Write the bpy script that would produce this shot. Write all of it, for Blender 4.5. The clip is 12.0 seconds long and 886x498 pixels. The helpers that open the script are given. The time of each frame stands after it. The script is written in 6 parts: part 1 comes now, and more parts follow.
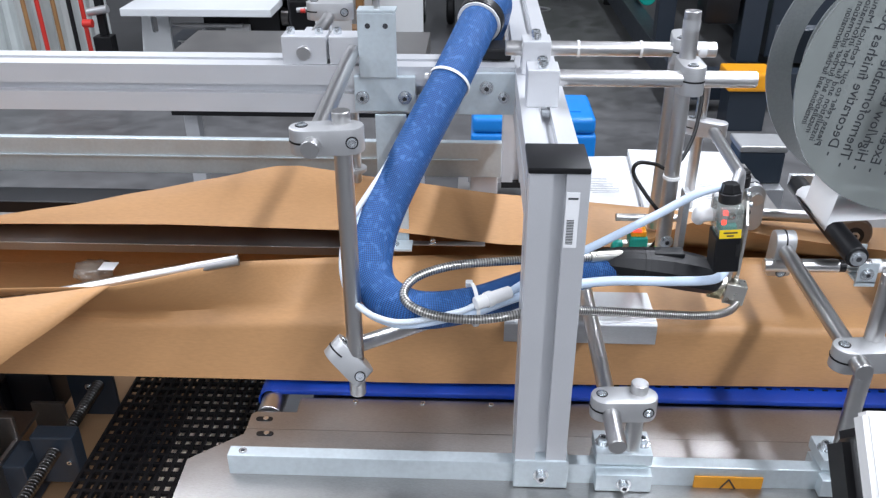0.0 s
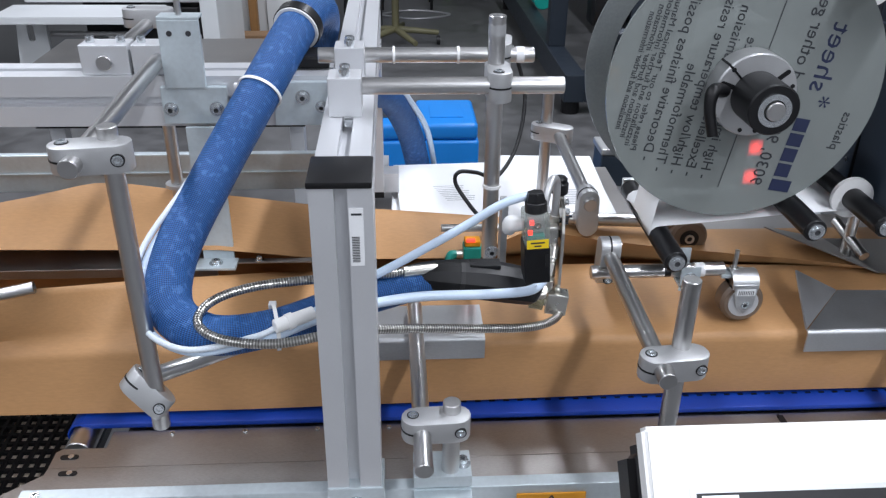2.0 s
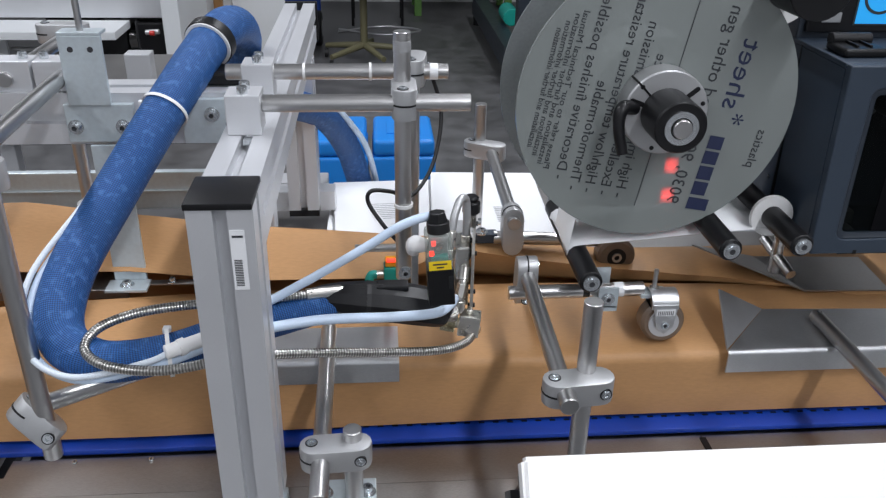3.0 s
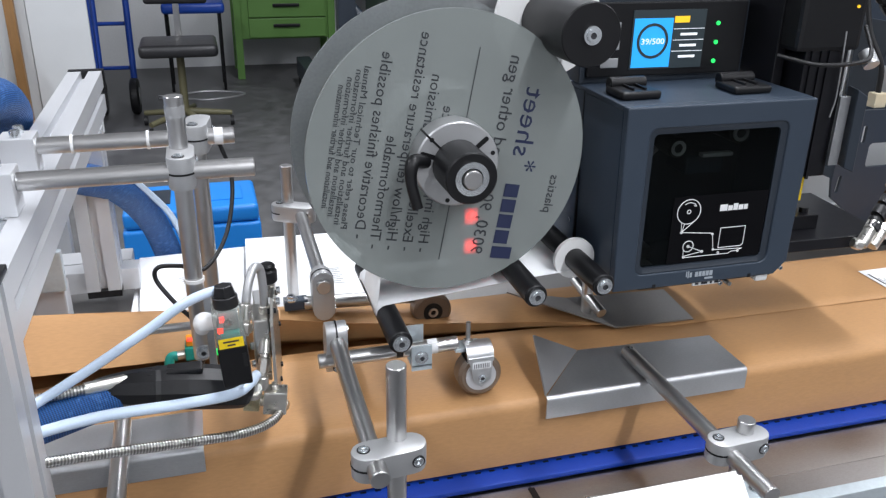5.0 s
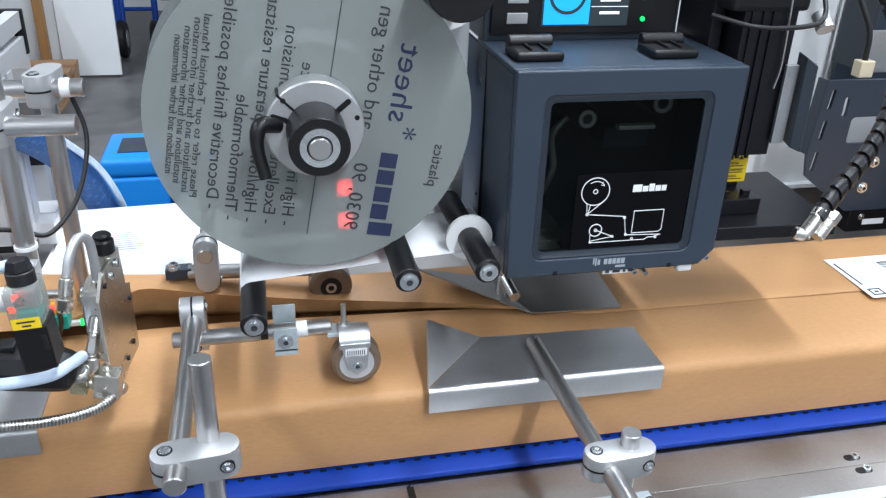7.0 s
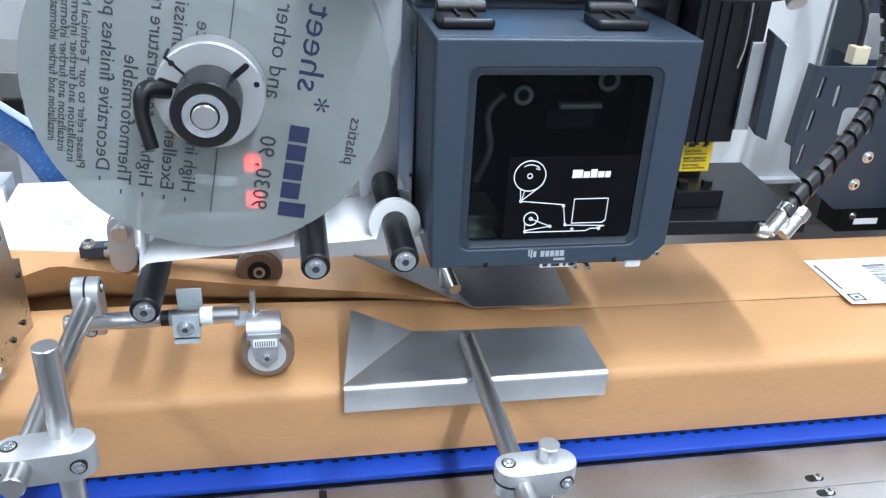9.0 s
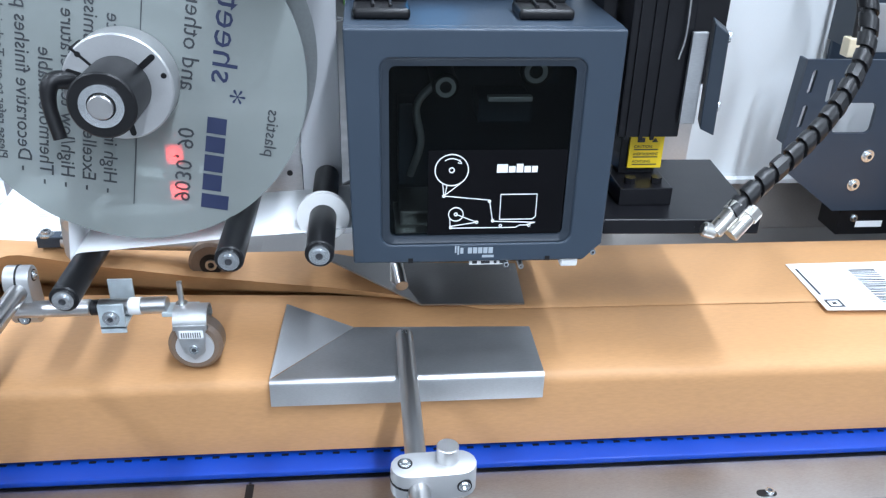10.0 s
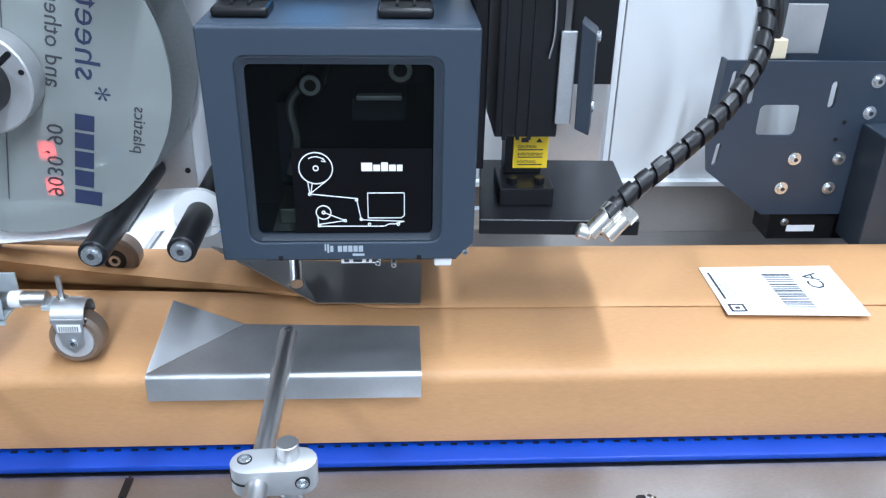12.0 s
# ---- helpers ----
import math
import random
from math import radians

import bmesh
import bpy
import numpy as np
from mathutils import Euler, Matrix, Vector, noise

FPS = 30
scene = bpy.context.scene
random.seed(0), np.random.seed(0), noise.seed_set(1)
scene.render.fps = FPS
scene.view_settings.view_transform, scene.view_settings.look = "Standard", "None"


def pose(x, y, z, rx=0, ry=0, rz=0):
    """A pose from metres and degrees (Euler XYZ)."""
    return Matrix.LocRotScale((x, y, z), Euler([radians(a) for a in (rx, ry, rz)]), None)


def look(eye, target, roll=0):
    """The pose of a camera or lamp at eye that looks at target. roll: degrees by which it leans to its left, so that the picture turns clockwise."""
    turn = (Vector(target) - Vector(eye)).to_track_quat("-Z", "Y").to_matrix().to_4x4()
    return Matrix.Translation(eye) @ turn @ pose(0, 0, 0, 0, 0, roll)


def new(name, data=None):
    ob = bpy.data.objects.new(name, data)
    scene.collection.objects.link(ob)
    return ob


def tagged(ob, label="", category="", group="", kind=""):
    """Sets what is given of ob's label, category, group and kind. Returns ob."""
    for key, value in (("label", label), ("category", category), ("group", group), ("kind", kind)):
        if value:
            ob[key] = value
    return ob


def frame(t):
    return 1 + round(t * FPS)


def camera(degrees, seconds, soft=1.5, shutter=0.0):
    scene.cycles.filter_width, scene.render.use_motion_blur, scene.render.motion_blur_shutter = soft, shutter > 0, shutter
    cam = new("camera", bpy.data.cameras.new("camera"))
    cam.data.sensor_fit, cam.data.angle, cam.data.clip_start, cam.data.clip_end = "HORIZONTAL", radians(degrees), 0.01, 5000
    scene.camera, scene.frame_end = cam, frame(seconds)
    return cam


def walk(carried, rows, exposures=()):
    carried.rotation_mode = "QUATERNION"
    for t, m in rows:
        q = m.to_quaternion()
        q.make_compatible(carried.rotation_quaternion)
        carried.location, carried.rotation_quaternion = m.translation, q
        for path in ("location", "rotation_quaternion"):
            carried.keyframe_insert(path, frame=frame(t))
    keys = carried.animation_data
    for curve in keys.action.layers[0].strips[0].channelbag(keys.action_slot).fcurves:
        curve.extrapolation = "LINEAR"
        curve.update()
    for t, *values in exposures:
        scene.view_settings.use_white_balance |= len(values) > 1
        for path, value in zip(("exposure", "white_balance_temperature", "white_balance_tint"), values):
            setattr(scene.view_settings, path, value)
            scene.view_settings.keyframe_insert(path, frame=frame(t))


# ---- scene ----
cam = camera(56.3, 12.0, 1.3)
PATH = [
    (0, (0.012, 0.006, 1.468), (-0.059, 1.763, 0.517), -0.1),
    (0.5, (0.039, 0.012, 1.467), (-0.009, 1.778, 0.529), -0.2),
    (1, (0.074, 0.024, 1.465), (0.076, 1.787, 0.523), -0.1),
    (1.5, (0.109, 0.037, 1.462), (0.188, 1.798, 0.517), 0.6),
    (2, (0.143, 0.05, 1.459), (0.255, 1.812, 0.519), 0.8),
    (2.5, (0.189, 0.059, 1.457), (0.329, 1.825, 0.528), 1.1),
    (3, (0.229, 0.069, 1.455), (0.385, 1.844, 0.548), 1.2),
    (3.5, (0.279, 0.078, 1.447), (0.45, 1.867, 0.569), 1.0),
    (3.7, (0.291, 0.084, 1.447), (0.477, 1.876, 0.58), 0.6),
    (5.3, (0.29, 0.102, 1.446), (0.893, 1.846, 0.674), 1.3),
    (5.5, (0.293, 0.105, 1.446), (0.929, 1.832, 0.661), 1.5),
    (6, (0.383, 0.125, 1.438), (0.93, 1.865, 0.618), 2.5),
    (6.5, (0.457, 0.144, 1.432), (0.907, 1.896, 0.578), 1.7),
    (6.7, (0.475, 0.149, 1.436), (0.906, 1.894, 0.558), 1.8),
    (8.3, (0.559, 0.189, 1.406), (0.903, 1.942, 0.507), 2.7),
    (8.5, (0.555, 0.194, 1.406), (0.914, 1.938, 0.495), 2.2),
    (9, (0.62, 0.205, 1.399), (0.968, 1.951, 0.487), 3.1),
    (9.5, (0.699, 0.2, 1.396), (0.945, 1.962, 0.482), 2.5),
    (10, (0.769, 0.199, 1.393), (0.943, 1.966, 0.474), 1.5),
    (10.5, (0.839, 0.196, 1.389), (0.932, 1.967, 0.464), 1.8),
    (11, (0.825, 0.194, 1.392), (0.944, 1.958, 0.456), 1.3),
    (11.5, (0.868, 0.199, 1.39), (1.006, 1.962, 0.456), 1.7),
    (12, (0.929, 0.187, 1.393), (1.029, 1.962, 0.477), 1.1),
]
walk(cam, [(t, look(eye, target, roll)) for t, eye, target, roll in PATH],
     [(0, -0.24, 6120, 14), (1.5, -0.46, 6110, 14), (3.5, -0.83, 6350, 14), (5.5, -0.2, 6300, 13), (6.5, -0.08, 6100, 11), (8.5, 0.03, 5800, 9), (9, 0.23, 5720, 9), (10, 0.29, 5620, 9), (12, 0.28, 5480, 9)])

# ---- world and light ----
world = bpy.data.worlds.new("hall_air")
scene.world = world
world.use_nodes = True
world.node_tree.nodes["Background"].inputs[0].default_value = (0.9, 0.95, 1.0, 1)
world.node_tree.nodes["Background"].inputs[1].default_value = 0.12

LIGHT_ROWS = [(-5.3, -2.2, 80), (-1.9, -2.2, 110), (1.5, -2.2, 205), (4.9, -2.2, 120), (-5.3, 2.5, 90), (-1.9, 2.5, 150), (1.5, 2.5, 200), (4.9, 2.5, 130)]
for lx, ly, watts in LIGHT_ROWS:
    lamp = bpy.data.lights.new("hall_light", "AREA")
    lamp.shape, lamp.size, lamp.size_y, lamp.energy = "RECTANGLE", 0.2, 4.2, watts
    lamp.color = (0.95, 0.98, 1.0)
    ob = new("hall_light", lamp)
    ob.matrix_basis = pose(lx, ly, 3.93)


# ---- materials ----
def material(name, color, rough=0.5, metal=0.0, vary=0.12, fine=900, coarse=14, stretch=(1, 1, 1), bump=0.0, coat=0.0, rvary=0.12, spec=0.5):
    m = bpy.data.materials.new(name)
    m.use_nodes = True
    nt = m.node_tree
    b = nt.nodes["Principled BSDF"]
    b.inputs["Metallic"].default_value = metal
    b.inputs["Coat Weight"].default_value = coat
    b.inputs["Specular IOR Level"].default_value = spec
    tc = nt.nodes.new("ShaderNodeTexCoord")
    mp = nt.nodes.new("ShaderNodeMapping")
    mp.inputs["Scale"].default_value = stretch
    nt.links.new(tc.outputs["Object"], mp.inputs["Vector"])
    n1, n2 = nt.nodes.new("ShaderNodeTexNoise"), nt.nodes.new("ShaderNodeTexNoise")
    n1.inputs["Scale"].default_value, n2.inputs["Scale"].default_value = fine, coarse
    n1.inputs["Detail"].default_value, n2.inputs["Detail"].default_value = 2, 4
    nt.links.new(mp.outputs[0], n1.inputs["Vector"])
    nt.links.new(tc.outputs["Object"], n2.inputs["Vector"])
    add = nt.nodes.new("ShaderNodeMath")
    add.operation = "ADD"
    nt.links.new(n1.outputs[0], add.inputs[0])
    nt.links.new(n2.outputs[0], add.inputs[1])
    ramp = nt.nodes.new("ShaderNodeMapRange")
    ramp.inputs["From Min"].default_value, ramp.inputs["From Max"].default_value = 0.6, 1.4
    nt.links.new(add.outputs[0], ramp.inputs["Value"])
    mix = nt.nodes.new("ShaderNodeMix")
    mix.data_type = "RGBA"
    mix.inputs["A"].default_value = (*[max(0, c * (1 - vary)) for c in color], 1)
    mix.inputs["B"].default_value = (*[min(1, c * (1 + vary)) for c in color], 1)
    nt.links.new(ramp.outputs[0], mix.inputs["Factor"])
    nt.links.new(mix.outputs["Result"], b.inputs["Base Color"])
    rr = nt.nodes.new("ShaderNodeMapRange")
    rr.inputs["From Min"].default_value, rr.inputs["From Max"].default_value = 0.6, 1.4
    rr.inputs["To Min"].default_value, rr.inputs["To Max"].default_value = max(0.02, rough * (1 - rvary)), min(1, rough * (1 + rvary))
    nt.links.new(add.outputs[0], rr.inputs["Value"])
    nt.links.new(rr.outputs[0], b.inputs["Roughness"])
    if bump:
        bp = nt.nodes.new("ShaderNodeBump")
        bp.inputs["Strength"].default_value, bp.inputs["Distance"].default_value = bump, 0.002
        nt.links.new(add.outputs[0], bp.inputs["Height"])
        nt.links.new(bp.outputs[0], b.inputs["Normal"])
    return m


STEEL = material("brushed_steel", (0.55, 0.545, 0.54), 0.32, 1.0, 0.02, 900, 30, (1, 1, 1), 0.0, rvary=0.03)
STEEL_PLATE = material("stainless_sheet", (0.37, 0.357, 0.345), 0.40, 1.0, 0.18, 260, 9, (1, 6, 6), 0.03, rvary=0.25)
STEEL_SHOE = material("satin_stainless", (0.56, 0.57, 0.58), 0.40, 0.95, 0.14, 240, 16, (1, 8, 8), 0.03, rvary=0.2)
ZINC = material("zinc_plate", (0.55, 0.615, 0.645), 0.38, 0.45, 0.09, 160, 22, bump=0.02, rvary=0.2)
ALU = material("anodised_aluminium", (0.66, 0.67, 0.69), 0.42, 0.55, 0.04, 500, 12, (6, 6, 0.5), 0.02)
CAST = material("blasted_aluminium", (0.50, 0.505, 0.51), 0.42, 0.7, 0.07, 1600, 40, bump=0.06)
DARK_STEEL = material("oiled_steel", (0.16, 0.155, 0.15), 0.3, 1.0, 0.15, 300, 40)
NICKEL = material("nickel_brass", (0.72, 0.70, 0.65), 0.28, 1.0, 0.05, 200, 60, rvary=0.04)
BRASS = material("pale_brass", (0.66, 0.60, 0.40), 0.25, 1.0, 0.1, 200, 60)
BRIGHT = material("bright_zinc_bolt", (0.66, 0.69, 0.71), 0.24, 0.95, 0.1, 300, 60)
KRAFT = material("kraft_paper", (0.47, 0.258, 0.112), 0.50, 0.0, 0.10, 420, 5, (0.25, 1, 1), 0.05, spec=0.35)
CARD = material("brown_cardboard", (0.34, 0.20, 0.10), 0.8, 0.0, 0.12, 500, 8)
BELT = material("blue_belt", (0.006, 0.045, 0.34), 0.45, 0.0, 0.10, 2600, 20, bump=0.12)
BLACK = material("black_plastic", (0.006, 0.006, 0.007), 0.40, 0.0, 0.2, 1200, 30, bump=0.03, spec=0.35)
BLACK_ALU = material("black_anodised", (0.006, 0.006, 0.008), 0.35, 0.0, 0.2, 600, 30, bump=0.02, spec=0.35)
MATT_BLACK = material("matt_black_card", (0.006, 0.006, 0.007), 0.8, 0.0, 0.2, spec=0.02)
RUBBER = material("black_rubber", (0.008, 0.008, 0.009), 0.5, 0.0, 0.2, 900, 40, bump=0.05)
SLATE = material("slate_paint", (0.029, 0.043, 0.064), 0.46, 0.0, 0.06, 1800, 20, bump=0.10)
SLATE_PANEL = material("slate_bracket_paint", (0.022, 0.033, 0.051), 0.42, 0.0, 0.08, 1500, 20, bump=0.06)
SLATE_DARK = material("dark_slate_paint", (0.020, 0.028, 0.040), 0.42, 0.0, 0.08, 1500, 20, bump=0.06)
WHITE = material("white_plastic", (0.80, 0.80, 0.79), 0.4, 0.0, 0.03, 900, 14)
CREAM_SLAT = material("cream_slat", (0.72, 0.62, 0.52), 0.5, 0.0, 0.1, 300, 14)
CREAM = material("cream_plastic", (0.62, 0.54, 0.38), 0.45, 0.0, 0.08)
WHITE_PAINT = material("white_painted_sheet", (0.66, 0.68, 0.69), 0.5, 0.0, 0.05, 700, 5)
PAPER_WHITE = material("white_paper", (0.82, 0.83, 0.84), 0.7, 0.0, 0.03, 900, 12)
TUBE = material("pale_blue_tube", (0.55, 0.66, 0.80), 0.3, 0.0, 0.06, 500, 30)
CLEAR_TUBE = material("milky_tube", (0.62, 0.68, 0.74), 0.28, 0.0, 0.06, 500, 30)
PU = material("brown_polyurethane", (0.17, 0.12, 0.085), 0.35, 0.0, 0.15, 500, 60)
YELLOW = material("yellow_sticker", (0.85, 0.60, 0.01), 0.45, 0.0, 0.05, 600, 40)
ORANGE = material("orange_sign", (0.75, 0.33, 0.02), 0.45, 0.0, 0.06, 600, 40)
INK_AND_RECESS = material("print_and_recess_shade", (0.03, 0.03, 0.035), 0.6, 0.0, 0.05)
INK_BLUE = material("blue_grey_print", (0.02, 0.028, 0.075), 0.5, 0.0, 0.05)
INK_GREY = material("grey_print", (0.035, 0.038, 0.045), 0.5, 0.0, 0.05)
GREY_INK = material("pale_grey_print", (0.36, 0.40, 0.44), 0.5, 0.0, 0.05)
WHITE_INK = material("white_print", (0.85, 0.85, 0.85), 0.5, 0.0, 0.02)
BLUE_BOX = material("bright_blue_plastic", (0.01, 0.20, 0.62), 0.4, 0.0, 0.08, 600, 8)
GREEN = material("green_paint", (0.10, 0.22, 0.05), 0.45, 0.0, 0.08, 500, 8)
TROLLEY = material("blue_paint", (0.01, 0.06, 0.36), 0.4, 0.0, 0.1, 500, 12)
LEATHER = material("black_leatherette", (0.02, 0.02, 0.022), 0.4, 0.0, 0.15, 300, 20, bump=0.1)
CONCRETE = material("grey_concrete", (0.105, 0.105, 0.107), 0.5, 0.0, 0.55, 9, 1.7, bump=0.05, rvary=0.3)
WALL = material("wall_paint", (0.62, 0.63, 0.64), 0.7, 0.0, 0.06, 80, 1.5)
CEIL = material("ceiling_sheet", (0.55, 0.56, 0.57), 0.7, 0.0, 0.06, 80, 2)
TEAL = material("teal_plastic", (0.01, 0.33, 0.27), 0.4, 0.0, 0.1)
RED = material("red_plastic", (0.55, 0.03, 0.02), 0.4, 0.0, 0.1)
AMBER = material("amber_plastic", (0.85, 0.36, 0.01), 0.4, 0.0, 0.1)
WOOD = material("brown_wood", (0.30, 0.16, 0.06), 0.5, 0.0, 0.2, 60, 8, (1, 1, 0.1))
PALLET_WOOD = material("pale_pallet_wood", (0.36, 0.22, 0.12), 0.7, 0.0, 0.25, 90, 6, (0.15, 1, 1), 0.1)
REEL = material("galvanised_reel", (0.36, 0.38, 0.385), 0.42, 0.9, 0.10, 300, 10)
OLIVE = material("olive_paint", (0.14, 0.13, 0.07), 0.5, 0.0, 0.1)
CURTAIN = material("milky_curtain", (0.52, 0.56, 0.55), 0.35, 0.0, 0.22, 30, 4, (1, 1, 0.1))


def emitter(name, color, strength):
    m = bpy.data.materials.new(name)
    m.use_nodes = True
    b = m.node_tree.nodes["Principled BSDF"]
    b.inputs["Base Color"].default_value = (*color, 1)
    b.inputs["Emission Color"].default_value = (*color, 1)
    b.inputs["Emission Strength"].default_value = strength
    return m


SCREEN_BLUE = emitter("screen_blue", (0.02, 0.35, 0.78), 0.8)
SCREEN_DARK = emitter("screen_dark", (0.02, 0.03, 0.035), 0.5)
SCREEN_WHITE = emitter("screen_white", (0.8, 0.85, 0.88), 0.8)
SCREEN_YELLOW = emitter("screen_yellow", (0.9, 0.55, 0.02), 0.7)
LED_GREEN = emitter("green_led", (0.02, 0.7, 0.12), 1.5)
LED_RED = emitter("red_led", (1.0, 0.05, 0.03), 3.0)


def see_through(name, tint, clear, rough=0.08, body=(0.1, 0.1, 0.1)):
    """A sheet that lets a share of the light pass straight, with a glossy face."""
    m = bpy.data.materials.new(name)
    m.use_nodes = True
    nt = m.node_tree
    b = nt.nodes["Principled BSDF"]
    b.inputs["Base Color"].default_value = (*body, 1)
    b.inputs["Roughness"].default_value = rough
    t = nt.nodes.new("ShaderNodeBsdfTransparent")
    t.inputs[0].default_value = (*tint, 1)
    mix = nt.nodes.new("ShaderNodeMixShader")
    mix.inputs[0].default_value = clear
    out = nt.nodes["Material Output"]
    nt.links.new(b.outputs[0], mix.inputs[1])
    nt.links.new(t.outputs[0], mix.inputs[2])
    nt.links.new(mix.outputs[0], out.inputs[0])
    return m


TINTED = see_through("tinted_window", (0.66, 0.69, 0.68), 0.86, 0.05, (0.006, 0.007, 0.007))
FILM = see_through("frosted_polycarbonate", (0.80, 0.84, 0.82), 0.27, 0.13, (0.29, 0.315, 0.305))
CLEAR = see_through("clear_plastic", (0.9, 0.92, 0.9), 0.6, 0.08, (0.35, 0.38, 0.36))
BAG = see_through("clear_bag", (0.85, 0.85, 0.85), 0.5, 0.1, (0.35, 0.30, 0.25))


def braid(name, dark, light, nu, nv, rough=0.55, metal=0.0, rings=False):
    """Woven sleeve or ribbed hose, laid along the swept surface."""
    m = bpy.data.materials.new(name)
    m.use_nodes = True
    nt = m.node_tree
    b = nt.nodes["Principled BSDF"]
    b.inputs["Roughness"].default_value, b.inputs["Metallic"].default_value = rough, metal
    uv = nt.nodes.new("ShaderNodeUVMap")
    sep = nt.nodes.new("ShaderNodeSeparateXYZ")
    nt.links.new(uv.outputs[0], sep.inputs[0])

    def wave(a, c):
        p = nt.nodes.new("ShaderNodeMath")
        p.operation = "MULTIPLY"
        p.inputs[1].default_value = a
        nt.links.new(sep.outputs[0], p.inputs[0])
        q = nt.nodes.new("ShaderNodeMath")
        q.operation = "MULTIPLY_ADD"
        q.inputs[1].default_value = c
        nt.links.new(sep.outputs[1], q.inputs[0])
        nt.links.new(p.outputs[0], q.inputs[2])
        s = nt.nodes.new("ShaderNodeMath")
        s.operation = "SINE"
        nt.links.new(q.outputs[0], s.inputs[0])
        return s

    w1 = wave(nu * 2 * math.pi, 0 if rings else nv * 2 * math.pi)
    w2 = wave(nu * 2 * math.pi, 0 if rings else -nv * 2 * math.pi)
    mul = nt.nodes.new("ShaderNodeMath")
    mul.operation = "ADD" if rings else "MULTIPLY"
    nt.links.new(w1.outputs[0], mul.inputs[0])
    nt.links.new(w2.outputs[0], mul.inputs[1])
    rng = nt.nodes.new("ShaderNodeMapRange")
    rng.inputs["From Min"].default_value, rng.inputs["From Max"].default_value = -0.7, 0.7
    nt.links.new(mul.outputs[0], rng.inputs["Value"])
    tc = nt.nodes.new("ShaderNodeTexCoord")
    nz = nt.nodes.new("ShaderNodeTexNoise")
    nz.inputs["Scale"].default_value = 120
    nz.inputs["Detail"].default_value = 5
    nt.links.new(tc.outputs["Object"], nz.inputs["Vector"])
    mix = nt.nodes.new("ShaderNodeMix")
    mix.data_type = "RGBA"
    mix.inputs["A"].default_value, mix.inputs["B"].default_value = (*dark, 1), (*light, 1)
    nt.links.new(rng.outputs[0], mix.inputs["Factor"])
    wear = nt.nodes.new("ShaderNodeMix")
    wear.data_type = "RGBA"
    wr = nt.nodes.new("ShaderNodeMapRange")
    wr.inputs["From Min"].default_value, wr.inputs["From Max"].default_value = 0.54, 0.66
    wr.inputs["To Max"].default_value = 0.35
    nt.links.new(nz.outputs[0], wr.inputs["Value"])
    nt.links.new(wr.outputs[0], wear.inputs["Factor"])
    nt.links.new(mix.outputs["Result"], wear.inputs["A"])
    wear.inputs["B"].default_value = (*[min(1, c * 1.3 + 0.10) for c in light], 1)
    nt.links.new(wear.outputs["Result"], b.inputs["Base Color"])
    bp = nt.nodes.new("ShaderNodeBump")
    bp.inputs["Strength"].default_value, bp.inputs["Distance"].default_value = 0.6, 0.0012
    nt.links.new(rng.outputs[0], bp.inputs["Height"])
    nt.links.new(bp.outputs[0], b.inputs["Normal"])
    return m


HOSE_BLUE = braid("blue_woven_sleeve", (0.002, 0.024, 0.10), (0.009, 0.115, 0.38), 205, 34)
FLEX = braid("flexible_steel_conduit", (0.24, 0.235, 0.22), (0.54, 0.525, 0.50), 330, 1, 0.28, 1.0, True)


def spot_glow(name, color, strength, radius):
    """A glowing patch that fades towards its rim."""
    m = emitter(name, color, strength)
    nt = m.node_tree
    tc, gr = nt.nodes.new("ShaderNodeTexCoord"), nt.nodes.new("ShaderNodeTexGradient")
    mp, mul = nt.nodes.new("ShaderNodeMapping"), nt.nodes.new("ShaderNodeMath")
    gr.gradient_type = "QUADRATIC_SPHERE"
    mp.inputs["Scale"].default_value = (1 / radius,) * 3
    mul.operation = "MULTIPLY"
    mul.inputs[1].default_value = strength
    nt.links.new(tc.outputs["Object"], mp.inputs["Vector"])
    nt.links.new(mp.outputs[0], gr.inputs[0])
    nt.links.new(gr.outputs["Fac"], mul.inputs[0])
    nt.links.new(mul.outputs[0], nt.nodes["Principled BSDF"].inputs["Emission Strength"])
    return m


# added glow for the red spots on the reel disc, source unknown
GLOW_RED = spot_glow("red_glow_patch", (1.0, 0.03, 0.02), 55.0, 0.016)


# ---- shape helpers ----
def part(name, bm, mat, parent=None, label="", smooth=False):
    bmesh.ops.recalc_face_normals(bm, faces=bm.faces)
    me = bpy.data.meshes.new(name)
    bm.to_mesh(me)
    bm.free()
    if smooth:
        me.shade_smooth()
        me.set_sharp_from_angle(angle=radians(38))
    me.materials.append(mat)
    ob = new(name, me)
    if parent:
        ob.parent = parent
        ob.matrix_parent_inverse = parent.matrix_basis.inverted()
    if label:
        ob["label"] = label
    return ob


def thing(name, label, category, at, group=""):
    ob = new(name)
    ob.empty_display_size = 0.02
    ob.matrix_basis = Matrix.Translation(at)
    return tagged(ob, label, category, group)


def structure(name, bm, mat, label, category):
    return tagged(part(name, bm, mat), label, category, kind="structure")


def merge(bm, tmp):
    me = bpy.data.meshes.new("tmp")
    tmp.to_mesh(me)
    tmp.free()
    bm.from_mesh(me)
    bpy.data.meshes.remove(me)
    return bm


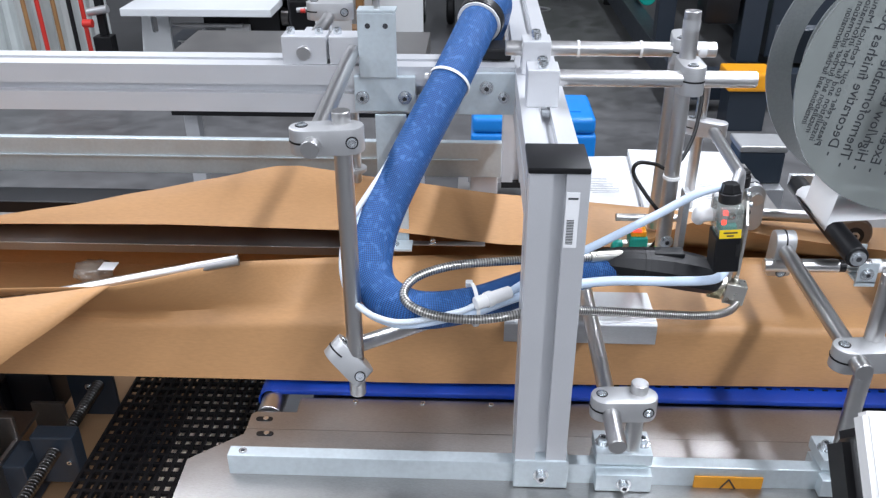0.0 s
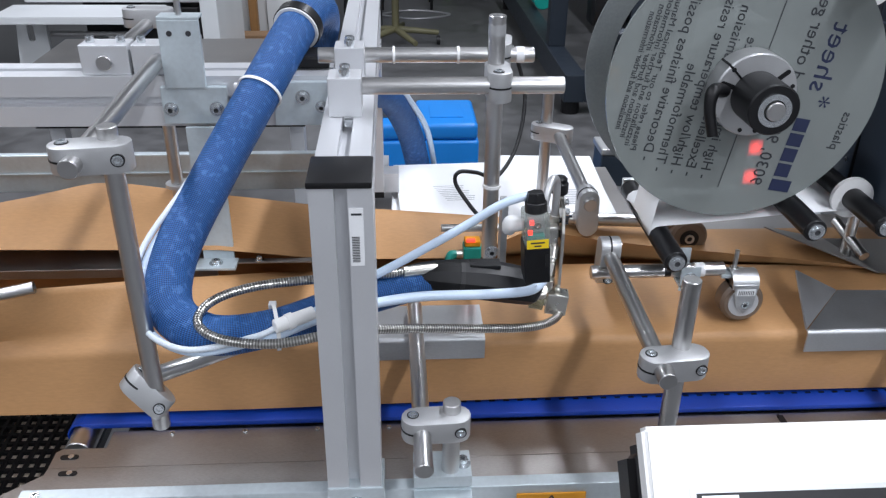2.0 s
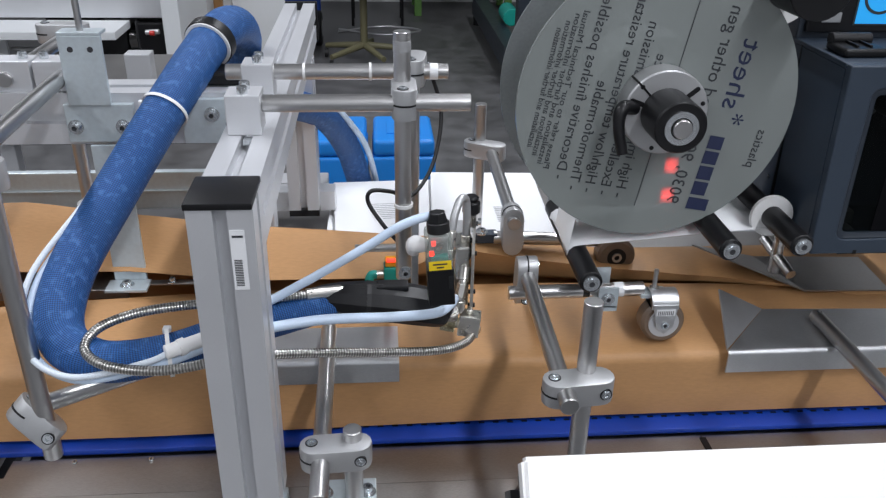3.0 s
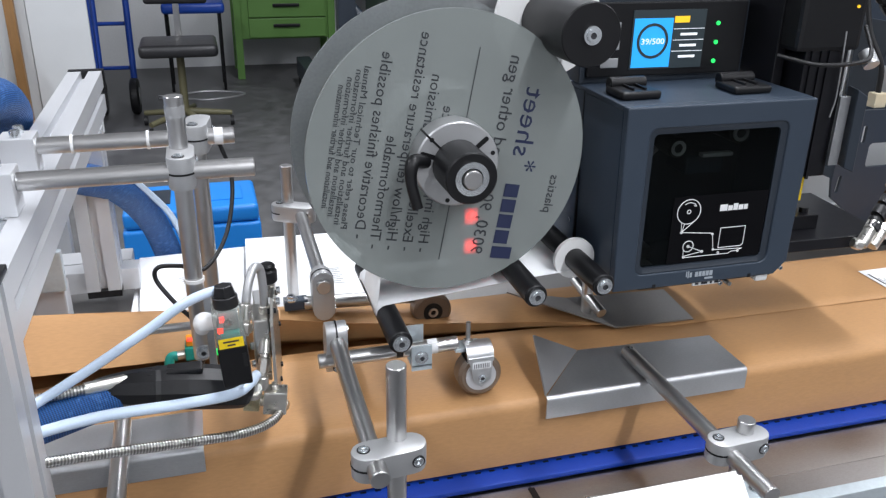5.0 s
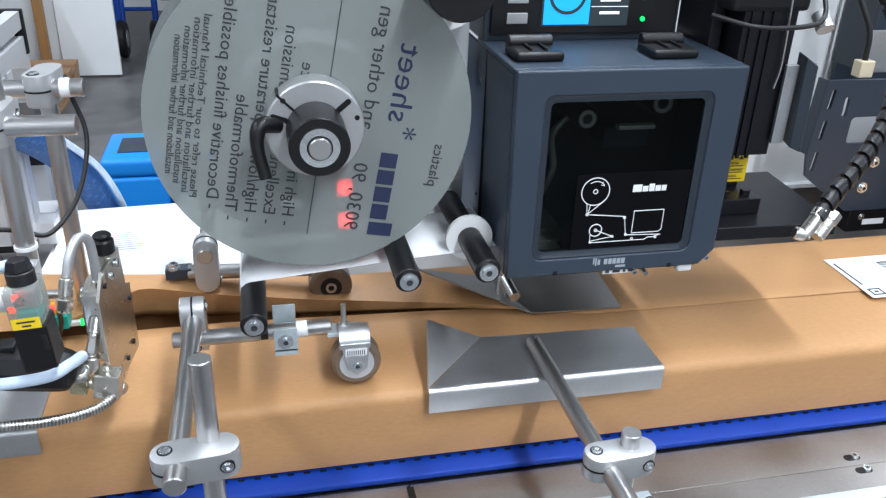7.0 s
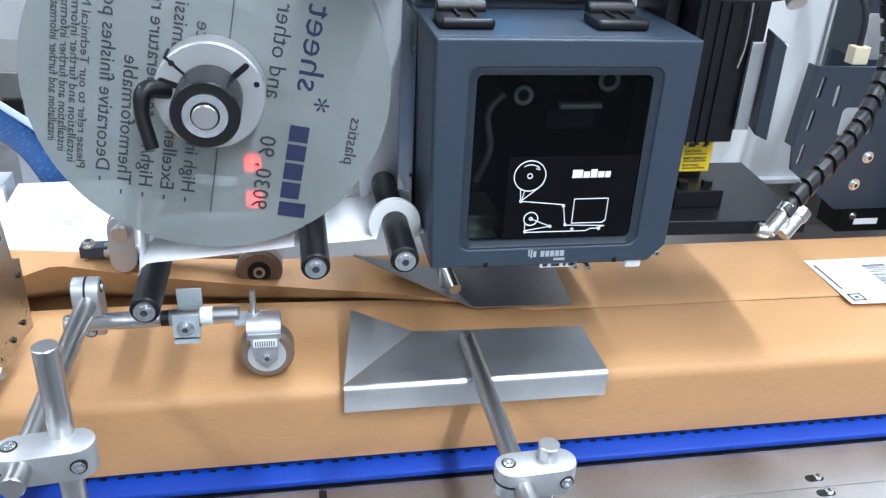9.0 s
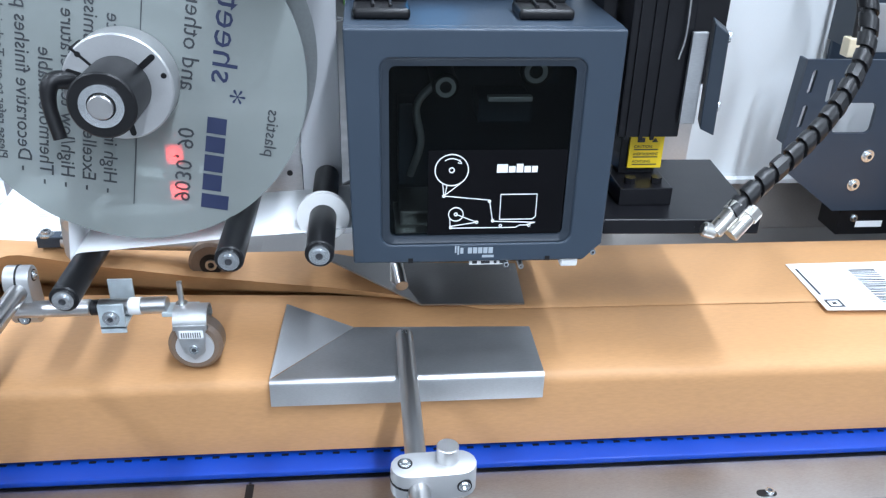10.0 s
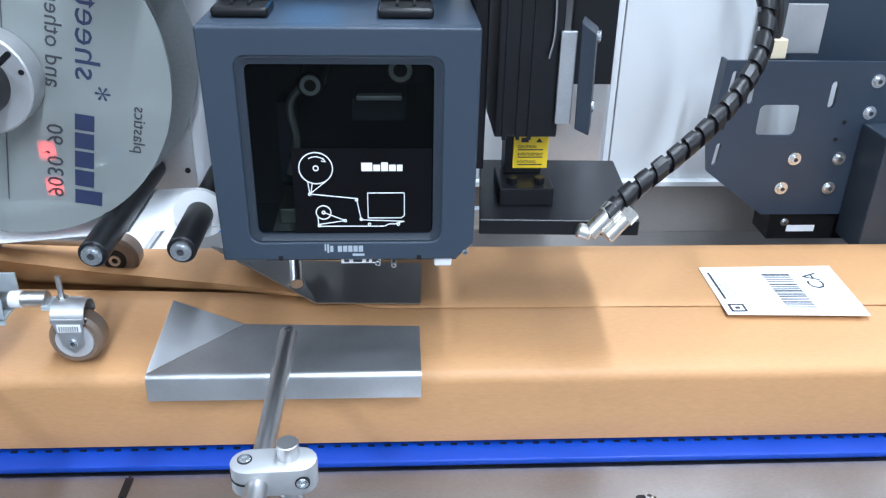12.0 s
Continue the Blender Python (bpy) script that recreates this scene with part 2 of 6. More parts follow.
def box(x0, x1, y0, y1, z0, z1, bev=0.0, bm=None, m=None, seg=2):
    t = bmesh.new()
    bmesh.ops.create_cube(t, size=1)
    for v in t.verts:
        v.co = Vector(((x0 + x1) / 2 + v.co.x * (x1 - x0), (y0 + y1) / 2 + v.co.y * (y1 - y0), (z0 + z1) / 2 + v.co.z * (z1 - z0)))
    if bev:
        bmesh.ops.bevel(t, geom=t.edges[:], offset=bev, segments=seg, affect="EDGES", profile=0.6)
    if m:
        bmesh.ops.transform(t, matrix=m, verts=t.verts)
    return merge(bm, t) if bm else t


def cyl(p0, p1, r, seg=24, r2=None, bev=0.0, bm=None):
    p0, p1 = Vector(p0), Vector(p1)
    t = bmesh.new()
    d = p1 - p0
    bmesh.ops.create_cone(t, cap_ends=True, segments=seg, radius1=r, radius2=r if r2 is None else r2, depth=d.length)
    if bev:
        rim = [e for e in t.edges if any(len(f.verts) > 4 for f in e.link_faces)]
        bmesh.ops.bevel(t, geom=rim, offset=bev, segments=1, affect="EDGES", profile=0.6)
    m = Matrix.Translation((p0 + p1) / 2) @ d.to_track_quat("Z", "Y").to_matrix().to_4x4()
    bmesh.ops.transform(t, matrix=m, verts=t.verts)
    return merge(bm, t) if bm else t


def ring(p0, p1, r, hole, seg=32, bm=None):
    """A tube with wall thickness from p0 to p1."""
    p0, p1 = Vector(p0), Vector(p1)
    q = (p1 - p0).to_track_quat("Z", "Y")
    t = bmesh.new()
    loops = []
    for p, rad in ((p0, hole), (p0, r), (p1, r), (p1, hole)):
        loops.append([t.verts.new(p + q @ Vector((rad * math.cos(2 * math.pi * i / seg), rad * math.sin(2 * math.pi * i / seg), 0))) for i in range(seg)])
    for a in range(4):
        A, B = loops[a], loops[(a + 1) % 4]
        for i in range(seg):
            t.faces.new((A[i], A[(i + 1) % seg], B[(i + 1) % seg], B[i]))
    return merge(bm, t) if bm else t


def plate(points, thick, bev=0.0, bm=None):
    """A flat polygon given in space, thickened along its normal."""
    t = bmesh.new()
    f = t.faces.new([t.verts.new(p) for p in points])
    f.normal_update()
    n = f.normal.copy()
    g = bmesh.ops.extrude_face_region(t, geom=[f])
    for v in g["geom"]:
        if isinstance(v, bmesh.types.BMVert):
            v.co -= n * thick
    if bev:
        bmesh.ops.bevel(t, geom=t.edges[:], offset=bev, segments=1, affect="EDGES")
    return merge(bm, t) if bm else t


def spline(keys, n=12):
    """Catmull-Rom through the keys."""
    P = [Vector(k) for k in keys]
    P = [2 * P[0] - P[1]] + P + [2 * P[-1] - P[-2]]
    out = []
    for i in range(1, len(P) - 2):
        for j in range(n):
            u = j / n
            out.append(0.5 * (2 * P[i] + (P[i + 1] - P[i - 1]) * u + (2 * P[i - 1] - 5 * P[i] + 4 * P[i + 1] - P[i + 2]) * u * u + (3 * P[i] - P[i - 1] - 3 * P[i + 1] + P[i + 2]) * u ** 3))
    out.append(P[-2])
    return out


def sweep(keys, r, seg=16, n=12, bm=None, ribs=0.0, pitch=0.005):
    """A round hose through the keys. r: one radius, or one for each key. ribs: depth of its corrugation."""
    pts = spline(keys, n)
    radii = spline([(q, 0, 0) for q in r], n) if isinstance(r, (list, tuple)) else None
    t = bmesh.new()
    uvl = t.loops.layers.uv.new("UVMap")
    up = Vector((0.13, 0.21, 0.97))
    rings, length = [], [0.0]
    for i, p in enumerate(pts):
        d = (pts[min(i + 1, len(pts) - 1)] - pts[max(i - 1, 0)]).normalized()
        side = d.cross(up)
        side = side.normalized() if side.length > 1e-4 else Vector((1, 0, 0))
        up = side.cross(d).normalized()
        if i:
            length.append(length[-1] + (p - pts[i - 1]).length)
        rad = radii[i].x if radii else r
        if ribs:
            rad += ribs * math.sin(length[-1] / pitch * 2 * math.pi)
        rings.append([t.verts.new(p + rad * (math.cos(a) * side + math.sin(a) * up)) for a in (2 * math.pi * k / seg for k in range(seg))])
    for i in range(len(rings) - 1):
        for k in range(seg):
            f = t.faces.new((rings[i][k], rings[i][(k + 1) % seg], rings[i + 1][(k + 1) % seg], rings[i + 1][k]))
            for lp, (a, c) in zip(f.loops, ((i, k), (i, k + 1), (i + 1, k + 1), (i + 1, k))):
                lp[uvl].uv = (length[a], c / seg)
    t.faces.new(rings[0][::-1])
    t.faces.new(rings[-1])
    return merge(bm, t) if bm else t


def stadium(c, long, up, length, width, height, bev=0.002, bm=None):
    """A block with two round ends, along long, standing height along up."""
    c, u, w = Vector(c), Vector(long).normalized(), Vector(up).normalized()
    s = w.cross(u)
    h = (length - width) / 2
    t = bmesh.new()
    vs = []
    for sign, start in ((1, -90), (-1, 90)):
        for k in range(9):
            a = radians(start + 180 * k / 8)
            vs.append(t.verts.new(c + u * (sign * h + math.cos(a) * width / 2) + s * math.sin(a) * width / 2 - w * height / 2))
    f = t.faces.new(vs)
    g = bmesh.ops.extrude_face_region(t, geom=[f])
    for v in g["geom"]:
        if isinstance(v, bmesh.types.BMVert):
            v.co += w * height
    rim = [e for e in t.edges if any(len(q.verts) > 4 for q in e.link_faces)]
    bmesh.ops.bevel(t, geom=rim, offset=bev, segments=2, affect="EDGES", profile=0.6)
    return merge(bm, t) if bm else t


def bolt(parent, at, way, r=0.0055, h=0.005, washer=True, name="bolt"):
    """A socket-head bolt that stands out along way, with its washer and a recess shaded by colour."""
    at, way = Vector(at), Vector(way).normalized()
    bm = ring(at, at + way * h * 0.86, r, r * 0.5, 20)
    ring(at + way * h * 0.86, at + way * h, r * 0.88, r * 0.5, 20, bm=bm)
    if washer:
        ring(at - way * 0.001, at + way * 0.0012, r * 1.55, r * 0.4, 20, bm=bm)
    # the shade inside the socket is a dark-coloured hexagonal plug
    bm.faces.ensure_lookup_table()
    n = len(bm.faces)
    cyl(at, at + way * h * 0.55, r * 0.56, 6, bm=bm)
    bm.faces.ensure_lookup_table()
    for f in bm.faces[n:]:
        f.material_index = 1
    ob = part(name, bm, BRIGHT, parent, smooth=True)
    ob.data.materials.append(INK_AND_RECESS)
    return ob


def rod(parent, p0, p1, r=0.0096, name="rod", mat=STEEL):
    return part(name, cyl(p0, p1, r, 28, bev=0.0008), mat, parent, smooth=True)


def clamp(parent, c, long, up, length=0.074, width=0.031, height=0.027, screws=()):
    """A cross clamp with two socket screws; slit and recesses are black pieces that paint their shade."""
    c, u, w = Vector(c), Vector(long).normalized(), Vector(up).normalized()
    s = w.cross(u)
    ob = part("clamp", stadium(c, u, w, length, width, height), CAST, parent, smooth=True)
    a = c - u * (length - width) / 2
    part("slit", cyl(a - w * 0.001, a + w * 0.001, width / 2 + 0.0005, 24), BLACK, ob)
    for at, way in ((c - u * length * 0.33 + w * height / 2 + s * 0.002, w), (c + u * length * 0.33 - s * width / 2, -s)):
        part("recess", ring(at - way * 0.002, at + way * 0.0006, 0.0064, 0.0046, 20), BLACK, ob)
        bm = ring(at - way * 0.002, at + way * 0.0010, 0.0052, 0.0042, 20)
        ring(at - way * 0.002, at + way * 0.0026, 0.0044, 0.0024, 6, bm=bm)
        cyl(at - way * 0.002, at + way * 0.0006, 0.003, 6, bm=bm)
        part("screw", bm, BRIGHT, ob, smooth=True)
    return ob


def text_mesh(body, size, extrude=0.0002):
    cu = bpy.data.curves.new("text", "FONT")
    cu.body, cu.size, cu.extrude, cu.resolution_u = body, size, extrude, 2
    tmp = bpy.data.objects.new("text", cu)
    me = bpy.data.meshes.new_from_object(tmp)
    bpy.data.objects.remove(tmp)
    bm = bmesh.new()
    bm.from_mesh(me)
    bpy.data.meshes.remove(me)
    return bm


def lettering(body, size, at, u, v, mat, parent, name="lettering", width=None):
    """Writing with its baseline from at along u, its letters upright along v."""
    bm = text_mesh(body, size)
    u, v = Vector(u).normalized(), Vector(v).normalized()
    if width:
        span = max(p.co.x for p in bm.verts)
        for p in bm.verts:
            p.co.x *= width / span
    basis = Matrix((u, v, u.cross(v))).transposed().to_4x4()
    bmesh.ops.transform(bm, matrix=Matrix.Translation(at) @ basis, verts=bm.verts)
    return part(name, bm, mat, parent)


def bar(at, u, v, w, h, mat, parent, name="print_bar", thick=0.0003, bm=None):
    u, v, at = Vector(u).normalized(), Vector(v).normalized(), Vector(at)
    n = u.cross(v)
    t = plate([at + n * thick, at + u * w + n * thick, at + u * w + v * h + n * thick, at + v * h + n * thick], thick, bm=bm)
    return t if bm else part(name, t, mat, parent)


def table_of(rows, x):
    """Straight lines between the rows (x, values...)."""
    if x <= rows[0][0]:
        return rows[0][1:]
    for a, b in zip(rows, rows[1:]):
        if x <= b[0]:
            k = (x - a[0]) / (b[0] - a[0])
            k = k * k * (3 - 2 * k) * 0.2 + k * 0.8
            return tuple(p + (q - p) * k for p, q in zip(a[1:], b[1:]))
    return rows[-1][1:]


# ---- hall ----
structure("floor", box(-9, 10, -5, 8.0, -0.1, 0.0), CONCRETE, "scuffed grey concrete hall floor", "floor")
structure("wall_north", box(-9, 10, 8.0, 8.2, 0, 4.6), WALL, "plain pale grey hall wall", "wall")
structure("wall_south", box(-9, 10, -5.2, -5.0, 0, 4.6), WALL, "plain pale grey hall wall", "wall")
structure("wall_west", box(-9.2, -9, -5, 8.0, 0, 4.6), WALL, "plain pale grey hall wall", "wall")
structure("wall_east", box(10, 10.2, -5, 8.0, 0, 4.6), WALL, "plain pale grey hall wall", "wall")
structure("ceiling", box(-9.2, 10.2, -5.2, 8.2, 4.6, 4.8), CEIL, "pale sheet ceiling of the hall", "ceiling")
for lx, ly, watts in LIGHT_ROWS:
    cl = thing("ceiling_light", "long white strip light hung below the hall ceiling", "ceiling light", (lx, ly, 3.94), "hall strip lights")
    part("housing", box(lx - 0.16, lx + 0.16, ly - 2.15, ly + 2.15, 3.95, 4.03, 0.01), WHITE_PAINT, cl)
    part("hanger", cyl((lx, ly - 0.5, 4.03), (lx, ly - 0.5, 4.6), 0.006, 8), STEEL, cl)
    part("hanger", cyl((lx, ly + 0.5, 4.03), (lx, ly + 0.5, 4.6), 0.006, 8), STEEL, cl)

# ---- conveyor table ----
TOP = 0.765
table = thing("conveyor_table", "stainless steel conveyor table with zinc side rail", "conveyor", (0.9, 0.95, 0.0))
part("bed", box(-0.20, 3.2, 0.875, 1.22, 0.70, 0.757), STEEL_PLATE, table)
part("top_plate", plate([(-0.272, 0.8155, TOP), (0.636, 0.8155, TOP), (0.636, 0.879, TOP), (-0.214, 0.879, TOP), (-0.214, 0.849, TOP), (-0.266, 0.849, TOP), (-0.272, 0.843, TOP)], 0.004), STEEL_PLATE, table)
for px0, px1 in ((0.639, 2.0), (2.003, 3.2)):
    part("top_plate", box(px0, px1, 0.8155, 0.879, TOP - 0.004, TOP, 0.0006), STEEL_PLATE, table)
bm = plate([(-0.273, 0.805, TOP), (-0.330, 0.757, TOP), (-0.326, 0.66, TOP), (0.636, 0.70, TOP), (0.636, 0.8150, TOP), (-0.272, 0.8150, TOP)], 0.004)
part("front_plate", bm, STEEL_PLATE, table)
part("front_plate", box(0.6385, 3.2, 0.74, 0.815, TOP - 0.004, TOP, 0.0006), STEEL_PLATE, table)
part("rail", box(-0.272, 3.2, 0.735, 0.752, 0.753, 0.793, 0.0012), ZINC, table, "zinc-plated side rail")
part("skirt", box(-0.265, 3.2, 0.738, 0.745, 0.52, 0.7525), ZINC, table)
part("skirt", box(-0.1, 3.2, 1.215, 1.222, 0.55, 0.76), ZINC, table)
for lx in (0.0, 1.2, 2.4):
    part("leg", box(lx, lx + 0.06, 0.80, 0.86, 0.0, 0.7, 0.003), ALU, table)
    part("leg", box(lx, lx + 0.06, 1.14, 1.20, 0.0, 0.7, 0.003), ALU, table)
part("seam_clip", box(0.634, 0.642, 0.846, 0.874, TOP - 0.002, TOP + 0.0015), BLACK, table)
# slots are black inlays, their dark depth put into the colour
for sx, sy in ((-0.253, 0.834), (-0.246, 0.806)):
    part("slot", stadium((sx, sy, TOP), (1, 0, 0), (0, 0, 1), 0.022, 0.008, 0.002, 0.0004), BLACK, table)
    part("screw", cyl((sx + 0.002, sy, TOP), (sx + 0.002, sy, TOP + 0.002), 0.0036, 14), BRIGHT, table)
for sx in (-0.14, -0.05, 0.04, 0.13):
    bolt(table, (sx, 0.872, TOP), (0, 0, 1), 0.003, 0.0025, False, "screw")
# black inlay under each screw paints the shade of its slot
for sx, sy in ((0.615, 0.834), (0.698, 0.834), (1.187, 0.829), (1.187, 0.806), (1.75, 0.832)):
    part("slot", stadium((sx - 0.003, sy, TOP + 0.0002), (1, 0, 0), (0, 0, 1), 0.022, 0.010, 0.001, 0.0003), BLACK, table)
    bolt(table, (sx, sy, TOP), (0, 0, 1), 0.005, 0.0045, False, "screw")
bolt(table, (-0.255, 0.7435, 0.793), (0, 0, 1), 0.005, 0.001, False, "screw")
# belt, its toothed front edge and end roller
part("roller", cyl((-0.252, 0.853, 0.754), (-0.252, 1.2, 0.754), 0.0165, 28, bev=0.001), STEEL, table, smooth=True)
part("belt", box(-0.255, 3.2, 0.8835, 1.205, 0.766, 0.7735, 0.002), BELT, table, "blue woven conveyor belt")
bm = ring((-0.255, 0.8835, 0.755), (-0.255, 1.205, 0.755), 0.0185, 0.0168, 28)
for v in list(bm.verts):
    if v.co.x > -0.254:
        v.co.x = -0.254
part("belt_turn", bm, BELT, table, smooth=True)
tooth = part("belt_tooth", box(0, 0.0075, 0.9082, 0.9112, 0.7735, 0.7742), BLACK, table)
tooth.location.x = -0.22
for i in range(1, 150):
    o = tooth.copy()
    scene.collection.objects.link(o)
    o.location.x = -0.22 + i * 0.0185
# hot-surface sign
sign = thing("warning_sign", "orange hot surface warning sign on the rail", "sign", (0.312, 0.7345, 0.76), "")
part("panel", box(0.273, 0.352, 0.7325, 0.7348, 0.735, 0.782, 0.0012), ORANGE, sign)
U, V = (1, 0, 0), (0, 0, 1)
tri = [Vector((0.3125 + dx, 0.7322, 0.745 + dz)) for dx, dz in ((-0.0205, 0), (0.0205, 0), (0, 0.034))]
for a, b in zip(tri, tri[1:] + tri[:1]):
    part("triangle_edge", cyl(a, b, 0.001, 6), INK_AND_RECESS, sign)
for k in (-0.005, 0, 0.005):
    part("heat_wave", sweep([(0.3125 + k - 0.001, 0.7322, 0.750), (0.3125 + k + 0.0015, 0.7322, 0.754), (0.3125 + k - 0.0015, 0.7322, 0.758), (0.3125 + k + 0.001, 0.7322, 0.762)], 0.0007, 6, 4), INK_AND_RECESS, sign)
bolt(sign, (0.281, 0.7325, 0.758), (0, -1, 0), 0.0035, 0.002, False, "screw")
bolt(sign, (0.344, 0.7325, 0.758), (0, -1, 0), 0.0035, 0.002, False, "screw")

# ---- infeed under the web ----
grid = thing("guard_grille", "black plastic guard grille beside the conveyor end", "grille", (-0.4, 0.95, 0.66))
for i in range(15):
    x = -0.522 + i * 0.0150
    part("bar", box(x, x + 0.0046, 0.66, 1.16, 0.652, 0.658), BLACK, grid)
for j in range(28):
    y = 0.66 + j * 0.0182
    part("cross_bar", box(-0.522, -0.307, y, y + 0.0050, 0.6515, 0.6575), BLACK, grid)
for i in range(9):
    x = -0.524 + i * 0.0125
    part("lower_bar", box(x, x + 0.0062, 0.66, 1.16, 0.622, 0.628), BLACK, grid)
part("edge_strip", box(-0.307, -0.278, 0.66, 1.16, 0.648, 0.664, 0.001), SLATE_DARK, grid)
bolt(grid, (-0.286, 0.86, 0.664), (0, 0, 1), 0.003, 0.001, False, "screw")
rb = thing("slat_belt", "cream slatted belt running below the grille", "slat belt", (-0.35, 0.9, 0.58))
for i in range(12):
    part("slat", box(-0.424 + i * 0.0106, -0.4165 + i * 0.0106, 0.62, 1.2, 0.638, 0.644, 0.0008), CREAM_SLAT, rb)
part("side_bar", box(-0.46, -0.235, 1.2, 1.215, 0.44, 0.64), ALU, rb)
part("side_bar", box(-0.46, -0.235, 0.605, 0.62, 0.44, 0.64), ALU, rb)
tagged(part("cardboard_sheet", box(-1.0, -0.42, 0.5, 1.3, 0.54, 0.546), CARD), "brown cardboard sheet lying under the infeed", "cardboard")
inf = thing("infeed_frame", "dark infeed frame with threaded spindles", "machine frame", (-0.62, 0.9, 0.4))
for sy0, sy1 in ((0.70, 0.878), (0.905, 1.06)):
    n = 300
    part("spindle", sweep([(-0.573, sy0 + (sy1 - sy0) * i / n, 0.660) for i in range(n + 1)], 0.0068, 14, 1, ribs=0.0024, pitch=0.0056), DARK_STEEL, inf, "oiled threaded spindle", smooth=True)
part("bearing_block", box(-0.606, -0.545, 0.878, 0.905, 0.60, 0.684, 0.003), SLATE_DARK, inf)
part("bearing_block", box(-0.640, -0.606, 0.85, 0.905, 0.58, 0.655, 0.003), SLATE_DARK, inf)
part("cross_plate", box(-0.622, -0.548, 1.03, 1.036, 0.60, 0.70, 0.001), SLATE_DARK, inf)
part("dark_block", box(-0.700, -0.632, 1.0, 1.06, 0.62, 0.70, 0.004), BLACK_ALU, inf)
part("cross_plate", box(-0.655, -0.605, 0.975, 0.981, 0.58, 0.665, 0.001), STEEL_PLATE, inf)
part("angle", box(-0.76, -0.637, 0.905, 0.962, 0.655, 0.661, 0.001), STEEL_PLATE, inf)
part("angle", box(-0.76, -0.637, 0.899, 0.905, 0.50, 0.700, 0.001), STEEL_PLATE, inf)
part("angle", box(-0.643, -0.637, 0.80, 0.899, 0.50, 0.661, 0.001), STEEL_PLATE, inf)
part("upright", box(-0.80, -0.66, 0.78, 0.86, 0.0, 0.70, 0.003), STEEL_PLATE, inf)
part("side_beam", box(-1.2, -0.70, 0.98, 1.02, 0.62, 0.69, 0.003), BLACK_ALU, inf)
bolt(inf, (-0.668, 0.935, 0.661), (0, 0, 1), 0.0055, 0.005)
bolt(inf, (-0.590, 1.03, 0.655), (0, -1, 0), 0.004, 0.004)
bolt(inf, (-0.556, 0.878, 0.640), (0, -1, 0), 0.0035, 0.003, False)

# ---- the kraft paper tube ----
CREST = [(-1.3, 1.062, 0.930), (-0.74, 1.066, 0.929), (-0.578, 1.09, 0.946), (-0.477, 1.11, 0.960), (-0.375, 1.13, 0.974), (-0.284, 1.15, 0.987), (-0.25, 1.152, 0.987), (-0.106, 1.152, 0.966), (0.05, 1.155, 0.944), (0.40, 1.162, 0.912), (0.50, 1.166, 0.900), (0.574, 1.170, 0.890), (0.70, 1.178, 0.886), (0.88, 1.195, 0.877), (3.2, 1.2, 0.875)]
FREE = [(-1.3, 1.060, 0.929), (-0.74, 1.060, 0.928), (-0.43, 1.06, 0.932), (-0.1, 1.062, 0.925), (0.06, 1.066, 0.905), (0.24, 1.072, 0.901), (0.34, 1.120, 0.918), (0.46, 1.110, 0.901), (0.574, 1.100, 0.8905), (0.70, 1.090, 0.8815), (0.84, 1.056, 0.8805), (0.9, 1.036, 0.878), (3.2, 1.020, 0.878)]
FRONT = [(-1.3, 0.80, 0.94), (-0.43, 0.862, 0.944), (-0.29, 0.925, 0.947), (-0.18, 1.00, 0.914), (0.0, 1.070, 0.883), (0.2, 1.082, 0.879), (0.45, 1.086, 0.878), (0.7, 1.076, 0.8765), (0.85, 1.062, 0.8762), (3.2, 1.06, 0.8766)]


LIP = [(-1.3, 0.0), (0.24, 0.0), (0.34, 0.042), (0.46, 0.028), (0.574, 0.0185), (0.70, 0.008), (0.85, 0.0), (3.2, 0.0)]


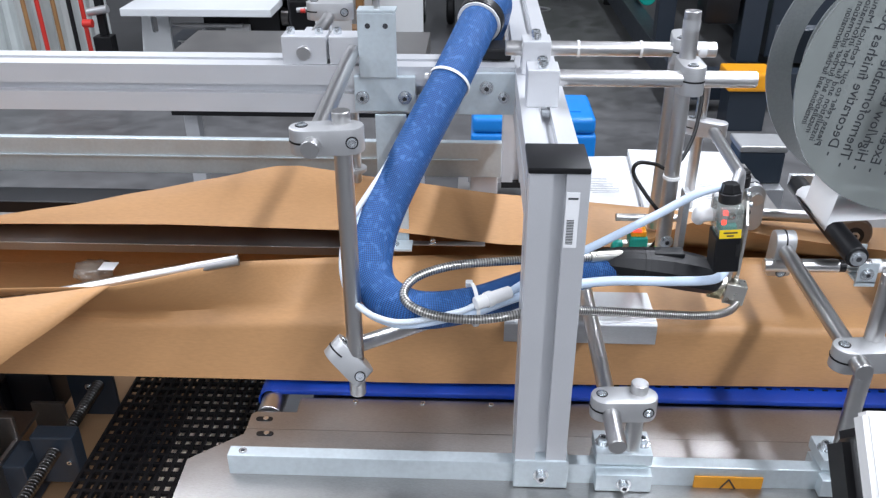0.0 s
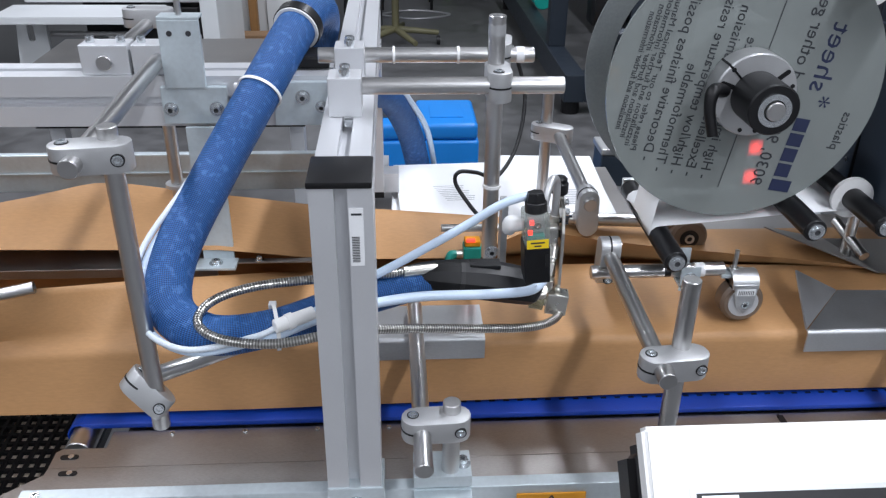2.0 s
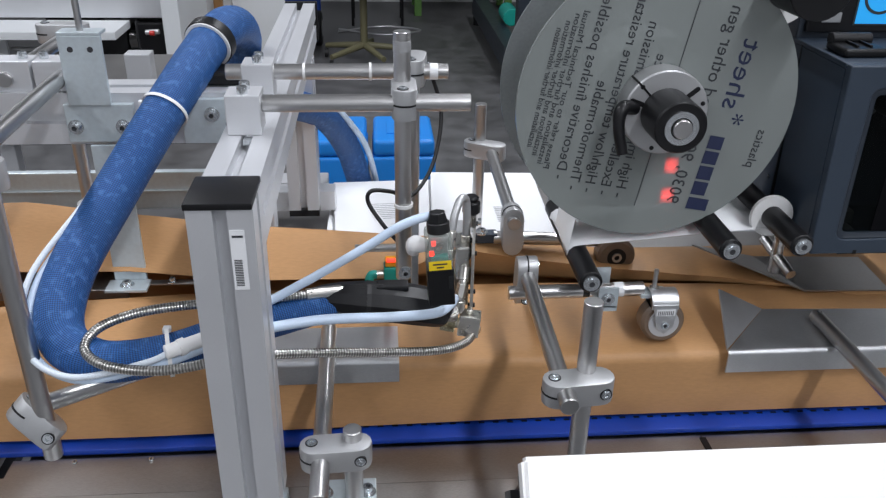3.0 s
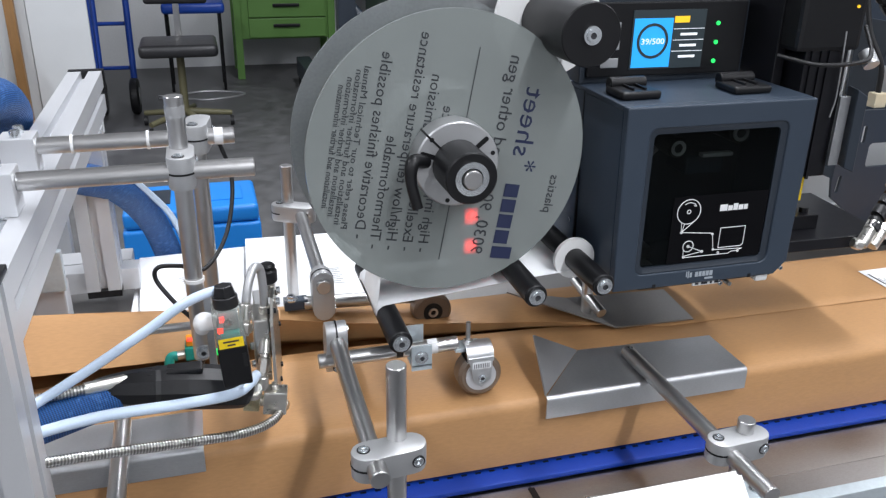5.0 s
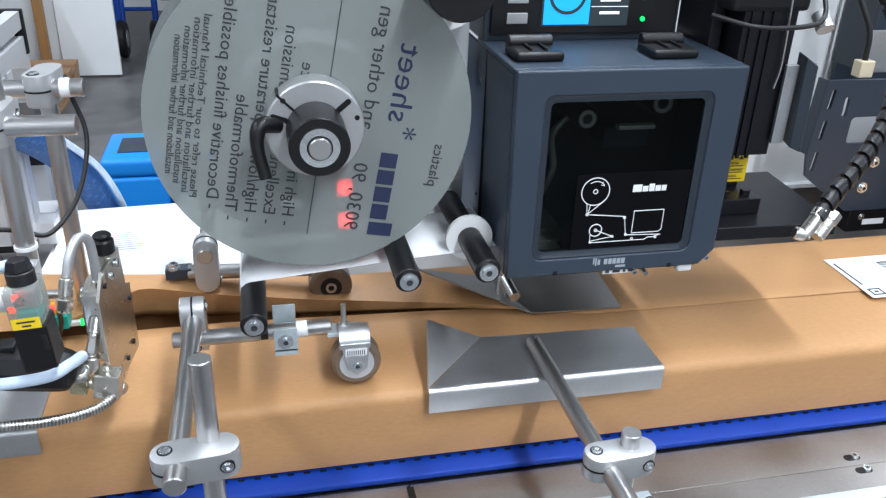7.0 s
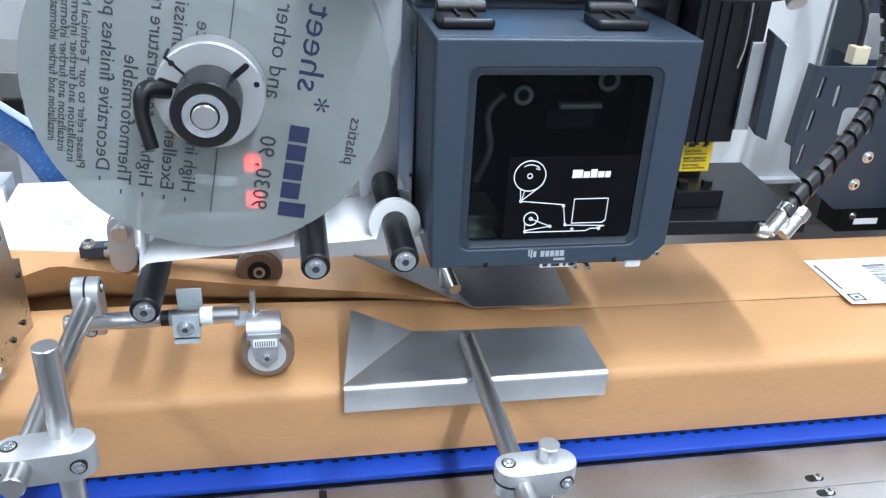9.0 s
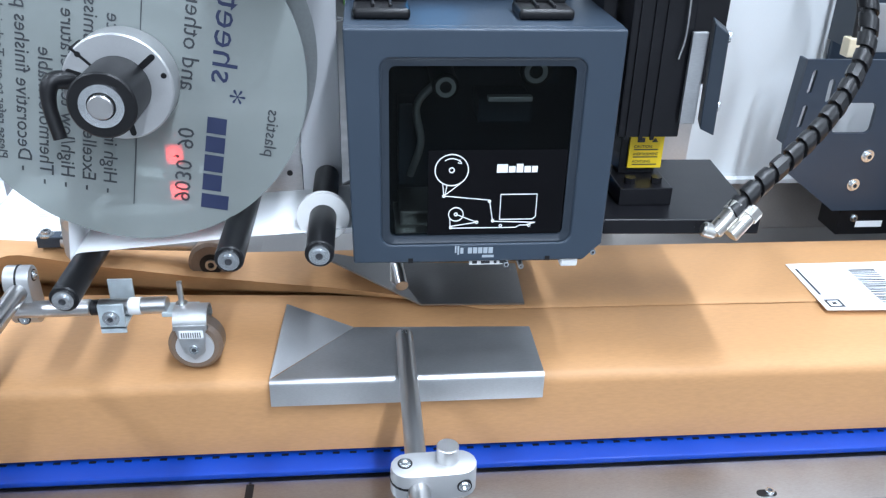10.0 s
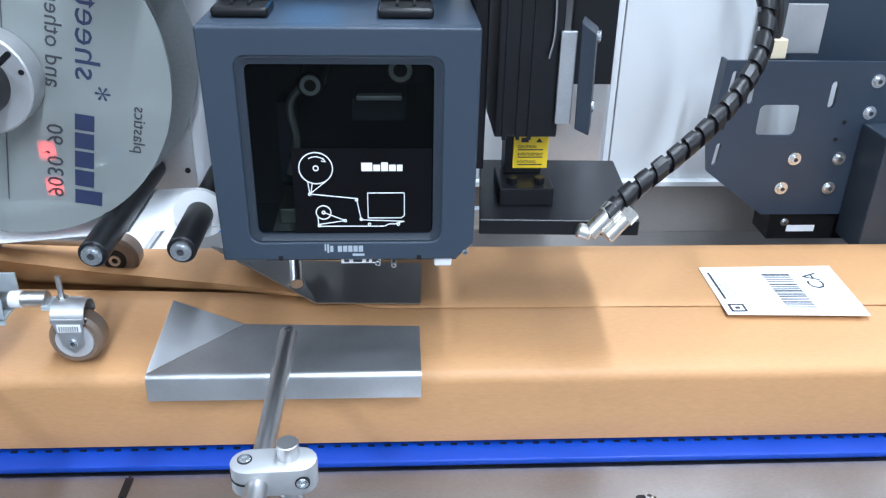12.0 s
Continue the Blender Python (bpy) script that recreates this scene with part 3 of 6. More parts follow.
def section(x):
    wob = 0.0016 * noise.noise(Vector((x * 6, 0, 0)))
    fy, fz = table_of(FRONT, x)
    cy, cz = table_of(CREST, x)
    ey, ez = table_of(FREE, x)
    lip = table_of(LIP, x)[0]
    open_k = min(1.0, max(0.0, (-0.1 - x) / 0.35))
    edge_y, edge_z = 0.918 + 0.004 * open_k + wob, 0.868 + wob - 0.012 * open_k
    low_y = 0.8985 + 0.011 * min(1, max(0, (x + 0.05) / 0.5))
    pts = []
    for i in range(8):
        k = i / 8
        sag = math.sin(k * math.pi) * (0.001 - 0.004 * min(1, max(0, (0.95 - x) * 4)) + 0.0012 * noise.noise(Vector((x * 9, k * 3, 4))))
        pts.append((fy + (edge_y + 0.012 - fy) * k, fz + (edge_z + 0.001 - fz) * k + sag))
    for a in (70, 45, 20, 0):
        pts.append((edge_y + 0.008 - 0.014 * math.cos(radians(a)), edge_z - 0.013 + 0.014 * math.sin(radians(a))))
    for i in range(1, 5):
        k = i / 5
        pts.append((edge_y - 0.006 + (low_y - edge_y + 0.006) * k + 0.0015 * noise.noise(Vector((x * 7, k * 4, 9))), edge_z - 0.013 - (edge_z - 0.013 - 0.7785) * k))
    pts += [(low_y, 0.7795), (low_y + 0.004, 0.7765), (1.06, 0.777), (1.185, 0.777), (1.195, 0.785)]
    by = max(cy, 1.15) + 0.002
    for i in range(1, 5):
        k = i / 5
        pts.append((1.197 + (by + 0.008 - 1.197) * k, 0.785 + (cz - 0.016 - 0.785) * k))
    pts += [(cy + 0.007, cz - 0.012), (cy + 0.004, cz - 0.004), (cy - 0.003, cz)]
    for i in range(1, 8):
        k = i / 7
        bow = math.sin(k * math.pi) * (0.0012 + 0.003 * min(1, max(0, (0.95 - x) * 4)) + 0.0012 * noise.noise(Vector((x * 8, k * 3, 14))))
        pts.append((cy - 0.003 + (ey - cy + 0.003) * k, cz + (ez - cz) * k + bow))
    for i in range(1, 5):
        k = i / 4
        pts.append((ey - 0.0004 * i + lip * 0.42 * k, ez - 0.0003 * i - lip * 1.15 * k))
    return pts


bm = bmesh.new()
prev = None
xs = [-1.3 + 4.5 * i / 300 for i in range(301)]
for x in xs:
    row = [bm.verts.new((x, y, z)) for y, z in section(x)]
    if prev:
        for a in range(len(row) - 1):
            bm.faces.new((prev[a], row[a], row[a + 1], prev[a + 1]))
    prev = row
paper = part("paper_tube", bm, KRAFT, smooth=True)
paper.data.set_sharp_from_angle(angle=radians(46))
sol = paper.modifiers.new("thickness", "SOLIDIFY")
sol.thickness, sol.offset = 0.0006, 0
tagged(paper, "brown kraft paper web being folded into a tube on the belt", "paper")
# turned-down corner of the front flap
bm = bmesh.new()
fold = [[(-0.43, 0.860, 0.9475), (-0.50, 0.835, 0.949), (-0.60, 0.81, 0.949), (-0.9, 0.75, 0.949)],
        [(-0.435, 0.857, 0.944), (-0.505, 0.805, 0.925), (-0.61, 0.775, 0.905), (-0.92, 0.70, 0.86)],
        [(-0.44, 0.855, 0.941), (-0.51, 0.790, 0.905), (-0.62, 0.745, 0.850), (-0.94, 0.66, 0.76)]]
rows = [[bm.verts.new(p) for p in spline(r, 6)] for r in fold]
for A, B in zip(rows, rows[1:]):
    for i in range(len(A) - 1):
        bm.faces.new((A[i], A[i + 1], B[i + 1], B[i]))
flap = part("turned_flap", bm, KRAFT, paper, smooth=True)
sol = flap.modifiers.new("thickness", "SOLIDIFY")
sol.thickness, sol.offset = 0.0006, 0
tube = part("guide_tube", ring((-0.288, 0.924, 0.950), (-0.75, 0.830, 0.893), 0.0072, 0.0055, 24), STEEL, smooth=True)
tagged(tube, "thin steel guide tube holding the paper flap", "tube")
gp = thing("former_plate", "grey stainless folding plate between the paper layers", "plate", (-0.5, 1.1, 0.9))
part("blade", box(-1.3, -0.10, 1.045, 1.14, 0.903, 0.906, 0.0008), STEEL_PLATE, gp)
part("lip", box(-1.3, -0.10, 1.043, 1.047, 0.893, 0.906, 0.0008), STEEL_PLATE, gp)
# parts bag inside the open web
bm = bmesh.new()
bmesh.ops.create_icosphere(bm, subdivisions=3, radius=1)
for v in bm.verts:
    k = 0.72 + 0.22 * noise.noise(v.co * 2.3) + 0.1 * noise.noise(v.co * 6)
    v.co = Vector((-0.556 + v.co.x * 0.04 * k, 1.062 + v.co.y * 0.03 * k, 0.848 + v.co.z * 0.024 * k))
bag = part("plastic_bag", bm, BAG, smooth=True)
tagged(bag, "small crumpled clear plastic bag of parts on the paper", "bag")
part("bag_label", box(-0.535, -0.512, 1.035, 1.058, 0.866, 0.8666, m=None), PAPER_WHITE, bag)

# shipping label
LX, LZ = 1.315, 0.8806
lab = thing("shipping_label", "white shipping label with barcode on the parcel", "label", (LX + 0.085, 1.06, LZ))
sheet = part("sheet", plate([(LX, 1.006, LZ), (LX + 0.171, 1.000, LZ), (LX + 0.178, 1.124, LZ), (LX + 0.002, 1.122, LZ)], 0.0004), PAPER_WHITE, lab)
random.seed(4)
y = 1.018
while y < 1.105:
    h = random.choice((0.0012, 0.0020, 0.0030))
    bar((LX + 0.078, y, LZ), (1, 0, 0), (0, 1, 0), 0.036, h, INK_AND_RECESS, lab, "barcode_bar")
    y += h + random.choice((0.0012, 0.0018, 0.0026))
lettering("CA", 0.030, (LX + 0.149, 1.064, LZ + 0.0003), (0, 1, 0), (-1, 0, 0), INK_AND_RECESS, lab, "lettering")
PALE_INK = material("faint_print", (0.28, 0.28, 0.29), 0.6)
for x0, y0, w, h in ((0.008, 1.042, 0.0032, 0.066), (0.014, 1.042, 0.0012, 0.05), (0.018, 1.042, 0.0012, 0.04), (0.022, 1.042, 0.0012, 0.045), (0.026, 1.042, 0.0012, 0.036), (0.138, 1.010, 0.0012, 0.026), (0.142, 1.010, 0.0012, 0.020), (0.147, 1.010, 0.0012, 0.024), (0.152, 1.010, 0.0012, 0.018), (0.045, 1.03, 0.0012, 0.036), (0.049, 1.03, 0.0012, 0.028), (0.053, 1.03, 0.0012, 0.033)):
    bar((LX + x0, y0, LZ), (1, 0, 0), (0, 1, 0), w, h, INK_AND_RECESS if w > 0.003 else PALE_INK, lab, "print_bar")
for x0, y0, w, h in ((0.007, 1.012, 0.020, 0.003), (0.007, 1.027, 0.020, 0.003), (0.007, 1.0152, 0.003, 0.0116), (0.024, 1.0152, 0.003, 0.0116), (0.014, 1.0185, 0.006, 0.005)):
    bar((LX + x0, y0, LZ), (1, 0, 0), (0, 1, 0), w, h, INK_AND_RECESS, lab, "emblem_bar")


# ---- guide shoes, rods and clamps on the near rail ----
def base_block(parent, x):
    """Split zinc block on the rail with its bolts."""
    b = part("base_block", box(x - 0.032, x + 0.032, 0.722, 0.772, 0.766, 0.790, 0.001), ZINC, parent)
    part("base_cap", box(x - 0.032, x + 0.032, 0.732, 0.774, 0.7965, 0.812, 0.001), ZINC, parent)
    part("spacer", box(x - 0.022, x + 0.022, 0.74, 0.770, 0.7895, 0.797), BLACK, parent)
    bolt(parent, (x, 0.722, 0.778), (0, -1, 0), 0.0055, 0.009)
    bolt(parent, (x - 0.023, 0.752, 0.812), (0, 0, 1), 0.0058, 0.009)
    bolt(parent, (x + 0.023, 0.752, 0.812), (0, 0, 1), 0.0058, 0.009)
    return b


def shoe(parent, x0, x1, yf, yb, zt, tip):
    bm = bmesh.new()
    T = 0.0022
    if tip:
        plate([(x0 + 0.002, yf + 0.006, zt), (x1, yf + 0.006, zt), (x1, yb, zt), (x0 + 0.086, yb + 0.008, zt)], T, bm=bm)
        plate([(x0, yf + 0.006, zt), (x0 + 0.0855, yb + 0.008, zt), (x0 + 0.014, yb - 0.004, zt + 0.040)], T, bm=bm)
    else:
        plate([(x0, yf + 0.006, zt), (x1, yf + 0.006, zt), (x1, yb, zt), (x0, yb, zt)], T, bm=bm)
    n = 6
    prof = [(yf + 0.006 - 0.006 * math.sin(radians(90 * i / n)), zt - 0.006 + 0.006 * math.cos(radians(90 * i / n))) for i in range(n + 1)] + [(yf, zt - 0.031)]
    back = [(yf + 0.006 - (0.006 - T) * math.sin(radians(90 * i / n)), zt - 0.006 + (0.006 - T) * math.cos(radians(90 * i / n))) for i in range(n + 1)] + [(yf + T, zt - 0.031)]
    t = bmesh.new()
    loop = prof + back[::-1]
    A = [t.verts.new((x0, y, z)) for y, z in loop]
    B = [t.verts.new((x1, y, z)) for y, z in loop]
    for i in range(len(loop)):
        j = (i + 1) % len(loop)
        t.faces.new((A[i], A[j], B[j], B[i]))
    t.faces.new(A)
    t.faces.new(B[::-1])
    merge(bm, t)
    return part("shoe", bm, STEEL_SHOE, parent, "bent satin stainless guide shoe", smooth=True)


ga = thing("guide_bracket", "steel rod bracket pressing a guide shoe on the parcel", "bracket", (0.19, 0.75, 0.766), "shoe brackets")
base_block(ga, 0.19)
rod(ga, (0.199, 0.745, 0.80), (0.199, 0.745, 0.905))
rod(ga, (0.167, 0.672, 0.876), (0.165, 0.968, 0.886))
clamp(ga, (0.182, 0.738, 0.880), (1, 0.05, 0), (0, 0, 1))
shoe(ga, 0.055, 0.252, 0.9065, 0.985, 0.8755, False)

gc = thing("guide_bracket", "steel rod bracket pressing a flared guide shoe on the parcel", "bracket", (0.82, 0.75, 0.766), "shoe brackets")
base_block(gc, 0.848)
rod(gc, (0.831, 0.742, 0.80), (0.831, 0.742, 0.923))
rod(gc, (0.806, 0.655, 0.893), (0.804, 0.963, 0.8895))
clamp(gc, (0.819, 0.737, 0.895), (1, 0.05, 0), (0, 0, 1))
shoe(gc, 0.663, 0.949, 0.899, 0.991, 0.879, True)
bolt(gc, (0.804, 0.956, 0.8985), (0, 0, 1), 0.0032, 0.0006, False, "screw")

gb = thing("caster_bracket", "steel rod bracket holding a small press wheel", "bracket", (0.44, 0.75, 0.766))
base_block(gb, 0.445)
rod(gb, (0.437, 0.748, 0.80), (0.437, 0.748, 1.048))
rod(gb, (0.411, 0.700, 0.958), (0.4135, 0.985, 0.960))
clamp(gb, (0.4265, 0.735, 0.955), (1, 0.1, 0), (0, 0, 1))
clamp(gb, (0.413, 0.968, 0.950), (0, 0.05, -1), (1, 0, 0), 0.066, 0.028, 0.026)
rod(gb, (0.39, 0.957, 0.938), (0.483, 0.953, 0.941), 0.0088)
part("sleeve", cyl((0.483, 0.953, 0.941), (0.491, 0.953, 0.941), 0.0082, 20), BLACK, gb)
rod(gb, (0.491, 0.953, 0.941), (0.560, 0.950, 0.944), 0.0088)
part("tape_band", ring((0.522, 0.9515, 0.9425), (0.534, 0.951, 0.943), 0.0093, 0.0085), PAPER_WHITE, gb)
bk = part("u_bracket", box(0.497, 0.522, 0.928, 0.972, 0.930, 0.933, 0.0006), ZINC, gb)
part("bracket_cheek", box(0.497, 0.522, 0.928, 0.931, 0.925, 0.958, 0.0006), ZINC, gb)
part("bracket_cheek", box(0.497, 0.522, 0.969, 0.972, 0.925, 0.964, 0.0006), ZINC, gb)
bolt(gb, (0.509, 0.928, 0.943), (0, -1, 0), 0.0055, 0.004)
part("tongue", box(0.555, 0.590, 0.940, 0.962, 0.935, 0.940, 0.001), ZINC, gb)
part("stud", cyl((0.574, 0.951, 0.938), (0.574, 0.951, 0.970), 0.003, 12), STEEL, gb, smooth=True)
part("nut", cyl((0.574, 0.951, 0.940), (0.574, 0.951, 0.9455), 0.0065, 6), BRIGHT, gb)
fk = part("fork", plate([(0.568, 0.929, 0.932), (0.600, 0.929, 0.932), (0.597, 0.929, 0.900), (0.586, 0.929, 0.890), (0.575, 0.929, 0.900)], 0.002, 0.0003), STEEL_SHOE, gb)
part("fork", plate([(0.568, 0.963, 0.932), (0.600, 0.963, 0.932), (0.597, 0.963, 0.900), (0.586, 0.963, 0.890), (0.575, 0.963, 0.900)], 0.002, 0.0003), STEEL_SHOE, gb)
t = ring((0.567, 0.946, 0.927), (0.601, 0.946, 0.927), 0.018, 0.0165, 24)
for v in t.verts:
    if v.co.z < 0.925:
        v.co.z = 0.925
part("fork_crown", t, STEEL_SHOE, gb, smooth=True)
part("fork_label", box(0.573, 0.597, 0.9265, 0.9269, 0.917, 0.926), PAPER_WHITE, gb)
for k in range(9):
    part("print_bar", box(0.575 + k * 0.0023, 0.576 + k * 0.0023, 0.9262, 0.9265, 0.918, 0.924), INK_AND_RECESS, gb)
whl = part("wheel", cyl((0.586, 0.933, 0.903), (0.586, 0.959, 0.901), 0.0280, 40, bev=0.004), PU, gb, "worn brown polyurethane wheel", smooth=True)
part("rim", ring((0.586, 0.931, 0.903), (0.586, 0.961, 0.903), 0.0195, 0.005), ALU, whl, smooth=True)
bolt(gb, (0.586, 0.929, 0.903), (0, -1, 0), 0.005, 0.004, True, "axle_bolt")

# ---- post and gantry beam ----
post = thing("gantry", "anodised aluminium profile gantry with black end cap", "machine frame", (0.094, 0.76, 0.766))


def slotted(x0, x1, y0, y1, z0, z1, along, face):
    """Profile bar with a rounded T-slot sunk in the faces named."""
    t = bmesh.new()
    s, d = 0.0062, 0.013
    if along == "z":
        mx, my = (x0 + x1) / 2, (y0 + y1) / 2
        loop = [(x0, y0), (mx - s, y0), (mx - s, y0 + d), (mx + s, y0 + d), (mx + s, y0), (x1, y0), (x1, my - s), (x1 - d, my - s), (x1 - d, my + s), (x1, my + s), (x1, y1), (x0, y1), (x0, my + s), (x0 + d, my + s), (x0 + d, my - s), (x0, my - s)]
        A = [t.verts.new((a, b, z0)) for a, b in loop]
        B = [t.verts.new((a, b, z1)) for a, b in loop]
    elif along == "y":
        mx, mz = (x0 + x1) / 2, (z0 + z1) / 2
        loop = [(x0, z1), (mx - s, z1), (mx - s, z1 - d), (mx + s, z1 - d), (mx + s, z1), (x1, z1), (x1, mz + s), (x1 - d, mz + s), (x1 - d, mz - s), (x1, mz - s), (x1, z0), (x0, z0), (x0, mz - s), (x0 + d, mz - s), (x0 + d, mz + s), (x0, mz + s)]
        A = [t.verts.new((a, y0, b)) for a, b in loop]
        B = [t.verts.new((a, y1, b)) for a, b in loop]
    else:
        my, mz = (y0 + y1) / 2, (z0 + z1) / 2
        loop = [(y0, z0), (y0, mz - s), (y0 + d, mz - s), (y0 + d, mz + s), (y0, mz + s), (y0, z1), (my - s, z1), (my - s, z1 - d), (my + s, z1 - d), (my + s, z1), (y1, z1), (y1, z0)]
        A = [t.verts.new((x0, a, b)) for a, b in loop]
        B = [t.verts.new((x1, a, b)) for a, b in loop]
    for i in range(len(loop)):
        j = (i + 1) % len(loop)
        t.faces.new((A[i], A[j], B[j], B[i]))
    t.faces.new(A[::-1])
    t.faces.new(B)
    return t


part("post", slotted(0.0648, 0.1225, 0.727, 0.789, 0.806, 1.1602, "z", "f"), ALU, post)
part("end_cap", box(0.063, 0.1222, 0.7250, 0.7895, 1.1602, 1.1668, 0.0018), BLACK, post, smooth=True)
part("foot", box(0.064, 0.126, 0.7245, 0.772, 0.766, 0.806, 0.0015), ZINC, post)
bolt(post, (0.095, 0.7245, 0.786), (0, -1, 0), 0.0058, 0.009)
part("beam", slotted(0.0645, 0.1195, 0.7895, 1.67, 1.088, 1.1575, "y", "t"), ALU, post)
part("far_cap", box(0.064, 0.123, 1.67, 1.682, 1.086, 1.160, 0.002), BLACK, post)
part("far_leg", slotted(0.066, 0.121, 1.49, 1.56, 0.815, 1.0875, "z", "f"), ALU, post)
part("far_leg_cap", box(0.066, 0.121, 1.49, 1.56, 0.803, 0.815), BLACK, post)
bc = part("barcode_label", box(0.1005, 0.1135, 0.7262, 0.7268, 1.082, 1.141), PAPER_WHITE, post, "white barcode sticker")
for k in range(16):
    part("print_bar", box(0.1025, 0.1095, 0.7258, 0.7261, 1.086 + k * 0.0017, 1.0868 + k * 0.0017), INK_AND_RECESS, bc)
part("print_bar", box(0.1025, 0.112, 0.7258, 0.7261, 1.134, 1.136), INK_GREY, bc)


def saddle(y):
    sb = part("saddle_block", box(0.071, 0.1075, y - 0.019, y + 0.019, 1.1578, 1.201, 0.0012), ALU, post)
    bolt(sb, (0.089, y - 0.009, 1.201), (0, 0, 1), 0.0058, 0.008, False)
    bolt(sb, (0.089, y + 0.010, 1.201), (0, 0, 1), 0.0058, 0.008, False)
    for b in sb.children:
        b.matrix_parent_inverse = Matrix.Identity(4)
    return sb


saddle(0.945)
saddle(1.073)
part("slot_nut", box(0.0885, 0.0975, 0.914, 0.925, 1.151, 1.1563), BRIGHT, post)
sens = thing("clamped_rods", "steel rods with cross clamps on the gantry beam", "rod frame", (0.26, 0.97, 1.158))
rod(sens, (0.1075, 0.945, 1.1872), (0.333, 0.945, 1.1872))
rod(sens, (0.050, 1.073, 1.1875), (0.319, 1.073, 1.1875))
rod(sens, (0.260, 0.972, 0.955), (0.259, 0.975, 1.258))
rod(sens, (0.276, 1.098, 0.92), (0.276, 1.098, 1.200))
clamp(sens, (0.2605, 0.960, 1.187), (0, 1, 0), (0, 0, 1), 0.062, 0.028, 0.034)
clamp(sens, (0.278, 1.086, 1.187), (0.15, 1, 0), (0, 0, 1), 0.062, 0.028, 0.034)
part("tape_band", ring((0.259, 0.9748, 1.236), (0.259, 0.9749, 1.248), 0.0100, 0.0095), CAST, sens)
part("scale_label", ring((0.296, 1.073, 1.1875), (0.306, 1.073, 1.1875), 0.0100, 0.0095), PAPER_WHITE, sens)
for cx in (0.142, 0.222):
    part("cable_tie", ring((cx, 1.073, 1.1875), (cx + 0.003, 1.073, 1.1875), 0.0108, 0.0096), WHITE, sens)
part("cable", sweep([(0.30, 1.09, 1.18), (0.312, 1.08, 1.13), (0.30, 1.05, 1.075), (0.272, 1.02, 1.045), (0.245, 1.01, 1.055), (0.222, 1.0, 1.06), (0.218, 1.0, 1.045), (0.235, 0.99, 1.02), (0.252, 0.985, 1.0)], 0.0026, 10), RUBBER, sens, smooth=True)
part("cable_clip", ring((0.260, 0.972, 1.052), (0.260, 0.972, 1.056), 0.0112, 0.0096), WHITE, sens)
bolt(sens, (0.262, 0.961, 0.968), (0, -1, 0), 0.0055, 0.005)
rod(sens, (0.20, 0.995, 0.985), (0.29, 0.995, 0.985), 0.005)
sn = part("sensor_board", box(0.222, 0.282, 1.076, 1.082, 0.896, 0.902, 0.001), WHITE, sens, "white sensor plate with slots")
part("sensor_body", box(0.236, 0.262, 1.060, 1.084, 0.902, 0.920, 0.002), TEAL, sn)
part("sensor_head", box(0.238, 0.260, 1.064, 1.082, 0.920, 0.929, 0.002), AMBER, sn)
part("indicator", box(0.240, 0.252, 1.062, 1.066, 0.929, 0.933), LED_RED, sn)
part("connector", cyl((0.236, 1.068, 0.908), (0.226, 1.066, 0.908), 0.0058, 18), NICKEL, sn, smooth=True)
part("connector_elbow", sweep([(0.226, 1.066, 0.908), (0.219, 1.065, 0.908), (0.216, 1.062, 0.902), (0.216, 1.060, 0.892)], 0.0062, 14, 5), TEAL, sn, smooth=True)
part("status_light", box(0.274, 0.277, 1.066, 1.070, 0.902, 0.910), LED_GREEN, sn)
part("cable", sweep([(0.216, 1.060, 0.892), (0.222, 1.050, 0.888), (0.245, 1.045, 0.892), (0.262, 1.03, 0.925), (0.268, 1.01, 0.955)], 0.0028, 10, 6), RUBBER, sn, smooth=True)

# ---- left rod frame hung from the cross beam ----
hang = thing("hanging_rods", "steel rod frame hung from the cross beam", "rod frame", (-0.16, 1.1, 1.16))
ubk = part("saddle_block", box(-0.2465, -0.187, 1.093, 1.128, 1.158, 1.195, 0.0012), ALU, hang)
ub2 = part("saddle_block", box(-0.183, -0.135, 1.093, 1.128, 1.158, 1.195, 0.0012), ALU, hang)
for bx in (-0.236, -0.198, -0.173):
    bolt(hang, (bx, 1.110, 1.195), (0, 0, 1), 0.0055, 0.008, False)
rod(hang, (-0.217, 1.088, 1.1735), (-0.217, 1.33, 1.1735))
rod(hang, (-0.147, 0.747, 1.172), (-0.152, 1.128, 1.176))
rod(hang, (-0.121, 0.788, 0.848), (-0.121, 0.788, 1.199))
clamp(hang, (-0.134, 0.776, 1.174), (1, 0.14, 0), (0, 0, 1))
clamp(hang, (-0.216, 1.31, 1.182), (1, 0.0, 0), (0, 0, 1))
clamp(hang, (-0.130, 0.789, 0.894), (0.66, -0.16, -0.72), (0.62, 0.3, 0.66), 0.060, 0.030, 0.027)
rod(hang, (-0.130, 0.792, 0.910), (0.06, 0.958, 0.884))
rod(hang, (-0.163, 1.14, 0.93), (-0.163, 1.14, 1.158), 0.0085)
part("foot_collar", ring((-0.163, 1.14, 0.985), (-0.163, 1.14, 0.99), 0.016, 0.008), CAST, hang)

# cross beam, zinc plates
cross = thing("cross_beam", "long anodised aluminium beam across the back of the machine", "machine frame", (-1.0, 1.11, 1.09))
part("profile", slotted(-3.2, 0.0655, 1.088, 1.15, 1.092, 1.1575, "x", "f"), ALU, cross)
part("hanger_plate", box(-0.1415, -0.0915, 1.074, 1.080, 1.146, 1.230, 0.001), ZINC, cross)
part("hanger_top", box(-0.1415, -0.0915, 1.0745, 1.100, 1.230, 1.234, 0.001), ZINC, cross)
part("hanger_bolt", cyl((-0.1165, 1.085, 1.234), (-0.1165, 1.085, 1.285), 0.004, 12), STEEL, cross, smooth=True)
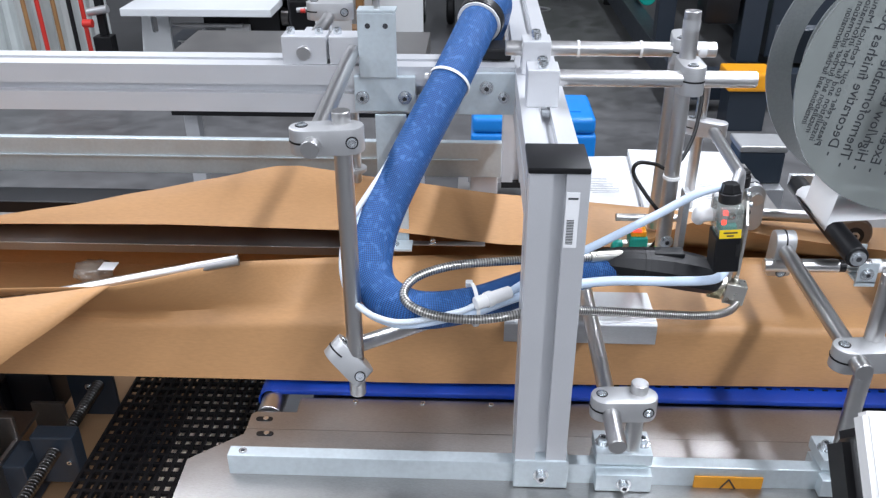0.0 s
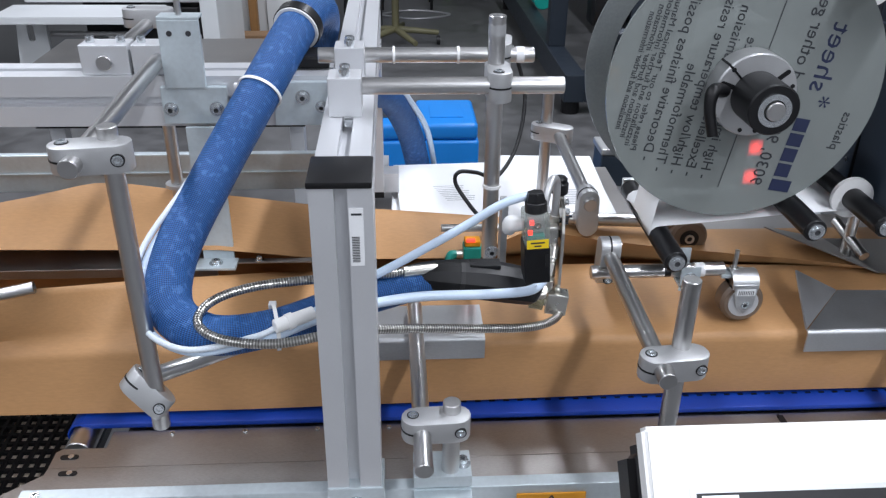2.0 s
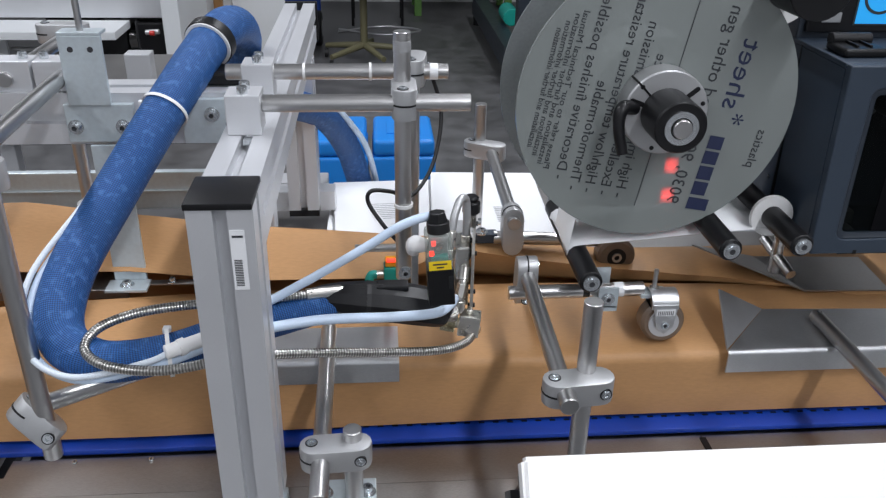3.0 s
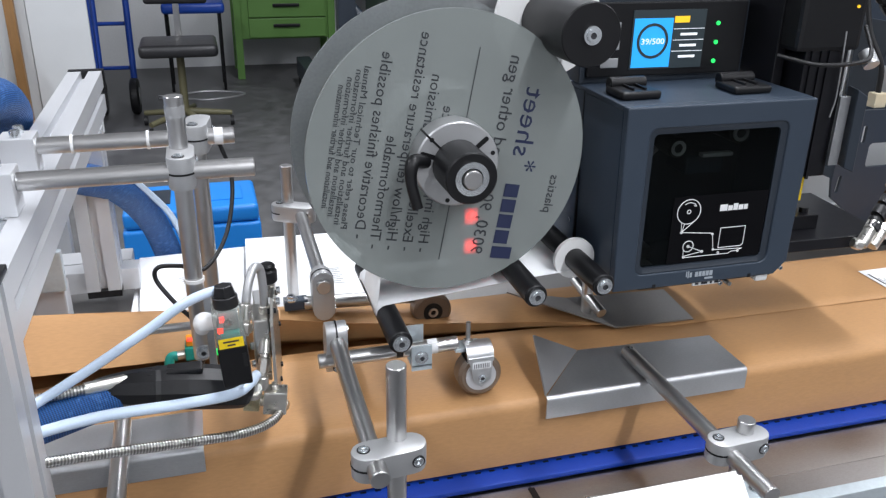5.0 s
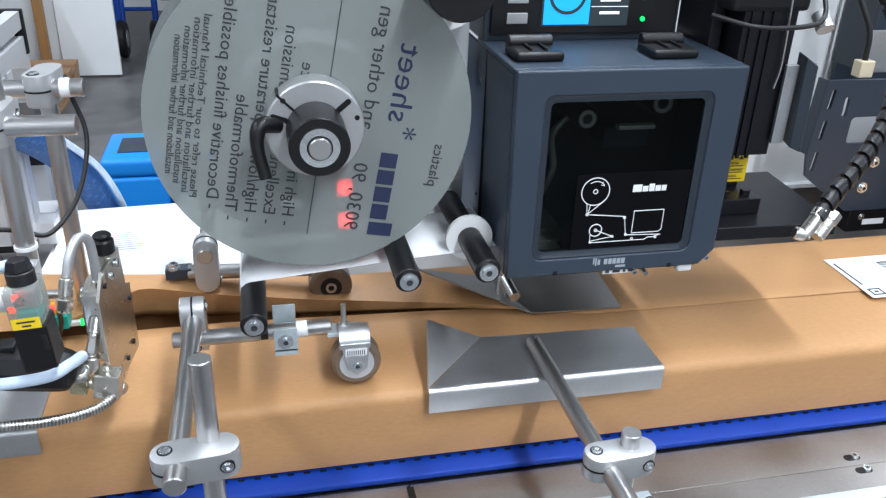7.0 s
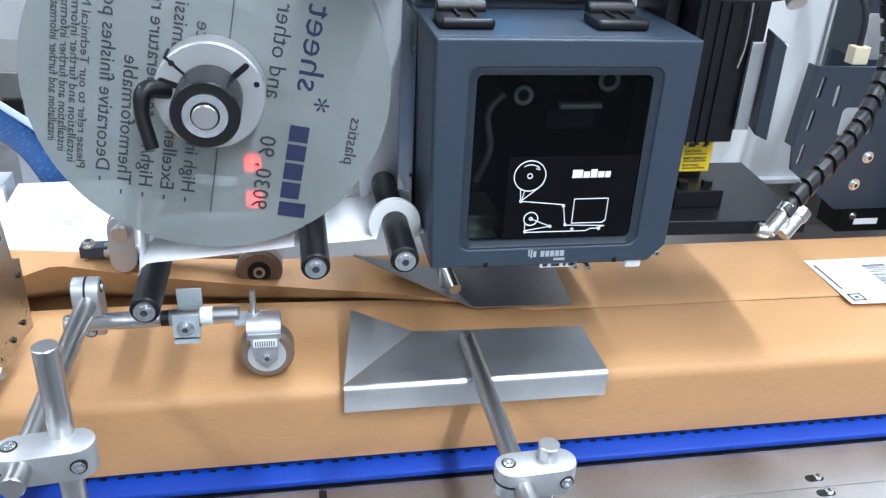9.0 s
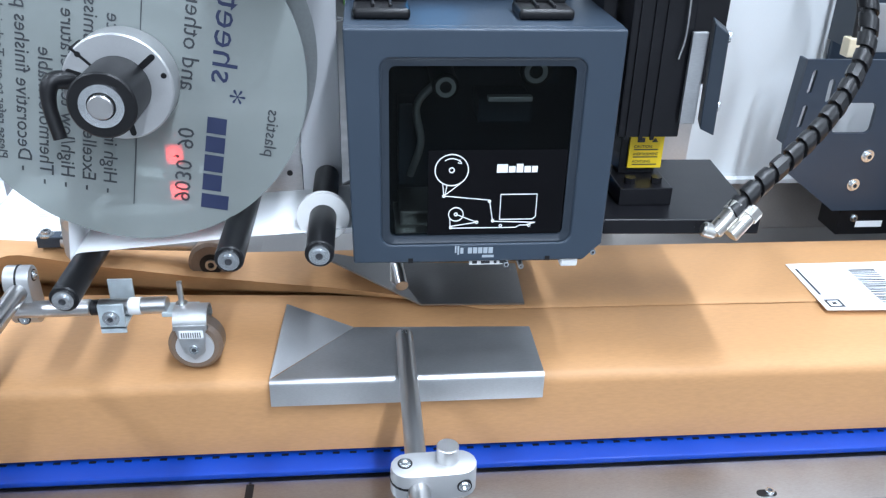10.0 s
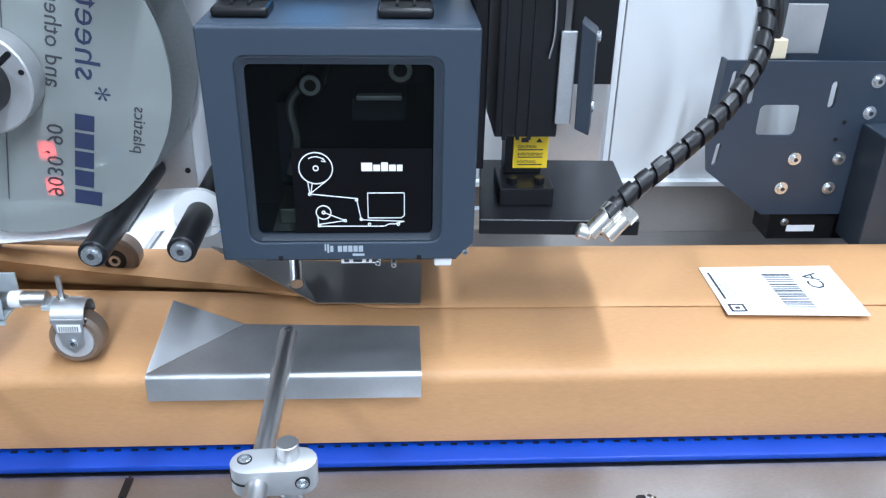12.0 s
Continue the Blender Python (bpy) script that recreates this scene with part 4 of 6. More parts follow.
# dark discs on the closed plate paint the shade in its holes
for bx in (-0.128, -0.105):
    part("hole", cyl((bx, 1.0735, 1.214), (bx, 1.0745, 1.214), 0.0035, 14), INK_AND_RECESS, cross)
part("joint_plate", box(-0.150, -0.068, 1.078, 1.0875, 1.098, 1.146, 0.001), ZINC, cross)
for bx in (-0.139, -0.082):
    bolt(cross, (bx, 1.078, 1.118), (0, -1, 0), 0.006, 0.008)
part("drop_strut", box(-0.122, -0.080, 1.066, 1.071, 0.905, 1.0975, 0.001), ZINC, cross)
part("drop_foot", box(-0.128, -0.074, 1.036, 1.0655, 0.905, 0.909, 0.001), ZINC, cross)
part("foot_strip", box(-0.0735, 0.03, 1.052, 1.064, 0.9065, 0.9085, 0.0004), STEEL_PLATE, cross)
bolt(cross, (-0.102, 1.050, 0.909), (0, 0, 1), 0.006, 0.006)
bolt(cross, (-0.045, 1.058, 0.9085), (0, 0, 1), 0.004, 0.006)
part("corner_plate", box(-0.010, 0.0655, 1.078, 1.0875, 1.095, 1.152, 0.001), ZINC, cross)
bolt(cross, (0.027, 1.078, 1.133), (0, -1, 0), 0.006, 0.008)
bolt(cross, (0.050, 1.078, 1.120), (0, -1, 0), 0.005, 0.008)

# ---- heated hose, glue valve ----
hose = thing("heated_hose", "thick blue woven heated hose with clipped air tubes", "hose", (0.0, 1.0, 1.1))
HK = [(0.195, 1.73, 0.76), (0.172, 1.66, 0.875), (0.135, 1.53, 0.985), (0.075, 1.43, 1.045), (0.030, 1.36, 1.11), (0.038, 1.31, 1.175), (0.036, 1.235, 1.208), (0.018, 1.165, 1.203), (-0.022, 1.05, 1.148), (-0.068, 0.965, 1.078), (-0.102, 0.88, 1.020), (-0.100, 0.82, 0.982), (-0.055, 0.788, 0.968), (0.010, 0.800, 0.967), (0.080, 0.835, 0.972), (0.175, 0.876, 0.978)]
part("sleeve", sweep(HK, [0.026, 0.026, 0.026, 0.026, 0.026, 0.026, 0.027, 0.027, 0.026, 0.0255, 0.0255, 0.0245, 0.022, 0.020, 0.020, 0.020], 24, 14), HOSE_BLUE, hose, smooth=True)
cd = Vector((0.04, 0.115, 0.045)).normalized()
part("collar", ring(Vector((0.018, 1.165, 1.203)) - cd * 0.007, Vector((0.018, 1.165, 1.203)) + cd * 0.007, 0.0325, 0.026), BLACK, hose, smooth=True)
part("collar_band", ring(Vector((0.018, 1.165, 1.203)) - cd * 0.0095, Vector((0.018, 1.165, 1.203)) - cd * 0.007, 0.031, 0.026), WHITE, hose, smooth=True)
part("collar_mount", box(0.012, 0.060, 1.115, 1.165, 1.1578, 1.175, 0.004), BLACK, hose)
T1 = [(0.035, 1.19, 1.185), (0.0, 1.12, 1.155), (-0.042, 1.045, 1.135), (-0.090, 0.945, 1.070), (-0.130, 0.86, 1.020), (-0.122, 0.80, 0.975), (-0.07, 0.764, 0.962), (0.0, 0.775, 0.968), (0.03, 0.79, 0.975)]
part("air_tube", sweep(T1, 0.0038, 12), TUBE, hose, smooth=True)
part("air_tube", sweep([(x - 0.005, y - 0.004, z + 0.007) for x, y, z in T1], 0.0034, 12), CLEAR_TUBE, hose, smooth=True)
part("coupling", cyl((0.016, 0.774, 0.985), (0.055, 0.795, 0.988), 0.0075, 18, bev=0.001), WHITE, hose, smooth=True)
part("coupling_nut", cyl((0.028, 0.780, 0.986), (0.034, 0.784, 0.9865), 0.0088, 18), WHITE, hose, smooth=True)
part("air_tube", sweep([(0.055, 0.795, 0.988), (0.10, 0.83, 1.00), (0.16, 0.84, 1.03), (0.215, 0.84, 1.064), (0.255, 0.84, 1.090), (0.285, 0.845, 1.097), (0.298, 0.845, 1.092)], 0.0048, 12), TUBE, hose, "pale blue air tube", smooth=True)
part("air_tube", sweep([(0.0, 0.775, 0.966), (0.08, 0.80, 0.985), (0.16, 0.822, 0.988), (0.24, 0.832, 0.984), (0.290, 0.846, 0.979), (0.308, 0.862, 0.980), (0.315, 0.885, 0.974)], 0.0056, 12), TUBE, hose, "pale blue air tube", smooth=True)


def tie(c, way, r):
    c, way = Vector(c), Vector(way).normalized()
    tb = part("cable_tie", ring(c - way * 0.002, c + way * 0.002, r, r - 0.0012, 28), WHITE, hose, smooth=True)
    side = way.cross(Vector((0, -0.6, 0.8))).normalized()
    k = c - side * (r + 0.001)
    part("tie_head", box(k.x - 0.004, k.x + 0.004, k.y - 0.004, k.y + 0.004, k.z - 0.003, k.z + 0.003, 0.001), WHITE, tb)


tie((-0.022, 1.05, 1.148), (0.044, 0.1, 0.068), 0.0285)
tie((0.014, 0.796, 0.970), (1, 0.25, 0), 0.025)
tie((-0.113, 0.82, 0.990), (0.2, 0.6, 0.5), 0.0105)
FK = [(0.185, 0.872, 0.996), (0.13, 0.853, 1.000), (0.06, 0.838, 1.004), (-0.01, 0.82, 1.006), (-0.052, 0.80, 1.000), (-0.062, 0.778, 0.988), (-0.035, 0.76, 0.980), (0.02, 0.755, 0.977), (0.09, 0.77, 0.980), (0.16, 0.80, 0.962), (0.24, 0.83, 0.940), (0.30, 0.85, 0.928), (0.333, 0.875, 0.925), (0.342, 0.905, 0.935)]
part("steel_conduit", sweep(FK, 0.0050, 14, 30), FLEX, hose, "ribbed steel conduit", smooth=True)
part("conduit_end", cyl((0.150, 0.859, 0.999), (0.192, 0.874, 0.995), 0.0065, 16), NICKEL, hose, smooth=True)
part("air_tube", sweep([(0.16, 1.53, 1.0), (0.205, 1.65, 0.89), (0.225, 1.72, 0.79), (0.235, 1.75, 0.70)], 0.006, 10), TUBE, hose, smooth=True)

gun = thing("glue_gun", "black glue applicator head with nickel valve block", "glue head", (0.28, 0.88, 0.95))
b1 = sweep([(0.150, 0.872, 0.987), (0.168, 0.873, 0.986), (0.200, 0.875, 0.982), (0.245, 0.877, 0.976), (0.285, 0.878, 0.968), (0.304, 0.878, 0.962), (0.309, 0.878, 0.960)], [0.0095, 0.0150, 0.0205, 0.0235, 0.0225, 0.0190, 0.0120], 10, 3)
part("shell", b1, BLACK, gun)
part("shell_clip", box(0.226, 0.262, 0.868, 0.886, 0.994, 1.0005, 0.002), BLACK, gun)
part("shell_band", sweep([(0.214, 0.8755, 0.9805), (0.219, 0.8757, 0.980)], 0.0222, 10, 1), RUBBER, gun)
part("shell_ridge", box(0.196, 0.214, 0.868, 0.884, 0.994, 1.0005, 0.002), BLACK, gun)
PA, PB = Vector((0.3345, 0.890, 0)), Vector((0.3475, 0.987, 0))


def on_plate(k, z, off=0.0):
    """A place on the mount plate: k from its near to its far edge, off to the valve's side."""
    n = Vector((-(PB - PA).y, (PB - PA).x, 0)).normalized()
    return PA.lerp(PB, k) + n * off + Vector((0, 0, z))


part("manifold", box(0.317, 0.3335, 0.906, 0.948, 0.952, 1.028, 0.002), NICKEL, gun, "nickel valve block")
part("mount_plate", plate([on_plate(k, z, 0.001) for k, z in ((0.0, 0.918), (1.0, 0.918), (1.0, 0.998), (0.86, 1.004), (0.80, 1.050), (0.22, 1.050), (0.0, 1.028))], -0.0035, 0.0004), NICKEL, gun)
# holes are black plugs in an unpierced plate, shade by colour
for k, z in ((0.20, 1.036), (0.66, 1.036), (0.80, 0.935), (0.88, 0.985), (0.55, 0.93)):
    a = on_plate(k, z)
    part("hole", cyl(a + Vector((0.0048, 0, 0)), a + Vector((-0.004, 0, 0)), 0.003, 14), BLACK, gun)
for k, z in ((0.35, 1.040), (0.55, 1.044)):
    bolt(gun, on_plate(k, z, -0.0045), (1, -0.13, 0), 0.0042, 0.004, False, "screw")
part("arm", box(0.322, 0.336, 0.945, 1.00, 1.00, 1.02, 0.002), CAST, gun)


def fitting(a, b, r, seg=6, mat=NICKEL, name="fitting"):
    """A turned coupling: hexagon with a collar at each end."""
    a, b = Vector(a), Vector(b)
    d = (b - a).normalized()
    bm = cyl(a, b, r, seg, bev=0.0008)
    cyl(a - d * 0.0025, a, r * 0.72, 18, bm=bm)
    cyl(b, b + d * 0.0025, r * 0.72, 18, bm=bm)
    return part(name, bm, mat, gun, smooth=seg > 8)


# bent line from the valve over to the top of the block
fitting((0.331, 0.925, 1.008), (0.331, 0.925, 1.020), 0.0088)
fitting((0.331, 0.925, 1.0225), (0.331, 0.925, 1.036), 0.0062, 18)
part("bent_tube", sweep([(0.331, 0.925, 1.036), (0.331, 0.926, 1.060), (0.329, 0.924, 1.080), (0.322, 0.914, 1.085), (0.315, 0.903, 1.072), (0.311, 0.896, 1.054)], 0.0046, 14, 8), CAST, gun, smooth=True)
fitting((0.311, 0.896, 1.054), (0.308, 0.891, 1.038), 0.0066, 18)
fitting((0.308, 0.889, 1.036), (0.306, 0.886, 1.026), 0.0080)
# slanting coupling down to the square elbow
fitting((0.329, 0.908, 1.003), (0.326, 0.898, 0.990), 0.0070, 18)
fitting((0.3255, 0.897, 0.987), (0.322, 0.892, 0.972), 0.0062, 6)
fitting((0.3215, 0.891, 0.968), (0.320, 0.889, 0.956), 0.0075, 18)
part("gauge_knob", cyl((0.338, 0.945, 1.054), (0.338, 0.945, 1.070), 0.0105, 18, bev=0.002), BLACK, gun, smooth=True)
part("knob_cap", cyl((0.338, 0.945, 1.070), (0.338, 0.945, 1.076), 0.0088, 18, bev=0.002), BLACK, gun, smooth=True)
fitting((0.338, 0.945, 1.040), (0.338, 0.945, 1.052), 0.0070)
part("square_elbow", box(-0.0125, 0.0125, -0.010, 0.010, -0.0135, 0.0135, 0.0014, m=pose(0.3335, 0.889, 0.938, 0, 6, -8)), NICKEL, gun, "nickel square elbow")
fitting((0.3335, 0.889, 0.952), (0.3335, 0.889, 0.957), 0.0040, 14)
part("square_elbow", box(-0.0085, 0.0085, -0.008, 0.008, -0.0085, 0.0085, 0.001, m=pose(0.3085, 0.885, 0.943, 0, 8, -8)), BRASS, gun, "brass square elbow")
fitting((0.3175, 0.887, 0.9405), (0.3205, 0.8875, 0.9395), 0.0062, 18)
fitting((0.311, 0.878, 0.962), (0.3105, 0.882, 0.953), 0.0092, 18)
fitting((0.340, 0.893, 0.930), (0.3425, 0.899, 0.922), 0.0072, 18)
for z in (0.962, 0.985, 1.008, 1.022):
    bolt(gun, (0.317, 0.930, z), (-1, -0.2, 0), 0.0042, 0.004, False, "screw")
vb = part("valve_body", box(0.284, 0.314, 0.828, 0.862, 0.998, 1.045, 0.002), BLACK, gun)
part("valve_cap", box(0.284, 0.314, 0.826, 0.862, 1.045, 1.086, 0.006, seg=3), CLEAR, gun, "clear valve connector with red light", smooth=True)
part("valve_core", box(0.290, 0.309, 0.834, 0.856, 1.047, 1.058, 0.002), TEAL, gun)
part("valve_coil", box(0.289, 0.310, 0.840, 0.858, 1.058, 1.080, 0.003), CAST, gun)
part("valve_light", box(0.291, 0.296, 0.831, 0.835, 1.073, 1.078), LED_RED, gun)
part("gland", cyl((0.300, 0.844, 1.084), (0.300, 0.845, 1.097), 0.0128, 24, bev=0.001), RUBBER, gun, smooth=True)
part("gland_nut", cyl((0.300, 0.845, 1.097), (0.300, 0.846, 1.108), 0.0125, 6, r2=0.0095, bev=0.0008), BLACK, gun)
part("valve_screw", ring((0.299, 0.8252, 1.0745), (0.299, 0.8265, 1.0745), 0.0042, 0.0022, 18), NICKEL, gun, smooth=True)
part("coil_window", box(0.288, 0.293, 0.8255, 0.8262, 1.064, 1.070, 0.0006), LED_RED, gun)
yl = part("yellow_label", box(0.2865, 0.3115, 0.8250, 0.8256, 1.046, 1.057), YELLOW, gun, "yellow marker with unreadable print")
part("print_bar", box(0.291, 0.307, 0.8246, 0.8250, 1.0525, 1.0542), INK_AND_RECESS, yl)
part("print_bar", box(0.295, 0.303, 0.8246, 0.8250, 1.0485, 1.0502), INK_AND_RECESS, yl)
bolt(gun, (0.286, 0.824, 1.010), (0, -1, 0), 0.003, 0.003, False, "screw")
bolt(gun, (0.304, 0.824, 1.008), (0, -1, 0), 0.003, 0.003, False, "screw")
part("vent", box(0.308, 0.312, 0.8272, 0.8282, 1.02, 1.036), RUBBER, gun)
part("white_elbow", sweep([(0.282, 0.846, 1.062), (0.274, 0.849, 1.062), (0.268, 0.853, 1.060), (0.266, 0.858, 1.050)], [0.0062, 0.0085, 0.0098, 0.0070], 16, 6), WHITE, gun, smooth=True)
LEAN = Matrix.Translation((0.293, 0.832, 1.044)) @ Matrix.Rotation(radians(-4), 4, "Y") @ Matrix.Scale(0.93, 4) @ Matrix.Translation((-0.299, -0.840, -1.042))
for ob in gun.children:
    if ob.name.split(".")[0] in ("valve_body", "valve_cap", "valve_core", "valve_coil", "valve_light", "valve_screw", "gland", "gland_nut", "coil_window", "yellow_label", "vent"):
        ob.matrix_basis = LEAN
part("hanger", box(0.268, 0.276, 0.93, 0.95, 0.94, 1.05, 0.001), STEEL_SHOE, gun)

# ---- far rod stand with second press wheel ----
st = thing("rod_stand", "steel rod stand behind the paper with clamps", "rod frame", (0.405, 1.40, 0.80))
rod(st, (0.405, 1.40, 0.806), (0.405, 1.40, 1.046))
clamp(st, (0.412, 1.385, 0.970), (0.9, -0.5, 0), (0, 0, 1))
rod(st, (0.422, 1.395, 0.970), (0.420, 1.105, 0.962))
clamp(st, (0.420, 1.125, 0.946), (0, -0.1, -1), (0, 1, 0.0), 0.070, 0.030, 0.028)
rod(st, (0.395, 1.135, 0.928), (0.560, 1.135, 0.920))
part("mount", box(0.368, 0.400, 1.127, 1.145, 0.922, 0.936, 0.001), SLATE, st)
bolt(st, (0.378, 1.135, 0.936), (0, 0, 1), 0.006, 0.006)
w2 = part("wheel", cyl((0.574, 1.112, 0.903), (0.574, 1.140, 0.903), 0.0280, 36, bev=0.004), PU, st, "worn brown polyurethane wheel", smooth=True)
part("rim", cyl((0.574, 1.111, 0.903), (0.574, 1.141, 0.903), 0.014, 24), BLACK, w2, smooth=True)
part("hub", ring((0.574, 1.109, 0.903), (0.574, 1.111, 0.903), 0.007, 0.004), STEEL, w2, smooth=True)
part("wheel_arm", box(0.555, 0.572, 1.142, 1.150, 0.895, 0.935, 0.001), ZINC, st)

# ---- label reel ----
HX, HZ = 0.55, 1.177
reel = thing("label_reel", "label unwinder reel with frosted polycarbonate front disc", "reel", (HX, 1.0, HZ))
part("front_disc", cyl((HX, 0.964, HZ), (HX, 0.968, HZ), 0.1630, 96), FILM, reel, "frosted polycarbonate disc with printed film")
part("label_roll", cyl((HX, 0.975, HZ), (HX, 1.050, HZ), 0.075, 64), PAPER_WHITE, reel, smooth=True)


def slotted_disc():
    """Rear disc with three curved slots."""
    t = bmesh.new()
    y0, y1, R, n = 1.056, 1.059, 0.168, 120
    A, B, a0, a1 = 0.125, 0.137, 0.12, 0.83

    def in_slot(k):
        u = (k / n * 3) % 1
        return a0 < u < a1
    radii = [0.02, A, B, R]
    V = [[[t.verts.new((HX + r * math.cos(2 * math.pi * k / n), y, HZ + r * math.sin(2 * math.pi * k / n))) for k in range(n)] for r in radii] for y in (y0, y1)]
    for k in range(n):
        j = (k + 1) % n
        hole = in_slot(k + 0.5)
        for q in range(3):
            if q == 1 and hole:
                continue
            t.faces.new((V[0][q][k], V[0][q][j], V[0][q + 1][j], V[0][q + 1][k]))
            t.faces.new((V[1][q][k], V[1][q + 1][k], V[1][q + 1][j], V[1][q][j]))
        if hole:
            t.faces.new((V[0][1][k], V[0][1][j], V[1][1][j], V[1][1][k]))
            t.faces.new((V[0][2][k], V[0][2][j], V[1][2][j], V[1][2][k]))
        t.faces.new((V[0][3][k], V[0][3][j], V[1][3][j], V[1][3][k]))
    return t


part("rear_disc", slotted_disc(), REEL, reel)
rg = part("clamp_ring", cyl((HX, 0.934, HZ), (HX, 0.9635, HZ), 0.0480, 56, bev=0.0015), CAST, reel, "aluminium clamping ring", smooth=True)
part("ring_split", box(-0.0012, 0.0012, 0.9335, 0.96, 0.028, 0.0502, m=Matrix.Translation((HX, 0, HZ)) @ pose(0, 0, 0, 0, -45, 0)), BLACK, rg)
# ring slots and holes are black pieces that paint their shade
for ang in (40, 160, 280):
    c, s = math.cos(radians(ang)), math.sin(radians(ang))
    part("slot", stadium((HX + 0.036 * c, 0.9338, HZ + 0.036 * s), (c, 0, s), (0, 1, 0), 0.018, 0.0055, 0.001, 0.0002), BLACK, rg)
    c, s = math.cos(radians(ang - 25)), math.sin(radians(ang - 25))
    part("hole", cyl((HX + 0.042 * c, 0.9334, HZ + 0.042 * s), (HX + 0.042 * c, 0.936, HZ + 0.042 * s), 0.0026, 14), BLACK, rg)
part("hub", cyl((HX, 0.882, HZ), (HX, 0.937, HZ), 0.0285, 48, bev=0.0015), BLACK, reel, smooth=True)
part("bearing", ring((HX, 0.880, HZ), (HX, 0.8835, HZ), 0.0185, 0.012, 40), BRIGHT, reel, smooth=True)
part("spindle", cyl((HX, 0.876, HZ), (HX, 1.16, HZ), 0.0105, 28, bev=0.001), STEEL, reel, smooth=True)
LV = part("lever", sweep([(HX - 0.035, 0.938, HZ + 0.005), (HX - 0.052, 0.926, HZ + 0.008), (HX - 0.056, 0.920, HZ - 0.010), (HX - 0.050, 0.914, HZ - 0.040)], [0.008, 0.008, 0.0065, 0.0062], 12, 8), BLACK, reel, smooth=True)
# film print, seen from behind
D, R = Vector((0.174, 0, 0.985)), Vector((0.985, 0, -0.174))
C0 = Vector((HX, 0.9636, HZ))


def film_line(body, u, v, size, mat, width=None):
    u, v, size, width = u * 0.92, v * 0.92, size * 0.92, width and width * 0.92
    return lettering(body, size, C0 + D * u + R * v, D, R, mat, reel, "film_lettering", width)


for mu, mw, mh in ((-0.118, 0.015, 0.026), (-0.099, 0.017, 0.018), (-0.079, 0.017, 0.018), (-0.059, 0.016, 0.018), (-0.040, 0.016, 0.018)):
    bar(C0 + D * mu + R * 0.074, D, R, mw, mh, INK_BLUE, reel, "film_mark", -0.0003)
film_line("sheet", 0.010, 0.081, 0.036, INK_BLUE, 0.088)
film_line("*", -0.008, 0.090, 0.036, INK_BLUE)
film_line("9030, 90", -0.125, 0.052, 0.024, INK_GREY)
film_line("and other gen", -0.002, 0.052, 0.024, INK_GREY)
bar(C0 + D * -0.125 + R * 0.010, D, R, 0.25, 0.0009, INK_GREY, reel, "film_rule", -0.0003)
for k, (words, v) in enumerate((("- High impact resistance", -0.020), ("- Excellent light transmission", -0.041), ("- High/low temperature resistance", -0.062), ("- Thermoformable", -0.083), ("- Decorative finishes possible", -0.104))):
    film_line(words, -0.128 + 0.012 * (k == 4), v, 0.0195, INK_GREY)
for v, u, w in ((-0.122, -0.105, 0.20), (-0.131, -0.10, 0.19), (-0.140, -0.09, 0.17), (-0.149, -0.08, 0.15)):
    film_line("Please refer to our Technical Manual" if v == -0.122 else "installation and further information", u, v, 0.0115, INK_GREY, w)
film_line("plastics", -0.06, 0.140, 0.018, INK_GREY)

# red glow on the disc: made by an added case with two glowing patches
opt = thing("optical_sensor", "added black case with two red glowing patches behind the reel disc", "sensor", (0.581, 0.985, 1.08))
part("case", box(0.566, 0.596, 0.9745, 0.998, 1.046, 1.114, 0.002), BLACK, opt)
part("arm", box(0.576, 0.586, 0.998, 1.055, 1.052, 1.062, 0.001), STEEL, opt)
for lz in (1.099, 1.061):
    lens = part("lens", box(-0.0085, 0.0085, -0.0004, 0.0004, -0.0105, 0.0105, 0.0003), GLOW_RED, opt, "added red glowing patch for the spots on the disc")
    lens.location = (0.581, 0.9738, lz)

frame_l = thing("labeller_frame", "bright steel labeller side plate with guide rollers", "machine frame", (0.66, 1.12, 0.95))
part("side_plate", box(0.600, 0.690, 1.118, 1.124, 0.965, 1.50, 0.001), STEEL_SHOE, frame_l)
part("side_strip", box(0.694, 0.738, 1.085, 1.090, 1.0, 1.50, 0.001), ALU, frame_l)
# black discs on the solid side plate colour in the holes' shade
for hz in (1.02, 1.10, 1.18, 1.26):
    part("hole", cyl((0.676, 1.1172, hz), (0.676, 1.1182, hz), 0.0035, 14), BLACK, frame_l)
part("rear_strut", box(0.42, 0.73, 1.13, 1.16, 1.155, 1.20, 0.002), SLATE_DARK, frame_l)


def roller(x, y, z, r, y1, collar=None, white=None):
    ro = part("guide_roller", cyl((x, y + 0.004, z), (x, y1, z), r, 32, bev=0.0012), BLACK, frame_l, "black rubber guide roller", smooth=True)
    q = min(r, 0.0138)
    part("roller_end", ring((x, y + 0.001, z), (x, y + 0.0045, z), q * 0.72, q * 0.38, 28), BRIGHT, ro, smooth=True)
    bolt(ro, (x, y + 0.002, z), (0, -1, 0), q * 0.5, 0.003, False)
    if collar:
        part("collar", ring((x, collar, z), (x, collar + 0.006, z), r * 1.95, r, 32), WHITE, ro, "white plastic collar", smooth=True)
    return ro


roller(0.478, 0.898, 0.981, 0.0138, 1.12)
part("roller_spindle", cyl((0.478, 1.12, 0.981), (0.478, 1.14, 0.981), 0.006, 12), STEEL, frame_l)
roller(0.637, 0.891, 1.024, 0.0138, 1.118)
roller(0.721, 0.889, 1.029, 0.0138, 1.086, 0.975)
roller(0.684, 0.900, 1.317, 0.034, 1.085, 1.02)
